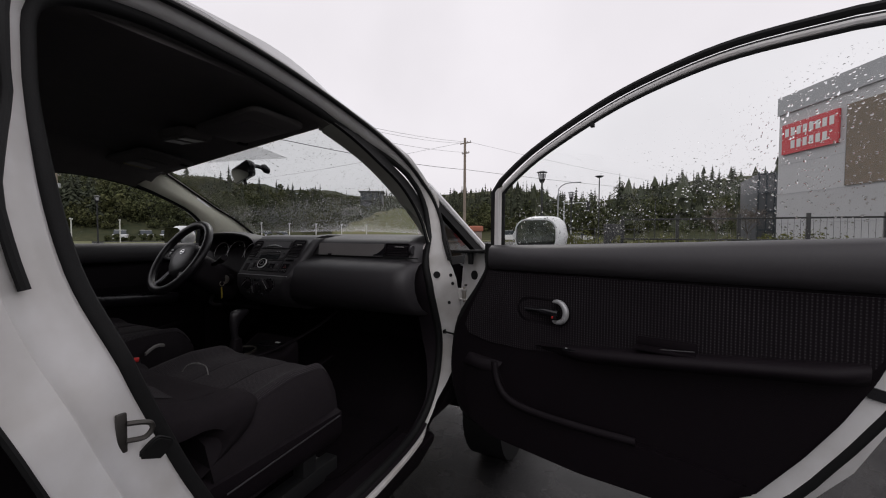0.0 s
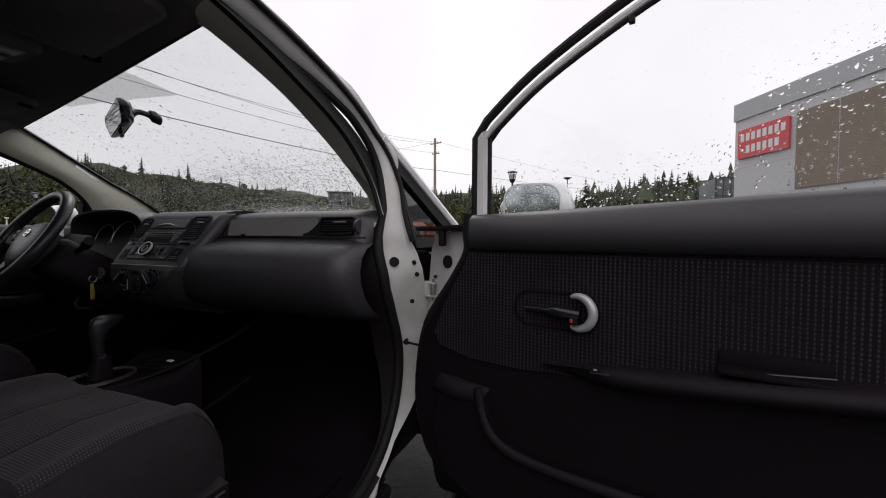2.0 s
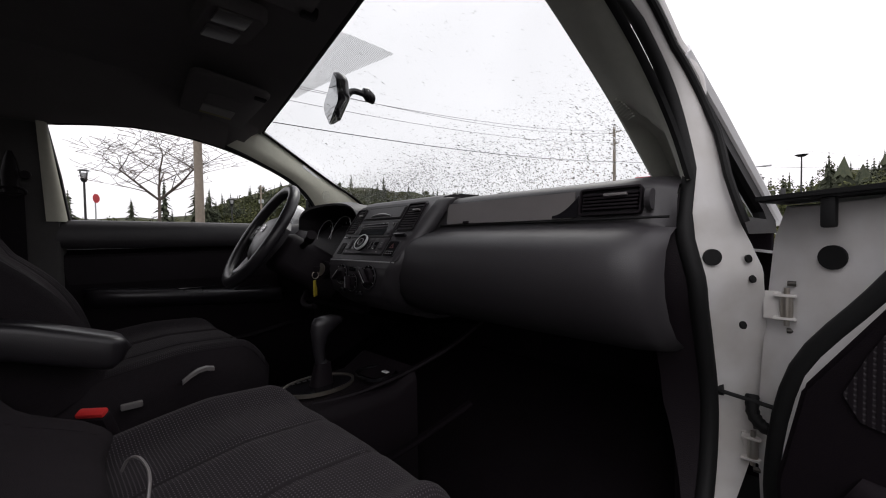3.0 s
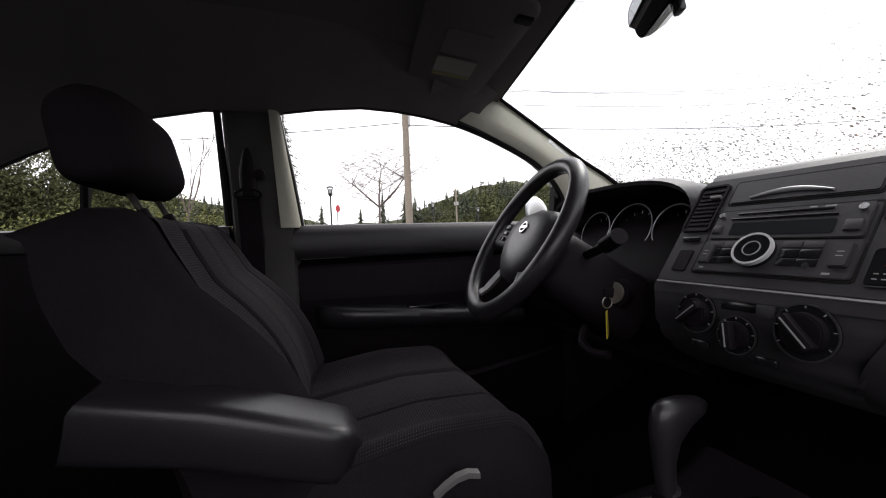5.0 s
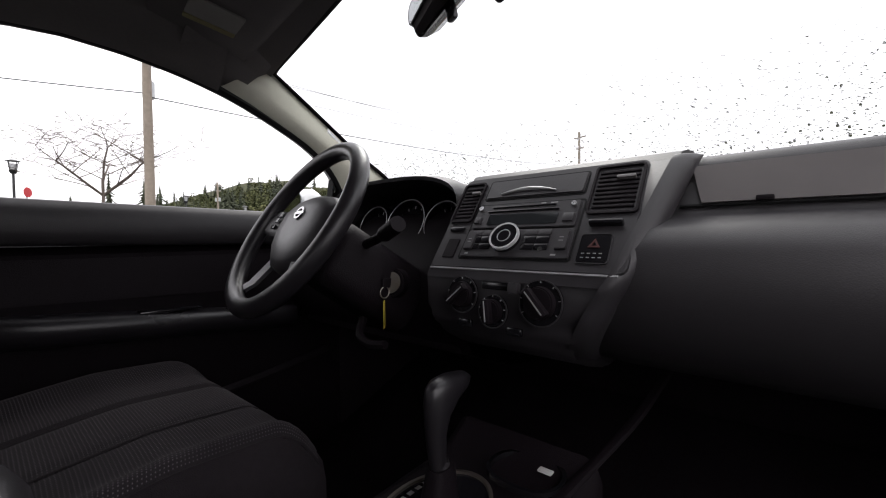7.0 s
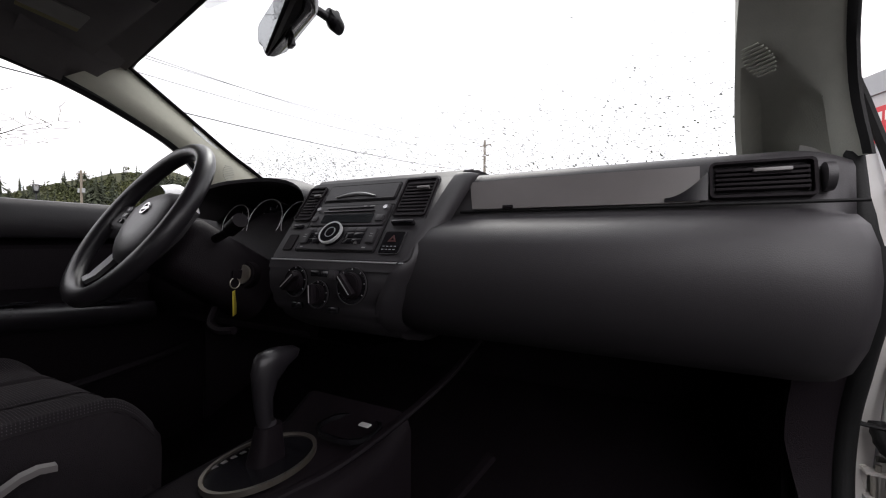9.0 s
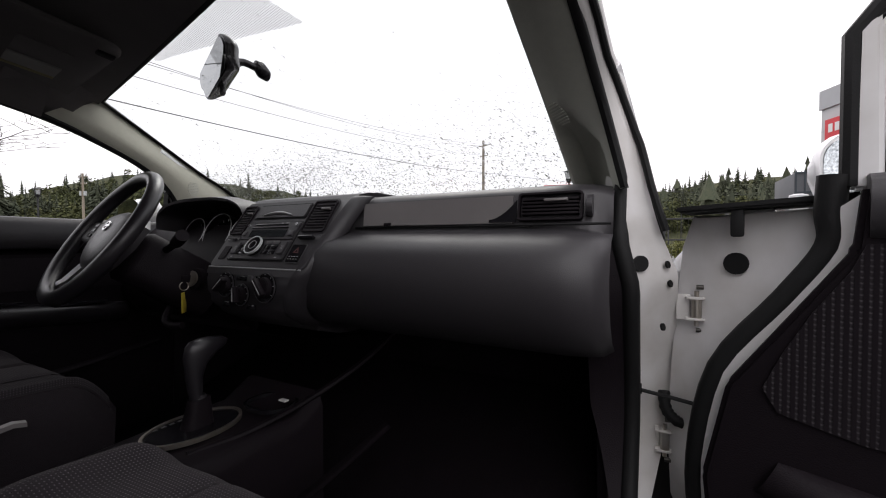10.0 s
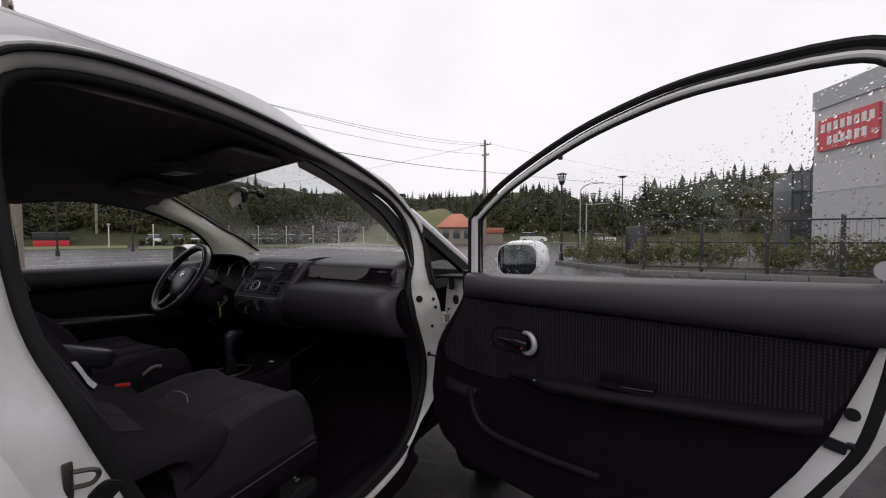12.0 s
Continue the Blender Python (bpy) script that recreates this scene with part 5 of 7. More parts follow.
for sx in (-1, 1):
    sp = part("spoke", loft_bm([[WHEEL @ Vector((sx * x, y + dy, z + dz)) for dy, dz in ((0.026, 0.0), (0.018, 0.006), (-0.022, 0.006), (-0.030, 0.0), (0, -0.012))] for x, y, z in ((0.06, 0.018, -0.006), (0.11, 0.016, -0.004), (0.151, 0.014, 0.010))]), M_STACK, wheel, "dark grey upper spoke")
    for i in range(3):
        part("spoke_button", box_bm((0.016, 0.009, 0.004), (sx * 0.116, 0.030 - 0.014 * i, 0.006), 0.0015, WHEEL), M_SILVER if i < 2 else M_GLOSS, sp)
    part("lower_spoke", loft_bm([[WHEEL @ Vector((sx * (x + dx), y, z + dz)) for dx, dz in ((0.014, 0.0), (0, 0.006), (-0.012, 0.0), (0, -0.010))] for x, y, z in ((0.040, -0.055, -0.006), (0.070, -0.110, -0.002), (0.074, -0.134, 0.010))]), M_SILVER, wheel, "slim silver lower spoke")
em_o = [(0.014 * math.cos(q), 0.012 * math.sin(q)) for q in (2 * math.pi * i / 24 for i in range(24))]
em_i = [(0.0105 * math.cos(q), 0.0085 * math.sin(q)) for q in (2 * math.pi * i / 24 for i in range(24))]
badge = part("badge", ring_frame_bm(em_o, em_i, 0.013, 0.017, WHEEL @ pose(0, 0.020, 0)), M_CHROME, wheel, "plain chrome ring badge")
part("badge_bar", box_bm((0.034, 0.006, 0.004), (0, 0.020, 0.0155), 0.001, WHEEL), M_CHROME, badge)
column = thing("steering_column", "black steering column shroud with stalks and ignition lock", "steering column")
part("shroud", loft_bm([[WHEEL @ Vector((x * k, y * k - 0.012, z)) for x, y in rrect(0.13, 0.12, 0.035)] for k, z in ((0.75, -0.045), (1.0, -0.06), (1.05, -0.16), (1.1, -0.24))]), M_PLASTIC, column, "column shroud", 50)
part("stalk", tube_bm(smooth_path([WHEEL @ Vector((0.05, 0.02, -0.09)), WHEEL @ Vector((0.10, 0.030, -0.082)), WHEEL @ Vector((0.140, 0.038, -0.072)), WHEEL @ Vector((0.172, 0.044, -0.062))], 5), [0.008] * 8 + [0.013] * 8, 10), M_PLASTIC, column, "wiper stalk")
part("stalk", tube_bm(smooth_path([WHEEL @ Vector((-0.05, 0.02, -0.09)), WHEEL @ Vector((-0.12, 0.03, -0.08)), WHEEL @ Vector((-0.20, 0.04, -0.07))], 5), 0.008, 10), M_PLASTIC, column, "lamp stalk")
IG = axes((-0.238, 1.439, 0.929), (0.93, 0.37, 0), (0, 0.2, 0.98), (0.36, -0.91, 0.19))
part("lock_bezel", cyl_bm(0.029, 0.026, 0.02, 28, m=IG @ pose(0, 0, -0.012), bevel=0.002), M_PLASTIC, column, "ignition bezel")
part("lock_face", cyl_bm(0.0195, 0.0190, 0.004, 24, m=IG @ pose(0, 0, 0.008), bevel=0.001), M_STEEL, column, "worn metal lock face")
part("knee_panel", box_bm((0.52, 0.03, 0.16), (-0.40, 1.53, 0.875), 0.012, None), M_PLASTIC, column, "knee panel under the column")
part("tilt_lever", tube_bm(smooth_path([(-0.30, 1.42, 0.86), (-0.285, 1.40, 0.835), (-0.25, 1.395, 0.825), (-0.215, 1.40, 0.828)], 5), 0.008, 8), M_PLASTIC, column, "tilt lever")
key = thing("car_key", "car key in the ignition with hanging yellow paper tag", "key")
part("key_head", box_bm((0.005, 0.022, 0.018), (-0.234, 1.421, 0.931), 0.003, None), M_PLASTIC, key)
part("key_ring", tube_bm([(-0.233, 1.415 + 0.010 * math.cos(q), 0.915 + 0.010 * math.sin(q)) for q in (2 * math.pi * i / 20 for i in range(20))], 0.0012, 6, True), M_STEEL, key)
part("key_tag", box_bm((0.0012, 0.028, 0.048), (0, 0, 0), 0.0005, pose(-0.233, 1.414, 0.877, 0, 0, 42)), M_YELLOW, key, "yellow paper key tag")

# ================= centre console and shifter =================
console = thing("centre_console", "low black plastic centre console with cup tray", "console")
rings = []
for y, w, z in ((1.50, 0.125, 0.70), (1.44, 0.125, 0.665), (1.36, 0.120, 0.666), (1.20, 0.115, 0.662), (1.00, 0.105, 0.650), (0.70, 0.10, 0.66), (0.45, 0.10, 0.66)):
    rings.append([(-0.010 + sx * w, y, zz) for sx, zz in ((-1, 0.40), (-1, z - 0.03), (-0.93, z - 0.006), (-0.80, z), (0.80, z), (0.93, z - 0.006), (1, z - 0.03), (1, 0.40))])
part("console_body", loft_bm(rings), M_PLASTIC, console, "console tub", 50)
part("console_rail", tube_bm(smooth_path([(0.045, 1.26, 0.662), (0.075, 1.36, 0.668), (0.10, 1.48, 0.69), (0.135, 1.60, 0.735), (0.16, 1.70, 0.79)], 6), 0.008, 8, flat=0.7), M_PLASTIC, console, "raised console edge")
part("cup_tray", ring_frame_bm(rrect(0.11, 0.09, 0.04), rrect(0.098, 0.078, 0.035), 0, 0.008, pose(0.03, 1.44, 0.678)), M_GLOSS, console)
part("carpet_edge", tube_bm(smooth_path([(0.14, 1.34, 0.52), (0.19, 1.45, 0.57), (0.24, 1.56, 0.63)], 5), 0.012, 8, flat=0.6), M_CARPET, console, "footrest moulding")
tagged(part("tray_gleam", box_bm((0.020, 0.011, 0.003), (0.055, 1.45, 0.688), 0.001), M_PAPER, None), "small white chip put in for a pale gleam on the console tray", "paper")
shifter = thing("gear_lever", "automatic gear lever with black grip and metal bezel ring", "gear lever")
SHC = Vector((-0.026, 1.314, 0.668))
ov = lambda w, h: [(w * math.cos(q), h * math.sin(q)) for q in (2 * math.pi * i / 40 for i in range(40))]
part("bezel", ring_frame_bm(ov(0.062, 0.088), ov(0.057, 0.083), 0.0, 0.008, pose(*SHC)), M_STEEL, shifter, "oval brushed metal bezel")
part("gate_plate", plate_bm(ov(0.056, 0.082), 0.0, 0.005, pose(*SHC)), M_GLOSS, shifter, "gloss black gate plate")
bars(SHC + Vector((-0.048, -0.05, 0.0058)), (1, 0, 0), (0, 1, 0), 0.01, [(0, 0.7, 1.5 * i, 1.5 * i + 0.9) for i in range(6)], M_LID, "gate_print", shifter)
part("boot", loft_bm([[SHC + Vector((x * k, y * k + dy, z)) for x, y in rrect(0.036, 0.05, 0.014)] for k, z, dy in ((1.1, 0.004, 0.005), (0.9, 0.03, 0.008), (0.75, 0.055, 0.01))]), M_PLASTIC, shifter, "lever sleeve")
grip = [(0.048, 0.006, 0.010, 0.011), (0.070, 0.003, 0.011, 0.013), (0.095, 0.001, 0.012, 0.015), (0.118, 0.004, 0.014, 0.020), (0.136, 0.013, 0.016, 0.031), (0.147, 0.024, 0.018, 0.040), (0.156, 0.027, 0.018, 0.041), (0.163, 0.025, 0.014, 0.033), (0.167, 0.022, 0.007, 0.016)]
part("grip", loft_bm([[SHC + Vector((rx * math.cos(q), dy + ry * math.sin(q), z)) for q in (2 * math.pi * i / 18 for i in range(18))] for z, dy, rx, ry in grip]), M_LEATHER, shifter, "shiny black grip", 70)
part("collar", loft_bm([[SHC + Vector((rx * math.cos(q), 0.008 + ry * math.sin(q), z)) for q in (2 * math.pi * i / 16 for i in range(16))] for z, rx, ry in ((0.022, 0.012, 0.016), (0.026, 0.013, 0.017), (0.058, 0.011, 0.014), (0.062, 0.010, 0.012))]), M_STACK, shifter, "grey metal collar below the grip", 60)


# ================= seats =================
def ribbed(fn, nu, nv, name, material, parent, label, uvscale=1.0):
    vs, uv, fs = [], [], []
    for i in range(nu + 1):
        for j in range(nv + 1):
            p = fn(i / nu, j / nv)
            vs.append(p)
    # cloth lies unstretched: arc length along the middle lines
    along, across = [0.0], [0.0]
    for i in range(nu):
        along.append(along[-1] + (Vector(fn((i + 1) / nu, 0.5)) - Vector(fn(i / nu, 0.5))).length)
    for j in range(nv):
        across.append(across[-1] + (Vector(fn(0.5, (j + 1) / nv)) - Vector(fn(0.5, j / nv))).length)
    uv = [(along[i] * uvscale, across[j] * uvscale) for i in range(nu + 1) for j in range(nv + 1)]
    for i in range(nu):
        for j in range(nv):
            a = i * (nv + 1) + j
            fs.append((a, a + nv + 1, a + nv + 2, a + 1))
    return obj_from(name, vs, fs, material, parent, label, 60, uv)


BACKS = {}


def seat(cx, recline, label, hinge_y, cush_z, front_y, back_len, half=0.25, lead_y=0.0, back_z=None, twist=0.0, profile=None):
    s = thing("front_seat", label, "car seat", "front seats")
    # cushion: side profile stations from back to front
    L = front_y - hinge_y
    W = half

    def cushion(t, q):
        """Upper skin: t from back to front, q across from -1 to 1."""
        y = hinge_y - 0.02 + (L + 0.02) * t
        rise = -0.035 + 0.040 * min(1.0, t * 1.6) + 0.010 * math.sin(t * 3.1)
        roll = -0.075 * max(0.0, (t - 0.86) / 0.14) ** 2
        bol = 0.020 * math.exp(-((abs(q) - 0.80) / 0.12) ** 2) - 0.06 * max(0.0, (abs(q) - 0.88) / 0.12) ** 2
        z = cush_z + rise + roll + bol - 0.006 * math.exp(-(abs(q) - 0.86) ** 2 / 0.0008) - 0.004 * math.exp(-(abs(q) - 0.26) ** 2 / 0.0012)
        return Vector((cx + q * W * (1 - 0.05 * t), y + 0.02 * max(0, t - 0.9) * 3 - 0.045 * t * q ** 4, z))
    rings = []
    for i in range(25):
        t = i / 24
        topv = [cushion(t, -1 + 2 * j / 20) for j in range(21)]
        lowz = cush_z - 0.20 + 0.05 * t
        lead = 0.03 * max(0.0, (t - 0.85) / 0.15)
        rings.append(topv + [Vector((cx + W * 0.97, topv[-1].y - lead, lowz)), Vector((cx - W * 0.97, topv[0].y - lead, lowz))])
    part("cushion", loft_bm(rings), M_CLOTH, s, "charcoal cloth seat cushion", 60)
    ribbed(lambda a, b: cushion(0.06 + 0.92 * a, -0.86 + 1.72 * b) + Vector((0, 0, 0.0025)), 40, 40, "cushion_insert", M_KNIT, s, "patterned knit cushion insert")
    for q in (-0.87, 0.87):
        part("seam", tube_bm([cushion(0.04 + 0.94 * i / 20, q) + Vector((0, 0, 0.001)) for i in range(21)], 0.0028, 6), M_CLOTH, s)
    # backrest in its own leaning frame
    a = radians(recline)
    up, fw = Vector((0, -math.sin(a), math.cos(a))), Vector((0, math.cos(a), math.sin(a)))
    B0, LB = Vector((cx, hinge_y + 0.03 + lead_y, back_z or cush_z - 0.06)), back_len

    def back(t, q):
        wid = W * (1.0 - 0.10 * abs(t - 0.45) - 0.22 * max(0.0, (t - 0.75) / 0.25) ** 2)
        bol = 0.036 * math.exp(-((abs(q) - 0.82) / 0.15) ** 2) * (1 - 0.8 * t) - 0.055 * max(0.0, (abs(q) - 0.85) / 0.15) ** 2
        lum = 0.028 * math.sin(min(1.0, t * 1.5) * 3.14) - 0.05 * max(0.0, (t - 0.88) / 0.12) ** 2
        groove = -0.006 * math.exp(-(abs(q) - 0.73) ** 2 / 0.0009) - 0.004 * math.exp(-(abs(q) - 0.22) ** 2 / 0.0006)
        if profile:
            k = t * (len(profile) - 1)
            i = min(int(k), len(profile) - 2)
            c = profile[i].lerp(profile[i + 1], k - i)
            return Vector((cx + q * wid, c.x, c.y)) + fw * (0.55 * bol + groove - twist * (q + 1) * min(1.0, max(0.0, (t - 0.36) / 0.22)) - 0.014)
        return B0 + up * (LB * t) + fw * (0.02 + bol + lum + groove - twist * (q + 1)) + Vector((q * wid, 0, 0))
    BACKS[cx] = (back, up, fw)
    rings = []
    for i in range(25):
        t = i / 24
        fr = [back(t, -1 + 2 * j / 20) for j in range(21)]
        th = 0.085 - 0.04 * t - 0.03 * max(0.0, (t - 0.9) / 0.1)
        rings.append(fr + [fr[-1] - fw * th * 0.8, fr[-1].lerp(fr[0], 0.1) - fw * th * 1.2, fr[-1].lerp(fr[0], 0.9) - fw * th * 1.2, fr[0] - fw * th * 0.8])
    part("backrest", loft_bm(rings), M_CLOTH, s, "charcoal cloth backrest with side bolsters", 60)
    ribbed(lambda p, q: back(0.05 + 0.88 * p, 0.66 - 1.52 * q) + fw * 0.0025 if cx < 0 else back(0.48 + 0.46 * p, -0.10 + 0.70 * q) + fw * 0.0025, 40, 36, "backrest_insert", M_KNIT, s, "patterned knit backrest insert")
    for q in (-0.73, 0.73, 0.0):
        if q:
            part("seam", tube_bm([back(0.03 + 0.9 * i / 20, q) + fw * 0.001 for i in range(21)], 0.0028, 6), M_CLOTH, s)
    if cx < 0:
        part("stitched_band", sheet_bm(lambda a, b: back(0.10 + 0.78 * a, 0.175 + 0.085 * b) + fw * (0.0035 + 0.002 * math.sin(math.pi * b)), 24, 4), M_CLOTH, s, "plain dark stitched band")
        for q in (-0.28, 0.28):
            part("stitched_band", sheet_bm(lambda a, b, q=q: cushion(0.08 + 0.86 * a, q - 0.03 + 0.06 * b) + Vector((0, 0, 0.0035 + 0.002 * math.sin(math.pi * b))), 24, 4), M_CLOTH, s, "plain dark stitched band")
    if back_len:
        hc = B0 + up * (LB + 0.084) + fw * 0.012 + (Vector((0.042, 0, 0)) if cx < 0 else Vector((0, -0.06, -0.03)))
        lean = radians(recline * 0.45)
        hup, hfw = Vector((0, -math.sin(lean), math.cos(lean))), Vector((0, math.cos(lean), math.sin(lean)))
        rings = []
        for i in range(25):
            t = i / 24
            k = max(0.08, 1 - abs(2 * t - 1) ** 5) ** 0.5
            rings.append([hc + Vector((0.128 * (0.80 + 0.20 * k) * (1.06 - 0.16 * t) * math.copysign(abs(math.cos(q)) ** 0.45, math.cos(q)), 0, 0)) + hup * (0.124 * (t - 0.5)) + hfw * (0.048 * k * math.copysign(abs(math.sin(q)) ** 0.6, math.sin(q))) for q in (2 * math.pi * j / 40 for j in range(40))])
        hr = part("headrest", loft_bm(rings), M_CLOTH, s, "padded black headrest", 70)
        for sx in (-0.055, 0.055):
            b = B0 + up * (LB - 0.02) + Vector((sx, 0, 0)) - fw * 0.01
            part("headrest_post", tube_bm([b, b + up * 0.080], 0.0048, 10), M_DARKSTEEL, hr)
            part("post_sleeve", tube_bm([b, b + up * 0.018], 0.009, 10), M_PLASTIC, hr)
    # plinth, side shield
    part("side_shield", loft_bm([[(cx + sx, y, z) for sx, z in ((0.235, cush_z - 0.09), (0.268, cush_z - 0.10), (0.270, cush_z - 0.16), (0.245, cush_z - 0.19))] for y in (hinge_y - 0.08, hinge_y + 0.05, hinge_y + 0.25, front_y - 0.08, front_y - 0.05)]), M_PLASTIC, s, "black plastic seat valance", 50)
    part("shield_line", tube_bm([(cx + 0.2715, hinge_y, cush_z - 0.128), (cx + 0.2715, front_y - 0.06, cush_z - 0.108)], 0.002, 6), M_STACK, s)
    part("side_shield", loft_bm([[(cx - sx, y, z) for sx, z in ((0.235, cush_z - 0.09), (0.268, cush_z - 0.10), (0.270, cush_z - 0.16), (0.245, cush_z - 0.19))] for y in (hinge_y - 0.08, hinge_y + 0.05, hinge_y + 0.25, front_y - 0.08, front_y - 0.05)]), M_PLASTIC, s, "black plastic seat valance", 50)
    for sx in (-0.18, 0.18):
        part("seat_rail", box_bm((0.045, L + 0.02, 0.05), (cx + sx, hinge_y + L / 2, 0.44), 0.006), M_BLACKMETAL, s)
        for yy in (hinge_y + 0.06, front_y - 0.10):
            part("seat_riser", box_bm((0.04, 0.05, cush_z - 0.20 - 0.44), (cx + sx, yy, (cush_z - 0.16 + 0.44) / 2), 0.006), M_BLACKMETAL, s)
    return s


dseat = seat(-0.400, 27, "charcoal cloth driver seat with leaning back and headrest", 0.80, 0.744, 1.275, 0.425, 0.268, 0.065, 0.725)
# the passenger back swells into a foot that rests on the cushion
FOOT = [Vector((y, z, 0)) for y, z in ((0.862, 0.700), (0.905, 0.728), (0.918, 0.752), (0.902, 0.776), (0.868, 0.794), (0.838, 0.815), (0.820, 0.850), (0.800, 0.895), (0.768, 0.958), (0.734, 1.024), (0.704, 1.084), (0.690, 1.112))]
pseat = seat(0.360, 25, "charcoal cloth passenger seat with reclined back", 0.805, 0.737, 1.205, 0.50, 0.262, 0.0, None, 0.062, smooth_path(FOOT, 4))
# armrest on the driver seat's inner side
rings = []
for i in range(21):
    t = i / 20
    y = 0.72 + 0.240 * t
    k = math.sqrt(max(0.02, 1 - max(0.0, (t - 0.88) / 0.12) ** 3))
    rings.append([Vector((-0.118 + 0.043 * math.copysign(abs(math.cos(q)) ** 0.34, math.cos(q)) * (0.72 + 0.28 * k), y + 0.012 * math.sin(q), 0.815 + 0.36 * (0.945 - y) - 0.12 * max(0.0, 0.82 - y) + 0.029 * (0.35 + 0.65 * k) * math.copysign(abs(math.sin(q)) ** 0.36, math.sin(q)))) for q in (2 * math.pi * j / 28 for j in range(28))])
part("folding_armrest", loft_bm(rings), M_LEATHER, dseat, "shiny black vinyl folding armrest", 70)
part("armrest_pivot", cyl_bm(0.035, 0.035, 0.03, 20, m=pose(-0.165, 0.735, 0.875, 0, 90, 0)), M_PLASTIC, dseat)
part("recline_lever", loft_bm([[(-0.124 + dx, 1.055 + 0.06 * t, 0.722 + 0.020 * math.sin(t * 2.2) + dz) for dx, dz in ((0, -0.005), (0.008, -0.003), (0.008, 0.004), (0, 0.006))] for t in (0, 0.25, 0.5, 0.75, 1.0)]), M_LID, dseat, "worn grey seat lever")
part("small_knob", box_bm((0.012, 0.035, 0.012), (-0.124, 0.97, 0.700), 0.003), M_LID, dseat)
part("pull_cord", tube_bm(smooth_path([(0.315, 0.913, 0.775), (0.325, 0.918, 0.790), (0.348, 0.925, 0.798), (0.385, 0.928, 0.796), (0.402, 0.924, 0.778)], 5), 0.0015, 6), M_LID, pseat, "thin grey cord in the crease of the seat")
buckle = thing("belt_buckle", "black seat belt buckle with red release button", "seat belt buckle")
part("buckle_body", box_bm((0.040, 0.019, 0.054), (0, 0, -0.030), 0.005, pose(0.108, 0.900, 0.778, 25, 0, 50)), M_PLASTIC, buckle)
part("release_button", box_bm((0.037, 0.014, 0.008), (0, 0.001, 0.000), 0.003, pose(0.108, 0.900, 0.778, 25, 0, 50)), M_RED, buckle, "bright red release button")
part("buckle_stalk", box_bm((0.02, 0.02, 0.14), (0.108, 0.875, 0.66), 0.004), M_BLACKMETAL, buckle)
bk, b_up, b_fw = BACKS[0.360]


def on_back(u, v, lift):
    """A place on the paper that lies on the passenger seat's back: u across and v up, from 0 to 1."""
    return bk(0.51 + 0.14 * v + 0.045 * u, -0.675 + 0.27 * u) + b_fw * (0.006 + lift + 0.006 * math.sin(3.1 * u))


paper = tagged(part("paper_sheet", sheet_bm(lambda a, b: on_back(a, b, 0.0), 12, 4, 0.0012), M_PAPER, None), "folded printed white paper sheet lying on the reclined seat back", "paper")
rng = random.Random(3)
for i in range(11):
    if i not in (2, 7):
        v, end = 0.14 + 0.075 * i, 0.60 + 0.32 * rng.random()
        part("print_line", sheet_bm(lambda a, b, v=v, e=end: on_back(v + 0.010 * b, 0.10 + (e - 0.10) * a, 0.0022), 8, 1), M_INK, paper, "line of small print shown as a bar")

# ================= driver's door and pillars =================
ddoor = thing("driver_door", "closed black trimmed driver door with raised window", "car door")
XL = -0.70
part("trim_panel", loft_bm([[(x, y, z) for x, z in ((XL, 0.45), (XL + 0.012, 0.60), (XL, 0.78), (XL + 0.004, 0.985), (XL - 0.03, 1.0), (XL - 0.06, 0.9), (XL - 0.06, 0.45))] for y in (0.84, 1.0, 1.3, 1.55, 1.72)]), M_DOORTRIM, ddoor, "black door trim panel", 40)
part("upper_roll", loft_bm([[(XL + dx, y, z + 0.010 + 0.008 * (1 - (y - 0.85) / 0.85)) for dx, z in ((0.0, 0.985), (0.014, 0.990), (0.022, 1.012), (0.020, 1.045), (0.008, 1.066), (-0.02, 1.070), (-0.06, 1.068), (-0.06, 0.985))] for y in (0.84, 0.88, 1.1, 1.4, 1.72)]), M_DASH, ddoor, "padded charcoal window roll", 60)
vs = [(XL + 0.0045, y, z) for y, z in ((0.90, 0.90), (1.60, 0.885), (1.66, 0.975), (0.88, 0.978))]
vs += [(XL - 0.01, v[1], v[2]) for v in vs]
obj_from("cloth_insert", vs, [(0, 1, 2, 3), (0, 4, 5, 1), (1, 5, 6, 2), (2, 6, 7, 3), (3, 7, 4, 0)], M_PLASTIC, ddoor, "plain black insert", 30, [(v[1], v[2]) for v in vs])
part("armrest", loft_bm([[(XL + dx * k, y, z - 0.09 * max(0, y - 0.95)) for dx, z in ((0.0, 0.825), (0.04, 0.835), (0.056, 0.855), (0.058, 0.872), (0.045, 0.885), (0.0, 0.886))] for y, k in ((0.93, 0.3), (0.96, 0.8), (1.05, 1.0), (1.3, 1.0), (1.45, 0.9), (1.50, 0.4))]), M_LEATHER, ddoor, "black vinyl armrest ledge", 60)
part("pull_cup", box_bm((0.03, 0.11, 0.006), (XL + 0.032, 1.21, 0.866), 0.002), M_GLOSS, ddoor)
part("window_switch", box_bm((0.03, 0.12, 0.008), (XL + 0.036, 1.38, 0.850), 0.002), M_GLOSS, ddoor)
part("pocket_lip", tube_bm(smooth_path([(XL + 0.02, 1.02, 0.70), (XL + 0.04, 1.15, 0.665), (XL + 0.045, 1.35, 0.675), (XL + 0.03, 1.58, 0.705)], 6), 0.010, 8), M_PLASTIC, ddoor, "rim of the door pocket")
lean_l = lambda z, d=0.0: -(0.715 - (z - 1.08) * 0.24 + d)
arcL = [(y, z) for y, z in ARC]
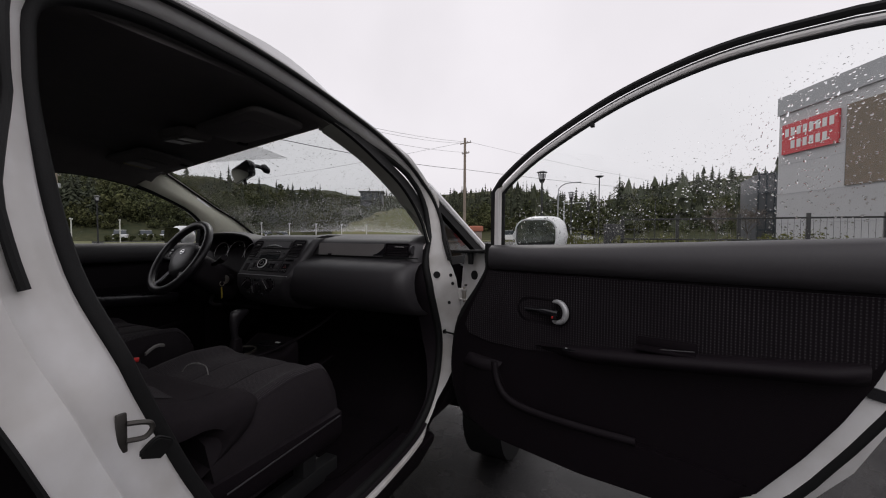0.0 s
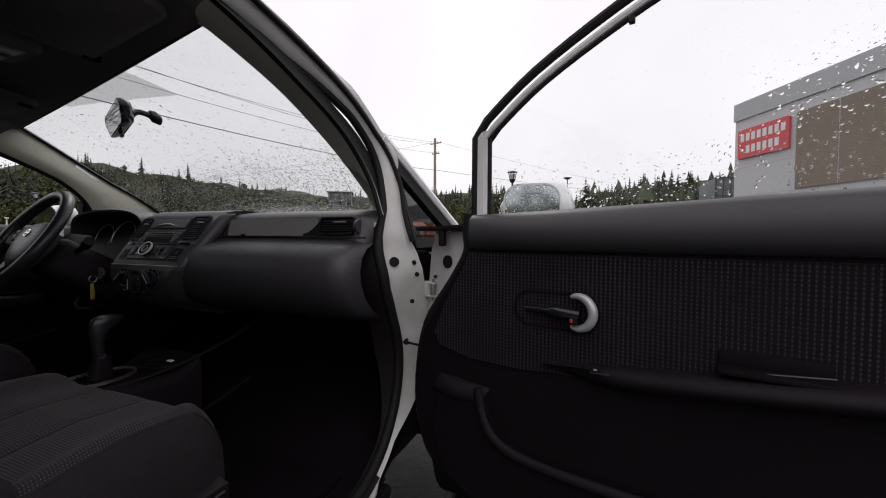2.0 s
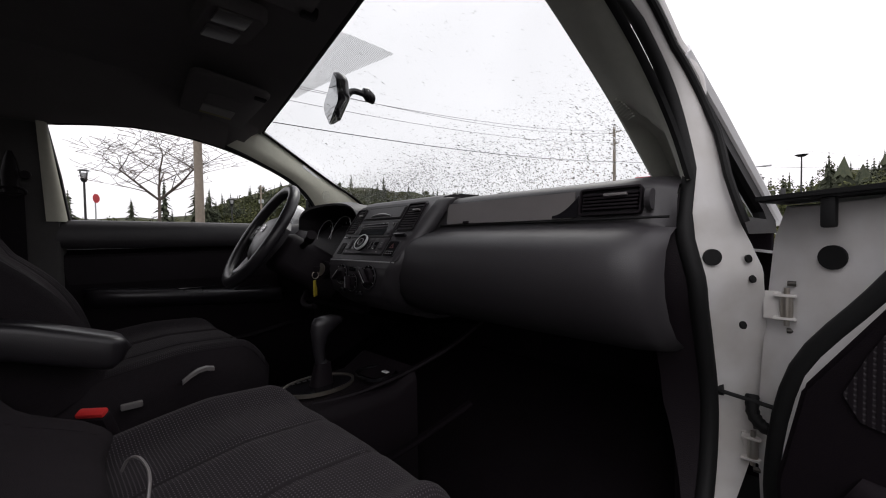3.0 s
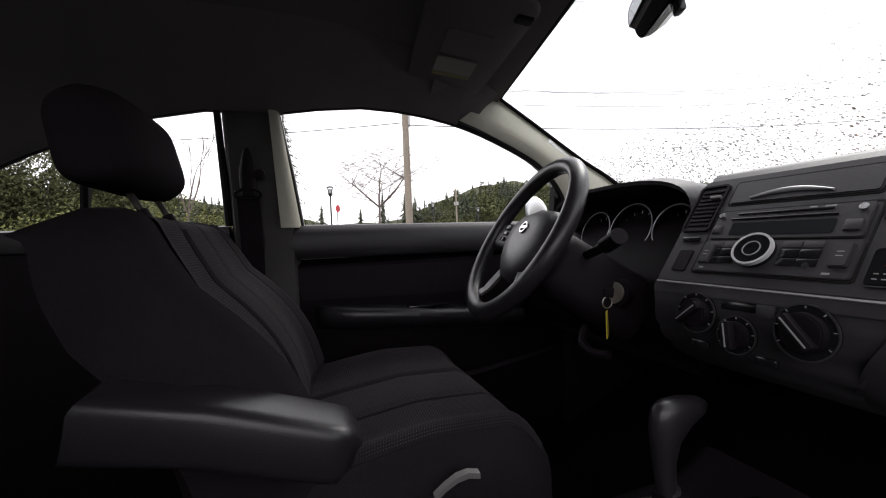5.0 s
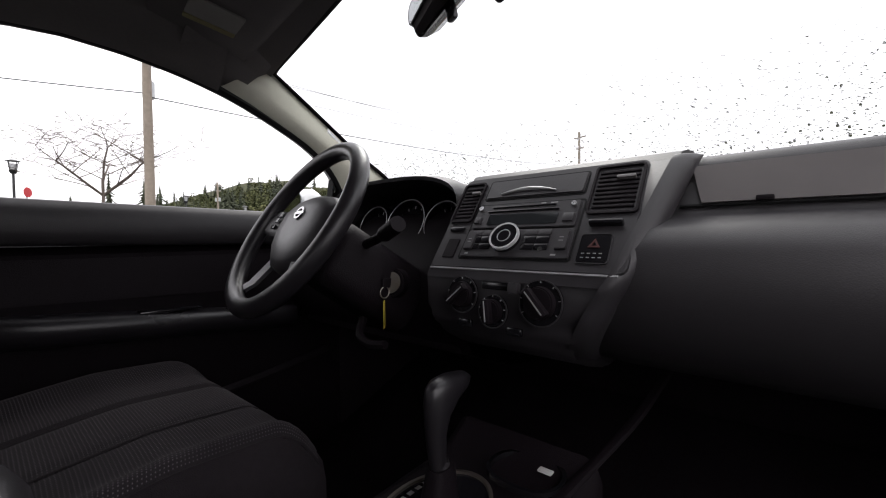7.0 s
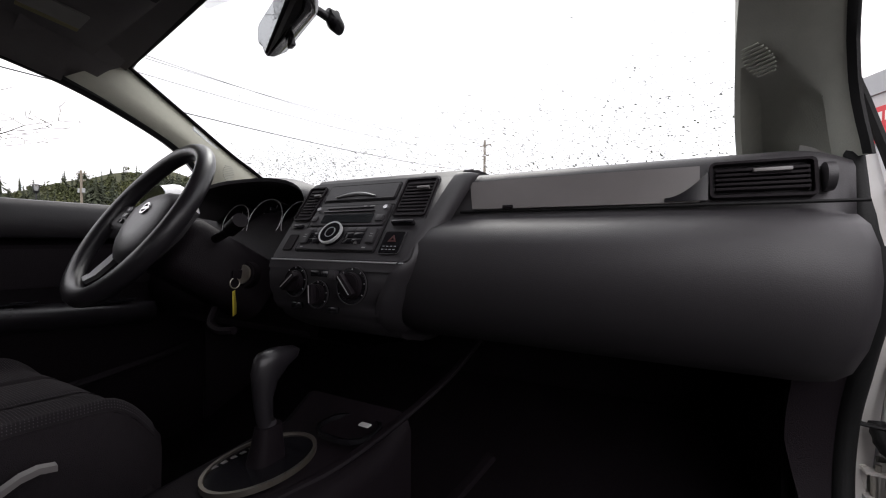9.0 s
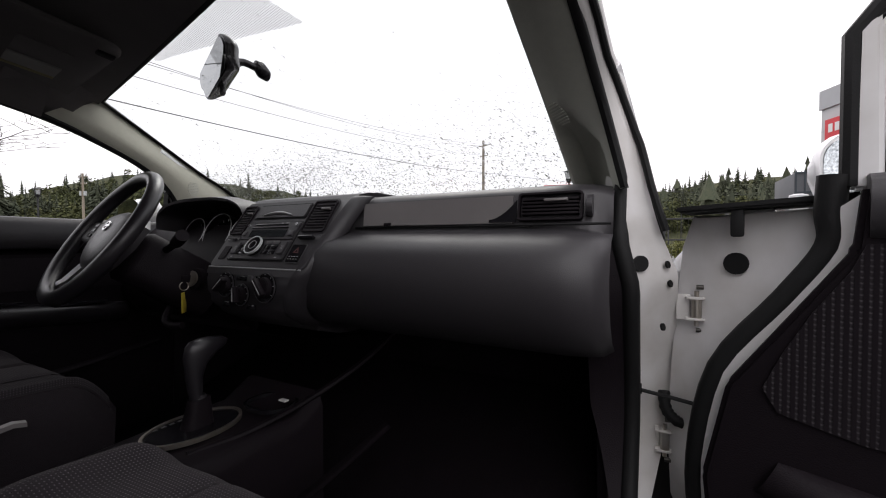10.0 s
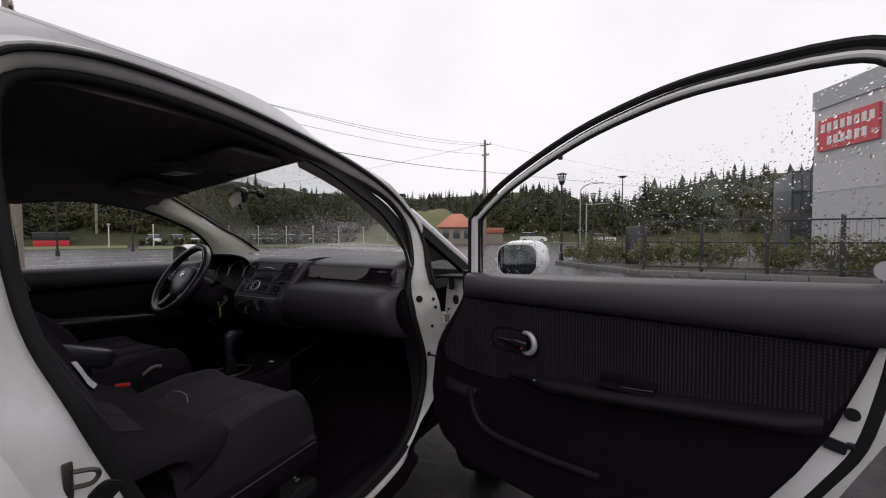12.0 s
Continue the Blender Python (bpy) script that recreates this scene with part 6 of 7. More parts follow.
outL = [(0.902, 1.08)] + [(0.886, 1.20)] + arcL
pane_bm = bmesh.new()
pane_bm.faces.new([pane_bm.verts.new((lean_l(z), y, z)) for y, z in [(0.904, 1.06)] + arcL + [(1.69, 1.06)]])
pane = part("pane", pane_bm, M_GLASS, ddoor, "raised driver window glass", smooth=0)
pane.visible_shadow = False
fr = [(lean_l(z, -0.006), y, z) for y, z in outL]
part("window_seal", tube_bm(fr, 0.010, 8), M_RUBBER, ddoor, "black window seal")
part("outer_rail", tube_bm([(x - 0.018, y, z + 0.006) for x, y, z in fr], 0.010, 8), M_JAMB, ddoor, "white painted window rail")
# outer skin of the driver's side and header trim above the window
part("outer_skin", sheet_bm(lambda a, b: (-(0.79 + 0.03 * math.sin(b * 3.1)), 0.84 + 0.93 * a, 0.30 + 0.75 * b), 6, 8, 0.006), M_WHITE, ddoor, "white outer door skin")
dm = part("exterior_mirror", loft_bm([[(-0.80 - 0.17 * t, 1.60 + 0.05 * (1 + math.cos(q)) * (1 - 0.4 * abs(2 * t - 1) ** 3), 1.110 + 0.062 * math.sqrt(max(0.05, 1 - (2 * t - 1) ** 4)) * math.sin(q)) for q in (2 * math.pi * j / 14 for j in range(14))] for t in (0, 0.1, 0.3, 0.5, 0.7, 0.9, 1.0)]), M_WHITE, ddoor, "white exterior mirror housing", 70)
part("mirror_glass", plate_bm(rrect(0.14, 0.10, 0.03), 0, 0.003, axes((-0.885, 1.597, 1.11), (1, 0, 0), (0, 0, 1), (0, -1, 0))), M_WETMIRROR, dm)
# roof side trim over the driver window, joining the ceiling
rail = []
for i, (y, z) in enumerate([(-1.0, 1.06), (-0.3, 1.07), (0.10, 1.10), (0.25, 1.17), (0.40, 1.245), (0.58, 1.318), (0.72, 1.345)] + arcL[:17:3]):
    xi = lean_l(z, -0.02)
    zc = liner_z(0.49, y)
    rail.append([(xi - 0.022, y, z - 0.008), (xi, y, z - 0.006), (xi + 0.020, y, z + 0.016), (xi + 0.055, y, min(z + 0.06, zc - 0.004)), (-0.49, y, zc - 0.003), (-0.49, y, zc + 0.02), (xi - 0.03, y, z + 0.05)])
part("roof_side_trim", loft_bm(rail), M_HEAD, car, "grey roof side trim", 60)
# the same on the passenger's side, just inside the opening
rail = []
for (y, z) in [(-1.0, 1.40), (-0.3, 1.43), (0.2, 1.45), (0.54, 1.47), (0.70, 1.500), (0.86, 1.498), (1.05, 1.470), (1.20, 1.438), (1.27, 1.418)]:
    xi = side_x(z) - 0.012
    zc = liner_z(0.47, y)
    rail.append([(xi, y, z - 0.002), (xi - 0.035, y, min(z - 0.004, zc + 0.01)), (0.47, y, zc - 0.003), (0.47, y, zc + 0.02), (xi + 0.04, y, z + 0.035), (xi + 0.01, y, z + 0.008)])
part("roof_side_trim", loft_bm(rail), M_HEAD, car, "grey roof side trim", 60)
# corner pieces between headliner, pillar trim and side trim
for sgn in (-1, 1):
    base = [ws_point(sgn * 0.90, 0.02, 0.004), ws_point(sgn * 1.0, 0.02, 0.004), ws_point(sgn * 1.0, 0.05 if sgn < 0 else 0.10, 0.004)]
    y1, z1 = (ARC[18] if sgn < 0 else (1.28, 1.415))
    y0, z0 = (ARC[12] if sgn < 0 else (1.12, 1.452))
    xo = 0.655 if sgn < 0 else 0.578
    yl = 1.22 if sgn < 0 else 1.08
    ringa = [base[0], base[1], base[2], Vector((sgn * xo, y1, z1)), Vector((sgn * xo, y0, z0)), Vector((sgn * 0.48, yl, liner_z(0.48, yl) - 0.004))]
    part("corner_trim", loft_bm([[v + Vector((0, -0.003, -0.003)) for v in ringa], [v + Vector((0, 0.01, 0.022)) for v in ringa]]), M_HEAD, car, "grey trim at the corner of the roof", 50)
# middle pillars
for sgn in (-1, 1):
    pr = []
    for z in (0.42, 0.70, 0.95, 1.08, 1.20, 1.26, 1.31, 1.345) + ((1.42, 1.47) if sgn > 0 else ()):
        x = lean_l(z) if z > 1.08 else -0.715
        wtop = 0.0
        y0, y1 = (0.75, 0.865) if sgn < 0 else (0.40, 0.545 + 0.10 * max(0.0, (0.95 - z)))
        x = -x - 0.075 if sgn > 0 else x
        y1 += 0.034 * min(1.0, max(0.0, (1.345 - z) / 0.265)) if sgn < 0 else 0.0
        ii = -sgn * (1.0 if sgn > 0 else 1.0 - 0.75 * max(0.0, (z - 1.20) / 0.15) ** 2)
        pr.append([(x, y0, z), (x + ii * 0.035, y0 + 0.012, z), (x + ii * 0.046, (y0 + y1) / 2, z), (x + ii * 0.035, y1 - 0.014, z), (x, y1, z), (x - ii * 0.03, y1, z), (x - ii * 0.03, y0, z)])
    part("middle_pillar_trim", loft_bm(pr), M_PILLARSHADE if sgn < 0 else M_PLASTIC, car, "trim of the middle pillar, toned dark", 50)
part("lit_pillar_edge", loft_bm([[(lean_l(z) + dx, 0.866 + 0.036 * (1.345 - z) / 0.265 + dy, z) for dx, dy in ((0.049 - 0.016 * (z - 1.08) / 0.26, -0.042 + 0.024 * (z - 1.08) / 0.26), (0.046 - 0.014 * (z - 1.08) / 0.26, -0.020 + 0.008 * (z - 1.08) / 0.26), (0.030, -0.004), (0.018, 0.003), (0.0, 0.003), (0.0, -0.018))] for z in (1.08, 1.12, 1.16, 1.20, 1.24, 1.28, 1.31, 1.34)]), M_PILLAR, car, "lit front edge of the middle pillar, coloured pale beige", 60)
belt = thing("seat_belt", "grey seat belt hanging from the pillar anchor", "seat belt")
part("anchor", join_bm(loft_bm([[(-0.628 + 0.012 * k * math.sin(q) + 0.004, 0.80 + 0.016 * k * math.cos(q), z) for q in (2 * math.pi * j / 12 for j in range(12))] for z, k in ((1.150, 0.8), (1.165, 1.0), (1.20, 1.1), (1.235, 0.7), (1.255, 0.3))]), cyl_bm(0.012, 0.010, 0.012, 16, m=pose(-0.618, 0.826, 1.196, 0, 90, 0), bevel=0.002)), M_PLASTIC, belt)
part("guide_loop", tube_bm([(-0.616, 0.80 + 0.026 * math.cos(q), 1.152 + 0.012 * math.sin(q)) for q in (2 * math.pi * j / 20 for j in range(20))], 0.0035, 8, True), M_PLASTIC, belt, "belt guide loop")
part("webbing", loft_bm([[(x - 0.001, y - 0.023, z), (x + 0.001, y - 0.023, z), (x + 0.001, y + 0.023, z), (x - 0.001, y + 0.023, z)] for x, y, z in ((-0.618, 0.80, 1.15), (-0.640, 0.80, 1.06), (-0.655, 0.80, 0.95), (-0.66, 0.79, 0.60))]), M_PLASTIC, belt, "dark webbing")
# rear left door with its window
rdoor = thing("rear_door", "closed rear door with dark trim and raised window", "car door")
part("trim_panel", box_bm((0.06, 1.0, 0.66), (-0.735, 0.25, 0.735), 0.02), M_PLASTIC, rdoor)
part("window_sill", box_bm((0.07, 1.0, 0.05), (-0.725, 0.25, 1.065), 0.015), M_DASH, rdoor)
rb = bmesh.new()
rb.faces.new([rb.verts.new((lean_l(z), y, z)) for y, z in ((0.75, 1.07), (0.745, 1.345), (0.58, 1.318), (0.40, 1.245), (0.25, 1.17), (0.10, 1.085))])
pane = part("pane", rb, M_GLASS, rdoor, "rear side window glass", smooth=0)
pane.visible_shadow = False
part("window_seal", tube_bm([(lean_l(z, -0.006), y, z) for y, z in ((0.745, 1.09), (0.742, 1.345), (0.58, 1.318), (0.40, 1.245), (0.25, 1.17), (0.10, 1.085))], 0.009, 8), M_RUBBER, rdoor)
part("divider_bar", tube_bm([(lean_l(1.08, -0.01), 0.47, 1.08), (lean_l(1.28, -0.01), 0.50, 1.285)], 0.010, 8), M_RUBBER, rdoor)
rseat = thing("rear_bench", "charcoal cloth rear bench seat", "car seat")
part("bench_back", box_bm((1.24, 0.16, 0.62), (0, -0.42, 0.86), 0.05, pose(0, 0, 0)), M_CLOTH, rseat)
part("bench_cushion", box_bm((1.24, 0.50, 0.18), (0, -0.12, 0.62), 0.05), M_CLOTH, rseat)
part("bench_base", box_bm((1.20, 0.42, 0.14), (0, -0.12, 0.47), 0.01), M_CARPET, rseat)

part("under_dash", box_bm((1.32, 0.34, 0.16), (-0.02, 1.82, 0.92), 0.02), M_CARPET, dash, "dark underside of the dash")
part("left_kick_panel", box_bm((0.02, 0.40, 0.50), (-0.69, 1.83, 0.66), 0.01), M_PLASTIC, car, "black side kick panel")

# ================= mirror, visors, lamp =================
mirror = thing("rear_view_mirror", "black framed interior rear view mirror on a short arm", "mirror")
nx = Vector((0.93, -0.36, 0.09)).normalized()
nzv = Vector((-0.36, -0.93, -0.20))
nzv = (nzv - nx * nzv.dot(nx)).normalized()
MI = axes((-0.078, 1.398, 1.375), nx, nzv.cross(nx), nzv)
mo = [(x * (1 - 0.12 * (y < 0)), y) for x, y in rrect(0.225, 0.064, 0.026, 6)]
part("housing", loft_bm([[MI @ Vector((x * k, y * k, z)) for x, y in mo] for k, z in ((0.55, -0.032), (0.85, -0.024), (1.0, -0.006), (1.0, 0.004))]), M_GLOSS, mirror, "black mirror housing", 60)
part("mirror_glass", plate_bm([(x * 0.94, y * 0.90) for x, y in mo], 0.002, 0.006, MI), M_MIRROR, mirror, "reflecting glass")
part("dip_tab", box_bm((0.018, 0.020, 0.010), (0.0, -0.040, -0.004), 0.003, MI), M_GLOSS, mirror)
part("arm", tube_bm(smooth_path([MI @ Vector((0, 0, -0.03)), (-0.058, 1.443, 1.406), (-0.048, 1.474, 1.403)], 5), 0.008, 10), M_GLOSS, mirror)
part("mount_foot", loft_bm([[(-0.043 + 0.016 * k * math.cos(q), 1.468 + 0.03 * t, 1.406 - 0.012 * t + 0.018 * k * math.sin(q)) for q in (2 * math.pi * j / 12 for j in range(12))] for t, k in ((0, 0.6), (0.4, 1.0), (1.0, 0.75))]), M_GLOSS, mirror, "windscreen mount", 60)
for cx, sg in ((-0.37, -1), (0.34, 1)):
    visor = thing("sun_visor", "grey sun visor folded flat against the headliner", "sun visor", "sun visors")
    VM = pose(-0.425, 1.232, 1.418, -9, 0, -7) if sg < 0 else pose(cx - 0.03, 1.120, 1.447, -6, 0, -10)
    part("visor_board", loft_bm([[VM @ Vector((x * k, y * k, z)) for x, y in rrect(*((0.41, 0.185) if sg < 0 else (0.36, 0.155)), 0.03, 5)] for k, z in ((0.97, -0.008), (1.0, -0.003), (1.0, 0.004), (0.97, 0.008))]), M_HEAD, visor, "padded visor board", 50)
    part("vanity_cover", plate_bm(rrect(0.09, 0.085, 0.008), -0.0110, -0.0085, VM @ pose(0.05, 0.0, 0)), M_HEAD, visor, "flat vanity cover")
    if sg < 0:
        lb = part("warning_label", plate_bm(rrect(0.065, 0.085, 0.003), -0.0120, -0.0085, VM @ pose(-0.045, 0, 0)), M_BPILLARPALE, visor, "pale printed warning label")
        part("label_band", plate_bm(rrect(0.014, 0.085, 0.002), -0.0125, -0.0085, VM @ pose(-0.087, 0, 0)), M_LABEL, lb, "faded yellow band")
    part("visor_clip", box_bm((0.022, 0.030, 0.018), (-sg * 0.165, 0.072, -0.004), 0.004, VM), M_PLASTIC, visor)
lamp = thing("map_lamp", "unlit overhead map lamp panel by the mirror", "lamp")
part("lamp_base", loft_bm([[Vector((x * k + 0.0, 1.13 + y * k, z)) for x, y in rrect(0.14, 0.11, 0.02)] for k, z in ((1.0, 1.468), (1.0, 1.448), (0.92, 1.440))]), M_HEAD, lamp)
for sx in (-0.035, 0.035):
    part("lens", box_bm((0.05, 0.06, 0.006), (sx, 1.125, 1.438), 0.002), M_LID, lamp)
sticker = tagged(part("red_sticker", sheet_bm(lambda a, b: ws_point(0.745 + 0.095 * a, 0.895 + 0.03 * b, 0.004), 3, 2, 0.001), M_REDFILM, None), "plain red sticker low on the windscreen", "sticker")


# ================= outside =================
def polar(az, d, z=0.0):
    """A place outside, by its bearing to the left of the car's nose and its distance."""
    return Vector((1.2 - d * math.sin(radians(az)), 0.4 + d * math.cos(radians(az)), z))


ground = tagged(part("ground", box_bm((6000, 6000, 0.2), (0, 0, -0.1), 0), M_ASPHALT, None), "wet dark asphalt car park", "ground", kind="structure")


def slab(name, poly, z, material, label, kind="structure", cat="ground", up=0.1):
    return tagged(part(name, plate_bm(poly, z - up, z), material, None, smooth=0), label, cat, kind=kind)


ring_pts = lambda a0, a1, d0, d1, n=10: [tuple(polar(a0 + (a1 - a0) * i / n, d0)[:2]) for i in range(n + 1)] + [tuple(polar(a1 + (a0 - a1) * i / n, d1)[:2]) for i in range(n + 1)]
slab("grass_verge", ring_pts(66, 34, 46, 60), 0.06, M_GRASS, "wet green grass verge beside the road", up=0.06)
slab("grass_bank", ring_pts(125, 67, 52, 70), 0.05, M_GRASS, "strip of wet winter grass", up=0.06)
slab("far_grass", ring_pts(34, -12, 62, 95), 0.05, M_GRASS, "pale grass beyond the junction", up=0.06)
slab("planting_bed", [(-2.4, 17.5), (0.9, 14.0), (14, 13.6), (14, 20), (2, 22), (-1.6, 21)], 0.10, M_SOIL, "raised planting bed with dark wet soil", up=0.1)
kerb = thing("kerb", "pale concrete kerb round the planting bed", "kerb", kind="structure")
kp = [(-2.4, 17.5), (0.9, 14.0), (14, 13.6)]
for (xa, ya), (xb, yb) in zip(kp, kp[1:]):
    L = math.hypot(xb - xa, yb - ya)
    n = int(L / 1.2)
    for i in range(n):
        t = (i + 0.5) / n
        part("kerb_stone", box_bm((L / n - 0.012, 0.15, 0.26), (0, 0, 0), 0.02, pose(xa + (xb - xa) * t, ya + (yb - ya) * t, 0.02, 0, 0, math.degrees(math.atan2(yb - ya, xb - xa)))), M_CONC, kerb)
for row in range(4):
    for k in range(7):
        d, a = (23.5, 27.0, 31.5, 37.0)[row], 94 - 6.4 * k - 1.7 * row
        p, q = polar(a, d), polar(a - 4.6, d * 1.015)
        w = Vector((q.y - p.y, p.x - q.x, 0)).normalized() * 0.055
        tagged(part("parking_line", plate_bm([tuple((v)[:2]) for v in (p - w, p + w, q + w, q - w)], 0.0, 0.004), M_BOLLARD, None, smooth=0), "worn white parking bay line on asphalt", "road marking", "parking lines", "structure")


# ---- trees ----
def conifer(rng, h, tiers, per, out, base=(0, 0, 0), slim=1.0, wide=0.32):
    """Drooping tiers of ragged boughs round a stem: adds to lists of points and faces."""
    vs, fs = out
    bx, by, bz = base
    r0 = h * (0.14 + 0.07 * rng.random()) * slim
    n = len(vs)
    vs.append((bx, by, bz + h))
    vs += [(bx + 0.30 * r0 * math.cos(1.2566 * k), by + 0.30 * r0 * math.sin(1.2566 * k), bz + 0.05 * h) for k in range(5)]
    fs += [(n, n + 1 + k, n + 1 + (k + 1) % 5) for k in range(5)]
    for t in range(tiers):
        s = t / (tiers - 1)
        z = h * (0.10 + 0.88 * s)
        r = r0 * (1 - s) ** 0.8 * (0.75 + 0.45 * rng.random()) + 0.02 * h * (1 - s) + 0.01 * h
        for k in range(per):
            if rng.random() < 0.14:
                continue
            a = 2 * math.pi * (k + rng.random()) / per
            ra = r * (0.35 + 0.85 * rng.random())
            c, sn = math.cos(a), math.sin(a)
            w = wide * ra + 0.01 * h * (wide > 0.2)
            n = len(vs)
            dz = 0.35 * ra * (0.6 + 0.8 * rng.random())
            mid = 0.55
            vs += [(bx, by, bz + z + 0.03 * h), (bx + c * ra * mid - sn * w, by + sn * ra * mid + c * w, bz + z - dz * 0.45), (bx + c * ra, by + sn * ra, bz + z - dz), (bx + c * ra * mid + sn * w, by + sn * ra * mid - c * w, bz + z - dz * 0.45), (bx + c * ra * 0.6, by + sn * ra * 0.6, bz + z - dz * 0.2)]
            fs += [(n, n + 1, n + 4), (n + 1, n + 2, n + 4), (n + 2, n + 3, n + 4), (n + 3, n, n + 4)]


def hill_top(az):
    """Elevation of the tree line round the horizon, in degrees."""
    pts = [(-40, 7.0), (-12, 8.2), (-6, 8.0), (1.5, 7.0), (5.5, 2.6), (8, 5.2), (12, 7.4), (18, 7.6), (26, 7.0), (34, 6.6), (45, 7.2), (52, 8.0), (58, 8.6), (62, 9.4), (66, 8.8), (70, 7.6), (74, 6.0), (77, 3.8), (88, 3.4), (98, 6.2), (104, 7.5), (130, 8.5)]
    for (a, ea), (b, eb) in zip(pts, pts[1:]):
        if a <= az <= b:
            return ea + (eb - ea) * (az - a) / (b - a)
    return 6.0


def spruce(rng, h, out, base):
    """A far conifer: ragged skirts of boughs stacked to a point."""
    vs, fs = out
    bx, by, bz = base
    r0 = h * (0.10 + 0.12 * rng.random())
    tiers = 7
    for t in range(tiers):
        z0 = bz + h * (0.06 + 0.80 * t / tiers) + 0.03 * h * rng.random()
        z1 = bz + h * min(1.0, 0.06 + 0.80 * t / tiers + 0.30)
        r = r0 * (1 - 0.72 * t / tiers) * (0.6 + 0.8 * rng.random())
        n, m = len(vs), 10
        vs.append((bx + 0.1 * r * rng.gauss(0, 1), by + 0.1 * r * rng.gauss(0, 1), z1))
        a0 = rng.random() * 6.28
        for k in range(m):
            q = a0 + 2 * math.pi * k / m
            rr = r * ((0.55 if k % 2 else 1.0) + 0.35 * rng.random())
            vs.append((bx + rr * math.cos(q), by + rr * math.sin(q), z0 - 0.02 * h * (rng.random() - (1.5 if k % 2 else 0))))
        fs += [(n, n + 1 + k, n + 1 + (k + 1) % m) for k in range(m)]


def crown(rng, h, out, base, n_leaves=230, leaf=0.75):
    """A far round-headed tree: uneven lobes of leaf clumps."""
    vs, fs = out
    w = h * (0.30 + 0.16 * rng.random())
    lobes = [(Vector((rng.gauss(0, 0.45) * w, rng.gauss(0, 0.45) * w, h * (0.25 + 0.55 * rng.random()))), w * (0.40 + 0.30 * rng.random())) for _ in range(5)]
    for _ in range(n_leaves):
        c, r = rng.choice(lobes)
        n = Vector((rng.gauss(0, 1), rng.gauss(0, 1), rng.gauss(0.2, 0.9))).normalized()
        q = c + n * r * (0.6 + 0.4 * rng.random())
        e = (n + 0.8 * Vector((rng.gauss(0, 1), rng.gauss(0, 1), rng.gauss(0, 1)))).normalized().orthogonal().normalized()
        f = n.cross(e).normalized()
        s = (0.14 + 0.22 * rng.random()) * leaf
        m = len(vs)
        for g, hh in ((-1, 0.2), (-0.2, -0.9), (1, -0.2), (0.3, 1.0)):
            v = Vector(base) + q + e * g * s + f * hh * s
            vs.append((v.x, v.y, max(v.z, base[2] - 0.1)))
        fs.append((m, m + 1, m + 2, m + 3))


rng = random.Random(11)
out, soft = ([], []), ([], [])
for i in range(3000):
    az = -38 + 166 * (i + rng.random()) / 3000
    d = rng.choice((84, 96, 108, 122, 138)) * (0.95 + 0.1 * rng.random())
    k = (d - 80) / 65
    stand = 0.5 + 0.5 * noise.noise((az * 0.9, 4.0, 1.0))
    top = d * math.tan(radians(hill_top(az) * (0.47 + 0.38 * k + 0.10 * rng.random() + 0.20 * stand * rng.random() ** 2)))
    h = (5.0 + 6.5 * rng.random() ** 1.5) * (1.0 if az > 20 else 1.15)
    top *= 1.0 if az > 20 else 0.86 + 0.30 * stand
    p = polar(az, d)
    if 76 < az < 97 and rng.random() < 0.88:
        continue
    if noise.noise((az * 0.30, d * 0.03, 7.0)) + 0.5 * rng.gauss(0, 0.5) > (-0.25 if az > 36 else 0.10):
        crown(rng, 0.72 * h, soft, (p.x, p.y, max(0.0, 1.1 + 0.90 * top - 0.72 * h)))
    else:
        b = (p.x, p.y, max(-0.5, 1.1 + top - h))
        if i % 3 == 0 and az < 48:
            spruce(rng, h, out, b)
        else:
            conifer(rng, h * 1.05, *((26, 9) if d < 100 and az > 50 else (20, 6)), out, b, 1.0 + 0.7 * rng.random(), 0.20 if d < 100 else 0.32)
tagged(obj_from("far_woods", *out, M_NEEDLE, None, "", 0), "dark wooded hillside of tall conifers along the horizon", "woodland", kind="stuff")
brush = ([], [])
for i in range(330):
    az = -10 + 84 * (i + rng.random()) / 330
    if 3 < az < 9:
        continue
    near = i % 3 == 0 and 36 < az < 66
    d = 69.5 + 1.2 * rng.random() if near else 76 + 8 * rng.random()
    p = polar(az, d)
    crown(rng, 0.8 + 0.4 * rng.random() if near else 2.4 + 2.2 * rng.random(), brush, (p.x, p.y, 0.0 if near else 0.25 * (d - 72) * (0.4 if az < 12 else 1.0) - 0.3), 280, 0.5)
tagged(obj_from("brush", *brush, M_BROADLEAF, None, "", 0), "olive green brush along the foot of the hill", "brush", kind="stuff")
tagged(obj_from("broadleaf_woods", *soft, M_BROADLEAF, None, "", 0), "olive green broadleaf trees on the wooded hillside", "woodland", kind="stuff")
# the slope under the trees, all round the horizon
vs, fs = [], []
N, R = 240, 6
for i in range(N):
    az = -90 + 360 * i / N
    for j in range(R + 1):
        d = 70 + 90 * j / R
        z = (d * math.tan(radians(hill_top(az))) * 0.86) * (j / R) ** 0.55 if j else 0.0
        p = polar(az, d, -0.05 + max(0.0, z + (1.6 * noise.noise((az * 0.35, d * 0.12, 2.0)) if j else 0)))
        vs.append(tuple(p))
for i in range(N):
    for j in range(R):
        a, b = i * (R + 1) + j, ((i + 1) % N) * (R + 1) + j
        fs.append((a, b, b + 1, a + 1))
tagged(obj_from("hillside", vs, fs, M_WOOD, None, "", 60), "brushy dark green slope below the trees, added unseen behind the car", "hillside", kind="structure")


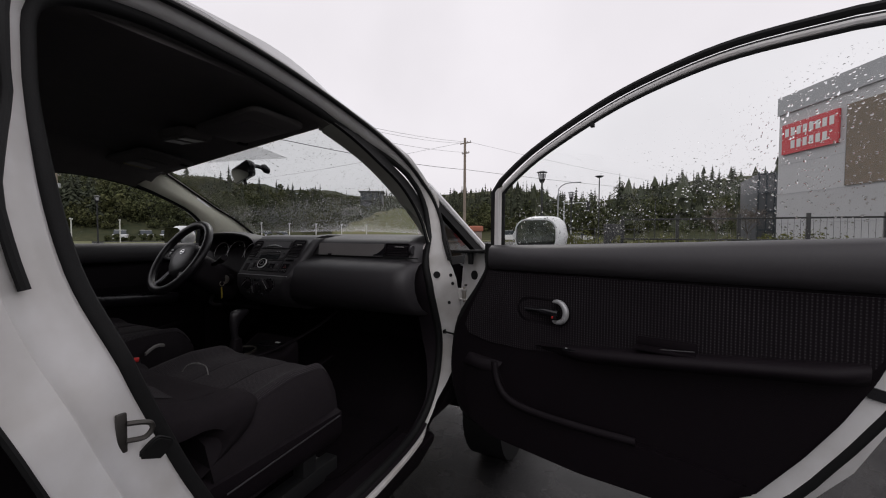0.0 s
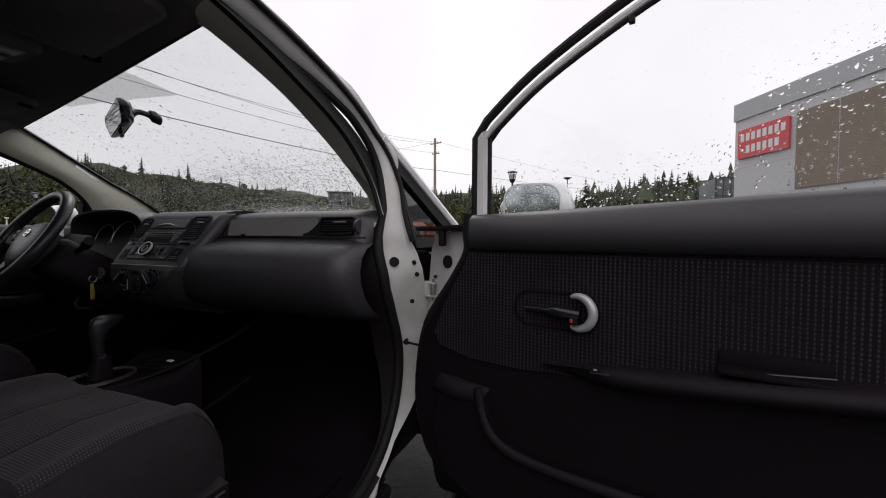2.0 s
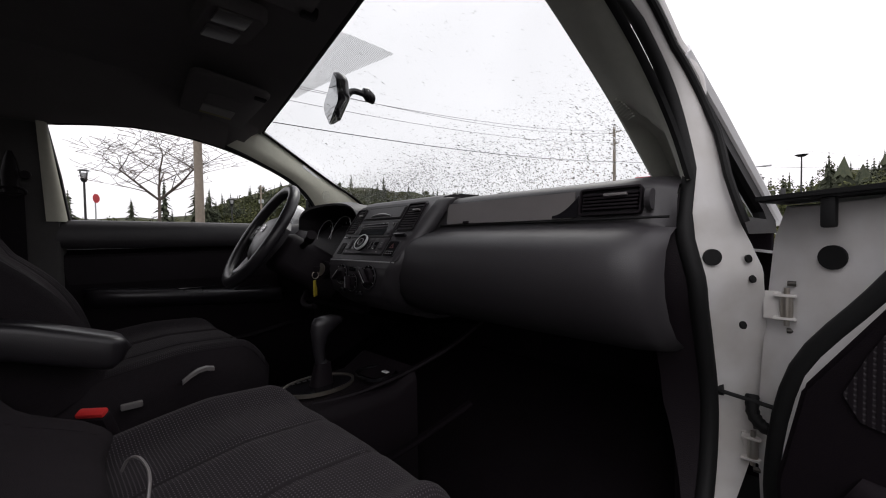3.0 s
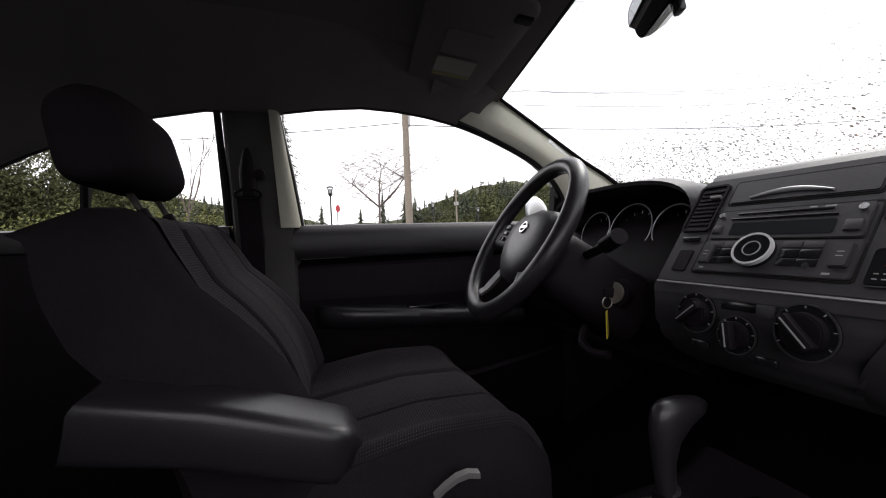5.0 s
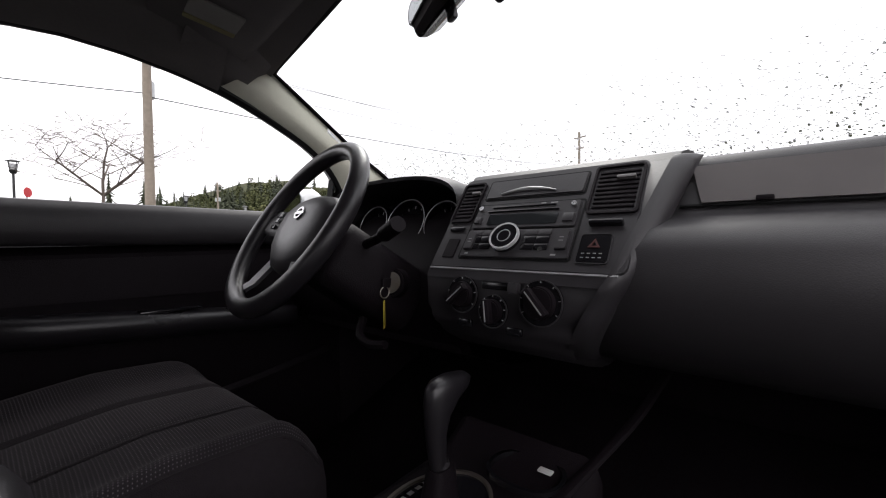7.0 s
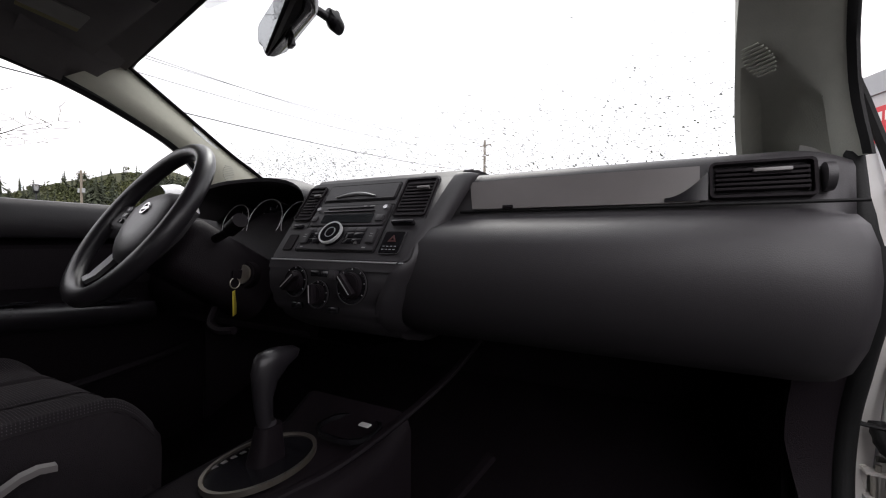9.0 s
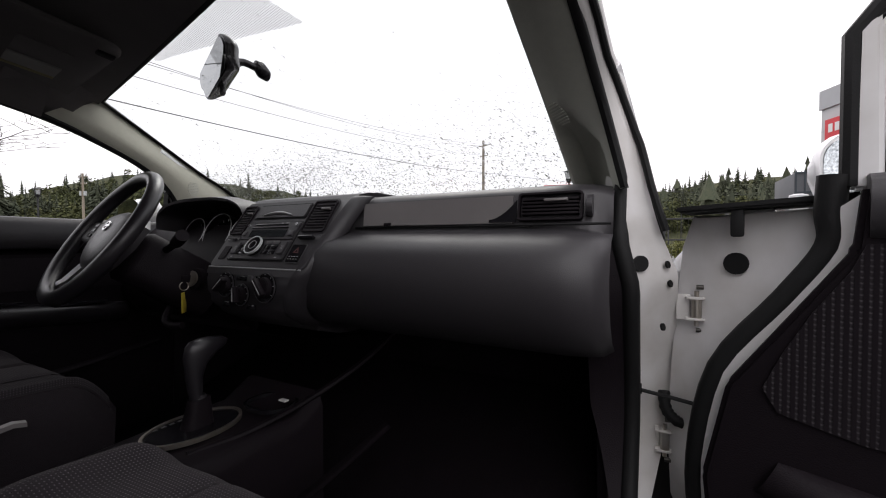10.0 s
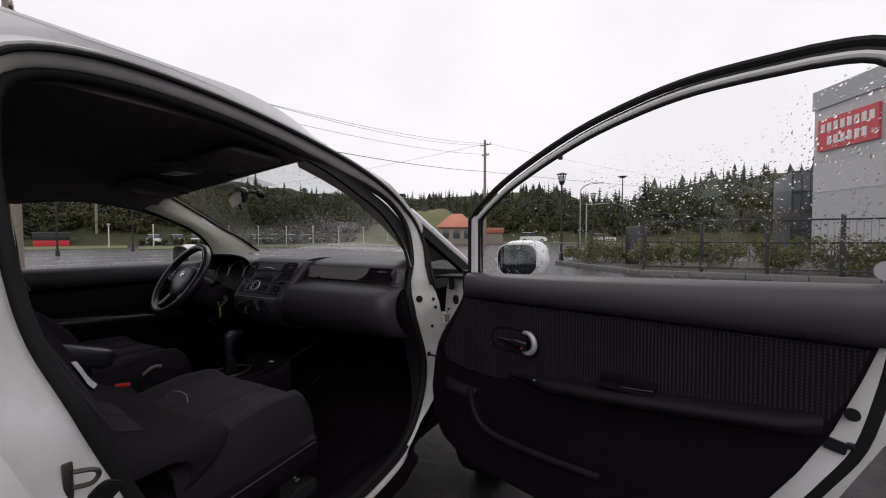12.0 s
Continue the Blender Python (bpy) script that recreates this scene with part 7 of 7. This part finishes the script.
def leaf_cloud(rng, n, radii, size, flat=1.0):
    """Loose small leaves in an uneven clump."""
    vs, fs = [], []
    lobes = [(Vector((rng.uniform(-0.6, 0.6) * radii[0], rng.uniform(-0.6, 0.6) * radii[1], rng.uniform(-0.5, 0.6) * radii[2])), 0.35 + 0.35 * rng.random()) for _ in range(9)]
    for _ in range(n):
        c, k = rng.choice(lobes)
        v = Vector((rng.gauss(0, 1), rng.gauss(0, 1), rng.gauss(0, 1))).normalized() * (0.5 + 0.5 * rng.random()) * k
        p = c + Vector((v.x * radii[0], v.y * radii[1], v.z * radii[2]))
        a, b = Vector((rng.gauss(0, 1), rng.gauss(0, 1), rng.gauss(0, 1))).normalized(), Vector((rng.gauss(0, 1), rng.gauss(0, 1), rng.gauss(0, 1)))
        b = (b - a * b.dot(a)).normalized()
        s = size * (0.6 + 0.8 * rng.random())
        m = len(vs)
        vs += [tuple(p - a * s), tuple(p + b * s * 0.4), tuple(p + a * s), tuple(p - b * s * 0.4)]
        fs.append((m, m + 1, m + 2, m + 3))
    return vs, fs


def big_conifer(at, h, seed):
    t = thing("conifer_tree", "tall dark green conifer with ragged drooping boughs", "tree", "near conifers", at=at)
    r = random.Random(seed)
    part("trunk", tube_bm([(0, 0, -0.1), (0.02 * h * 0.1, 0, h * 0.5), (0, 0, h * 0.97)], [h * 0.016, h * 0.010, 0.01], 8), M_BARK, t)
    o = ([], [])
    conifer(r, h, 30, 8, o, slim=0.85, wide=0.10)
    # ragged sprays of needles along drooping boughs
    vs, fs = o
    for _ in range(190):
        s = r.random() ** 1.3
        a, reach = 6.283 * r.random(), h * (0.035 + 0.20 * (1 - s)) * (0.45 + 0.65 * r.random())
        c = Vector((math.cos(a), math.sin(a), 0))
        z0 = h * (0.12 + 0.86 * s)
        for k in range(11):
            u = 0.25 + 0.75 * (k + r.random()) / 11
            p = c * (reach * u) + Vector((0, 0, z0 + 0.10 * reach * math.sin(u * 3.1) - 0.32 * reach * u * u))
            w = 0.085 * reach + 0.06
            q = Vector((r.gauss(0, 1), r.gauss(0, 1), r.gauss(0, 0.5) - 0.5)).normalized() * w * (0.7 + 0.8 * r.random())
            e = Vector((-c.y, c.x, r.gauss(0, 0.5))) * w * 0.28
            n = len(vs)
            vs += [tuple(p - e), tuple(p + q), tuple(p + e), tuple(p - q * 0.4)]
            fs.append((n, n + 1, n + 2, n + 3))
    obj_from("crown", *o, M_NEEDLE, t, "", 0)
    return t


for az, d, h, sd in ((91.8, 28, 9.6, 1), (93.4, 31, 8.4, 2), (114, 27, 6.8, 3), (121, 26, 6.8, 4)):
    big_conifer(polar(az, d), h, sd)


def bare_tree(at, h, spread, seed, label, kids=(6, 4, 3, 3, 2)):
    t = thing("bare_tree", label, "tree", "bare street trees", at=at)
    r = random.Random(seed)
    limbs, twigs = [], []

    def grow(p, d, length, rad, depth):
        pts, wob = [p], (0.02, 0.07, 0.09, 0.11, 0.13, 0.14)[depth]
        for _ in range(3):
            d = (d + Vector((r.gauss(0, wob), r.gauss(0, wob), 0.02))).normalized()
            pts.append(pts[-1] + d * length / 3)
        rads = [rad, rad * 0.86, rad * 0.74, rad * 0.62]
        (limbs if depth < 2 else twigs).append(tube_bm(pts, rads, 6 if depth < 2 else 3))
        if depth < 5:
            n = kids[depth]
            turn = r.random() * 6.283
            for k in range(n):
                a = turn + 6.283 * (k + 0.5 * r.random()) / n
                side = Vector((math.cos(a), math.sin(a), 0.1)) * (0.12 if depth == 0 and k == 0 else 1.0)
                q = pts[-1] if depth == 0 or k == 0 else pts[1 + k % 3]
                grow(q, (d * 0.8 + side * spread * (0.55 + 0.4 * r.random())).normalized(), length * ((0.72, 0.62, 0.62, 0.65, 0.7)[depth]) * (0.85 + 0.3 * r.random()), max(rad * 0.52, 0.012), depth + 1)
    grow(Vector((0, 0, -0.05)), Vector((0, 0, 1)), h * 0.30, h * 0.010, 0)
    part("trunk", join_bm(*limbs), M_BARK, t, "grey trunk and main limbs")
    tagged(part("twigs", join_bm(*twigs), M_BARK, t, "fine bare twigs"), kind="stuff")
    return t


bare_tree(polar(79.8, 22), 9.6, 2.0, 4, "bare winter street tree with spreading twigs")
bare_tree(polar(102.5, 19), 7.6, 0.34, 8, "slim bare tree with upright branches", (3, 2, 2, 2, 2))
bare_tree(polar(-9, 42), 4.6, 0.8, 9, "bare winter street tree with spreading twigs")
bare_tree(polar(-12, 40), 4.4, 0.8, 12, "bare winter street tree with spreading twigs")


def leafy_tree(at, w, h, seed):
    t = thing("evergreen_tree", "dense dark evergreen tree beside the car park", "tree", "evergreen trees", at=at)
    r = random.Random(seed)
    vs, fs = leaf_cloud(r, 9000, (w / 2, w / 2, h / 2), 0.075)
    obj_from("crown", [(x, y, z + h * 0.55) for x, y, z in vs], fs, M_BROADLEAF, t, "", 0)
    part("trunk", tube_bm([(0, 0, -0.1), (0.05, 0, h * 0.3), (0, 0, h * 0.7)], [0.14, 0.11, 0.05], 8), M_BARK, t)


for i, (az, d, w, h) in enumerate(((110, 22, 3.6, 4.6), (114, 21, 4.0, 5.0), (118.5, 22, 4.2, 5.2), (123, 21, 4.2, 5.0), (128, 21, 4.4, 5.2))):
    leafy_tree(polar(az, d), w, h, 80 + i)


def shrub(at, w, h, seed, material=None, label="yellow green evergreen shrub in the planting bed"):
    t = thing("shrub", label, "shrub", "planting bed shrubs", at=at)
    r = random.Random(seed)
    vs, fs = leaf_cloud(r, 1800, (w / 2, w / 2, h / 2), 0.045)
    vs = [(x, y, max(0.03, z + h * 0.5)) for x, y, z in vs]
    obj_from("leaves", vs, fs, material or M_SHRUB, t, "", 0)
    part("stems", join_bm(*[tube_bm([(0, 0, -0.02), (r.uniform(-0.2, 0.2) * w, r.uniform(-0.2, 0.2) * w, h * 0.6)], 0.012, 5) for _ in range(6)]), M_BARK, t)


r = random.Random(21)
for i, (az, d, w, h) in enumerate(((7.5, 17.5, 1.5, 1.15), (5.6, 17.8, 1.5, 1.0), (4.0, 18.5, 1.2, 0.9), (1.3, 15.5, 1.0, 1.0), (-1.2, 15.8, 0.9, 0.9), (-3.4, 16.2, 1.2, 1.1), (-6.2, 16.0, 1.0, 0.9), (-8.2, 16.8, 1.0, 1.0), (-11.5, 15.6, 1.2, 1.2), (-13.6, 15.4, 1.0, 1.1), (-16.5, 15.8, 1.3, 1.2), (-19.5, 15.5, 1.1, 1.1), (-24, 15.5, 1.2, 1.2), (9.8, 19.5, 0.9, 0.7))):
    shrub(polar(az, d, 0.08), w, h, 30 + i)
for i, (az, d, w, h) in enumerate(((104, 14, 2.6, 2.8), (99.5, 16, 2.4, 2.7), (108, 15, 2.4, 2.6), (112, 15, 2.2, 2.2), (117, 14, 2.4, 2.3))):
    shrub(polar(az, d), w, h, 60 + i, None, "rounded evergreen hedge shrub by the car park")


# ---- poles, lamps, wires ----
def street_lamp(at, h, flat=False):
    t = thing("street_lamp", "black street lamp with open lantern head" if not flat else "black street lamp with flat disc head", "street lamp", "car park lamps", at=at)
    part("post", cyl_bm(0.06, 0.045, h * 0.90, 12), M_BLACKMETAL, t)
    part("base", cyl_bm(0.13, 0.09, 0.35, 12), M_BLACKMETAL, t)
    if flat:
        part("head", cyl_bm(0.16, 0.38, 0.14, 16, (0, 0, h * 0.95)), M_BLACKMETAL, t)
        part("neck", cyl_bm(0.04, 0.04, h * 0.06, 8, (0, 0, h * 0.89)), M_BLACKMETAL, t)
    else:
        part("collar", cyl_bm(0.09, 0.16, 0.16, 12, (0, 0, h * 0.865)), M_BLACKMETAL, t)
        for k in range(4):
            a = k * math.pi / 2 + 0.6
            part("rod", tube_bm([(0.13 * math.cos(a), 0.13 * math.sin(a), h * 0.90), (0.21 * math.cos(a), 0.21 * math.sin(a), h * 0.985)], 0.018, 6), M_BLACKMETAL, t)
        part("cap", cyl_bm(0.27, 0.10, 0.07, 16, (0, 0, h * 0.985)), M_BLACKMETAL, t)
        part("lens", cyl_bm(0.10, 0.15, 0.26, 12, (0, 0, h * 0.905)), M_CLAD, t, "milky unlit lens")
    return t


street_lamp(polar(11.4, 20.2), 4.25)
street_lamp(polar(7.6, 31), 4.3)
street_lamp(polar(4.1, 36.5), 6.3, True)
street_lamp(polar(72.7, 36), 4.3)
street_lamp(polar(86.3, 27), 4.65)
street_lamp(polar(66.5, 42), 4.1)
street_lamp(polar(-2.5, 60), 6.0, True)


def utility_pole(at, h, turn, label, cans=0):
    t = thing("utility_pole", label, "utility pole", "utility poles", at=at)
    part("pole", cyl_bm(0.18, 0.13, h, 12), M_POLE, t)
    m = pose(0, 0, 0, 0, 0, turn)
    for z, w in ((h * 0.955, 1.5), (h * 0.86, 1.0)):
        arm = part("crossarm", box_bm((w, 0.09, 0.11), (0, 0.13, z), 0.01, m), M_POLE, t)
        for sx in (-0.45, -0.15, 0.15, 0.45):
            part("insulator", cyl_bm(0.035, 0.05, 0.14, 8, m @ Vector((sx * w, 0.13, z + 0.055))), M_GALV, arm)
    for k in range(cans):
        part("transformer", cyl_bm(0.20, 0.20, 0.62, 14, m @ Vector((0.34 if k else -0.34, 0.0, h * 0.70)), bevel=0.03), M_GALV, t, "grey transformer can")
    return t


PA, PB, PC = polar(75.6, 19), polar(22.4, 45), polar(69.6, 76)
utility_pole(PA, 8.9, -20, "near weathered wooden utility pole with crossarms", 1)
utility_pole(PB, 11.9, -15, "weathered wooden utility pole with crossarms", 0)
utility_pole(PC, 10.4, 20, "distant wooden utility pole with two transformers", 2)
utility_pole(polar(60, 120), 13, 20, "distant wooden utility pole", 0)


def wire(a, b, sag, r=0.012):
    a, b = Vector(a), Vector(b)
    pts = [a.lerp(b, i / 24) - Vector((0, 0, sag * 4 * (i / 24) * (1 - i / 24))) for i in range(25)]
    tagged(part("overhead_wire", tube_bm(pts, r, 5), M_WIRE, None), "thin black overhead cable between poles", "cable", "overhead cables")


wire(PA + Vector((0, 0.15, 6.2)), PB + Vector((0, 0, 8.4)), 0.5, 0.022)
wire(PA + Vector((0.3, 0.1, 8.0)), PB + Vector((-0.6, 0, 11.4)), 0.9)
wire(PA + Vector((-0.3, 0.1, 8.0)), PB + Vector((0.6, 0, 11.4)), 0.8)
wire(PA + Vector((0.0, 0.1, 7.3)), PB + Vector((0.0, 0, 10.3)), 0.7)
wire(PB + Vector((0, 0, 8.4)), polar(-12, 130, 12), 0.8, 0.02)
wire(PB + Vector((0.6, 0, 11.4)), polar(-8, 130, 14), 0.8)
wire(PB + Vector((-0.6, 0, 11.4)), polar(60, 120, 12.6), 1.0, 0.015)
wire(PA + Vector((0, -0.1, 6.3)), polar(128, 40, 7.5), 0.5, 0.02)
wire(PA + Vector((0, -0.1, 8.0)), polar(126, 40, 9.5), 0.5)

arm = thing("street_light", "tall galvanised street light with curved arm", "street light", at=polar(9.4, 46))
part("column", tube_bm(smooth_path([(0, 0, 0), (0, 0, 5.4), (0.15, 0, 6.3), (0.9, 0, 6.75), (1.9, 0, 6.8)], 6), 0.06, 8), M_GALV, arm)
part("luminaire", box_bm((0.6, 0.22, 0.12), (2.1, 0, 6.8), 0.03), M_GALV, arm)
signal = thing("traffic_signal", "black traffic signal on a horizontal arm", "traffic light", at=polar(8.6, 44))
part("post", cyl_bm(0.08, 0.06, 4.6, 10), M_GALV, signal)
part("mast_arm", tube_bm([(0, 0, 4.4), (2.4, 0.2, 4.5)], 0.04, 8), M_GALV, signal)
part("signal_head", box_bm((0.34, 0.25, 0.95), (2.4, 0.15, 4.1), 0.03), M_BLACKMETAL, signal)
stop = thing("stop_sign", "red octagonal stop sign on a thin post", "road sign", at=polar(85.4, 25))
part("post", cyl_bm(0.03, 0.03, 3.28, 8), M_GALV, stop)
oc = [(0.22 * math.cos(radians(22.5 + 45 * i)), 0.22 * math.sin(radians(22.5 + 45 * i))) for i in range(8)]
face = part("sign_face", plate_bm(oc, 0, 0.012, axes((0.04, 0.03, 3.06), (-0.77, 0.64, 0), (0, 0, 1), (0.64, 0.77, 0))), M_SIGNRED, stop, "red octagon")
for k in range(9):
    p = polar(68.6 - 4.0 * k if k < 2 else 63.6 - 3.4 * k, 57 + k)
    post = thing("t_post", "thin white post with a short crossbar", "post", "white parking posts", at=p)
    part("upright", cyl_bm(0.06, 0.06, 2.55, 8), M_BOLLARD, post)
    part("crossbar", box_bm((0.12, 1.15, 0.14), (0, 0, 2.6), 0.01, pose(0, 0, 0, 0, 0, 60)), M_BOLLARD, post)

# ---- fence ----
fence = thing("fence", "black metal rail fence along the planting bed", "fence")
fx = [1.0 + 1.55 * i for i in range(9)]
fy = lambda x: 14.6 - 0.02 * x
for x in fx:
    part("post", box_bm((0.09, 0.09, 1.75), (x, fy(x), 0.875), 0.006), M_BLACKMETAL, fence)
for z in (0.25, 1.0, 1.62):
    part("rail", box_bm((fx[-1] - fx[0], 0.04, 0.05), ((fx[0] + fx[-1]) / 2, fy(7), z), 0.005, None), M_BLACKMETAL, fence)
for i in range(90):
    x = fx[0] + (fx[-1] - fx[0]) * (i + 0.5) / 90
    part("picket", box_bm((0.006, 0.006, 1.40), (x, fy(7), 0.92), 0), M_BLACKMETAL, fence)
low = thing("fence", "low black rail fence running off behind the shrubs", "fence")
for i in range(7):
    p = polar(9.2 - 1.6 * i, 21 + 0.3 * i)
    part("post", box_bm((0.07, 0.07, 1.5), (p.x, p.y, 0.75), 0.005), M_BLACKMETAL, low)
for z in (0.6, 1.42):
    part("rail", tube_bm([polar(9.2 - 1.6 * i, 21 + 0.3 * i, z) for i in range(7)], 0.022, 6), M_BLACKMETAL, low)
tagged(part("utility_cabinet", box_bm((0.75, 0.5, 1.55), tuple(polar(1.9, 17.2, 0.78)), 0.03), M_BLACKMETAL, None), "dark metal utility cabinet by the fence", "cabinet")

# ---- casino hall ----
hall = thing("casino_building", "large light grey clad hall with red sign and brown panels", "building")
W0, W1 = Vector((9.9, 34.0, 0)), Vector((18.9, 14.4, 0))
wd = (W1 - W0).normalized()
wn_ = Vector((-wd.y, wd.x, 0)) * -1
wn_ = wn_ if wn_.x < 0 else -wn_
HB = axes(W0, wd, Vector((0, 0, 1)), wn_)
LEN = (W1 - W0).length


def on_wall(u0, u1, z0, z1, depth, name, material, parent, label="", proud=0.0):
    return part(name, plate_bm([(u0, z0), (u1, z0), (u1, z1), (u0, z1)], proud, proud + depth, HB), material, parent, label, smooth=0)


part("main_block", join_bm(plate_bm([(0, 0), (LEN, 0), (LEN, 10.0), (0, 10.0)], -14, 0, HB)), M_CLAD, hall, "light grey clad walls", smooth=0)
on_wall(-0.05, LEN, 9.0, 10.15, 0.12, "parapet", M_CLAD2, hall, "grey parapet band")
on_wall(4.6, LEN, 3.9, 8.3, 0.10, "brown_panel", M_BROWNWALL, hall, "brown stone panel field")
for i in range(7):
    on_wall(4.6 + 2.4 * i, 4.62 + 2.4 * i, 3.9, 8.3, 0.02, "panel_joint", M_CLAD2, hall, "", 0.10)
for i in range(1, 5):
    on_wall(0, LEN, 0.02 + 1.9 * i, 0.05 + 1.9 * i, 0.015, "cladding_joint", M_CLAD2, hall)
sign = on_wall(0.45, 4.2, 6.35, 8.25, 0.16, "sign_board", M_SIGNRED, hall, "red sign board with white letter bars", 0.02)
for row, (n, z, u0, gap) in enumerate(((8, 7.45, 0.70, 0.43), (6, 6.65, 1.15, 0.43))):
    for i in range(n):
        b = plate_bm([(u0 + gap * i, z), (u0 + gap * i + 0.27, z), (u0 + gap * i + 0.27, z + 0.50), (u0 + gap * i, z + 0.50)], 0.18, 0.20, HB)
        part("letter_bar", b, M_PAPER, sign, smooth=0)
block = thing("screened_block", "dark grey latticed service building beside the hall", "building")
bp = polar(-12.6, 47)
part("wall", box_bm((4.4, 6, 6.4), (bp.x + 1.6, bp.y, 3.2), 0.03), M_LATTICE, block)
for i in range(8):
    part("fin", box_bm((0.10, 0.10, 6.5), (bp.x - 0.5 + 0.56 * i, bp.y - 3.05, 3.35), 0), M_WINDOW, block)
for z in (1.6, 3.2, 4.8, 6.4):
    part("band", box_bm((4.4, 0.08, 0.12), (bp.x + 1.6, bp.y - 3.06, z), 0), M_WINDOW, block)

# ---- houses and vehicles far off ----
house = thing("house", "brown house with salmon shingle roof", "house", at=polar(26.5, 58))
house.rotation_euler = (0, 0, radians(26))
part("wall", box_bm((5.0, 5.0, 2.5), (0, 0, 1.25), 0.02), M_HOUSE, house)
part("roof", loft_bm([[(-2.9, -2.9, 2.4), (2.9, -2.9, 2.4), (2.9, 2.9, 2.4), (-2.9, 2.9, 2.4)], [(-0.8, -0.2, 4.4), (0.8, -0.2, 4.4), (0.8, 0.2, 4.4), (-0.8, 0.2, 4.4)]]), M_ROOFRED, house)
for x in (-1.5, 0.0, 1.5):
    part("window", box_bm((0.9, 0.08, 1.1), (x, -2.52, 1.4), 0.01), M_WINDOW, house)
annex = thing("house", "low salmon roofed annexe beside the brown house", "house", at=polar(22.2, 60))
annex.rotation_euler = (0, 0, radians(22))
part("wall", box_bm((4.6, 4.0, 1.6), (0, 0, 0.8), 0.02), M_HOUSE, annex)
part("roof", box_bm((5.0, 4.4, 0.8), (0, 0, 1.95), 0.2), M_ROOFRED, annex)
def rise(a, b):
    az, d = 23 + 19 * a, 62 + 26 * b
    k = min(1.0, b * 1.25)
    z = 6.6 * k * k * (3 - 2 * k) * math.sin(math.pi * min(1.0, max(0.0, a)) ** 0.75) ** 0.8 + 1.6 * b * noise.noise((az * 0.5, d * 0.15, 3.0)) + 0.5 * b * noise.noise((az * 1.7, d * 0.5, 5.0))
    return polar(az, d, max(-0.02, z))


tagged(part("grass_rise", sheet_bm(rise, 30, 16), M_GRASS, None, smooth=60), "wet green grassy rise below the hill house", "hillside", kind="structure")
hillh = thing("hill_house", "grey flat roofed house on the wooded hill", "house", at=polar(35.6, 100, 8.5))
hillh.rotation_euler = (0, 0, radians(30))
part("wall", box_bm((5.2, 4.6, 6.6), (0, 0, -0.6), 0.05), M_LATTICE, hillh)
part("roof_slab", box_bm((6.0, 5.4, 0.25), (0, 0, 2.8), 0.05), M_BLACKMETAL, hillh)
part("balcony", box_bm((5.4, 0.9, 0.3), (0, -2.6, 0.6), 0.03), M_BLACKMETAL, hillh)
for x in (-1.7, 0, 1.7):
    part("window", box_bm((1.2, 0.1, 1.3), (x, -2.32, 1.7), 0), M_WINDOW, hillh)
for az, dd, w in ((47, 150, 11), (40, 155, 8), (55, 150, 9)):
    hb = thing("hill_block", "long grey block of flats on the hilltop", "building", "hilltop blocks", at=polar(az, dd, 10.5))
    part("wall", box_bm((w, 5, 7), (0, 0, 1.2), 0.05, pose(0, 0, 0, 0, 0, az)), M_CLAD2, hb)
    for i in range(int(w / 1.6)):
        part("window", box_bm((0.9, 0.1, 1.2), (-w / 2 + 1 + 1.6 * i, -2.55, 3.2), 0, pose(0, 0, 0, 0, 0, az)), M_WINDOW, hb)
shop = thing("red_kiosk", "low black and red roadside building", "building", at=polar(73.1, 72))
shop.rotation_euler = (0, 0, radians(71))
part("lower_wall", box_bm((3.3, 3, 0.8), (0, 0, 0.40), 0.02), M_SIGNRED, shop)
part("upper_wall", box_bm((3.4, 3.1, 0.9), (0, 0, 1.25), 0.02), M_BLACKMETAL, shop)
part("roof", box_bm((3.6, 3.3, 0.12), (0, 0, 1.76), 0.03), M_LATTICE, shop)


def far_car(at, turn, material, label):
    t = thing("parked_car", label, "car", "far parked cars", at=at)
    t.rotation_euler = (0, 0, radians(turn))
    sec = lambda x, w, z0, z1: [(x, -w, z0), (x, w, z0), (x, w, z1), (x, -w, z1)]
    part("body", loft_bm([sec(-2.15, 0.70, 0.35, 0.80), sec(-2.0, 0.82, 0.28, 0.95), sec(0.9, 0.84, 0.26, 0.98), sec(1.9, 0.80, 0.28, 0.85), sec(2.15, 0.66, 0.35, 0.65)]), material, t)
    part("cabin", loft_bm([sec(-2.0, 0.72, 0.9, 1.0), sec(-1.7, 0.66, 0.9, 1.50), sec(0.2, 0.66, 0.9, 1.55), sec(1.05, 0.72, 0.9, 0.98)]), M_WINDOW, t)
    part("roof", box_bm((1.9, 1.30, 0.06), (-0.75, 0, 1.54), 0.02), material, t)
    for x in (-1.35, 1.35):
        for y in (-0.78, 0.78):
            w = part("wheel", cyl_bm(0.31, 0.31, 0.18, 16, m=pose(x, y - 0.09, 0.31, -90, 0, 0)), M_RUBBER, t)
            part("rim", cyl_bm(0.19, 0.19, 0.19, 12, m=pose(x, y - 0.095, 0.31, -90, 0, 0)), M_SILVER, w)
    return t


suv = far_car(polar(15.7, 66), 14, M_WHITE, "white sport utility vehicle on the far road")
suv.scale = (1, 1, 1.12)
for i in range(9):
    far_car(polar(64.5 - 2.1 * i, 73 + (i % 3)), 150 + 9 * (i % 2), M_CAR, "pale parked car in the far row")
far_car(polar(6.5, 75), 10, M_CAR, "dark saloon car waiting at the junction")
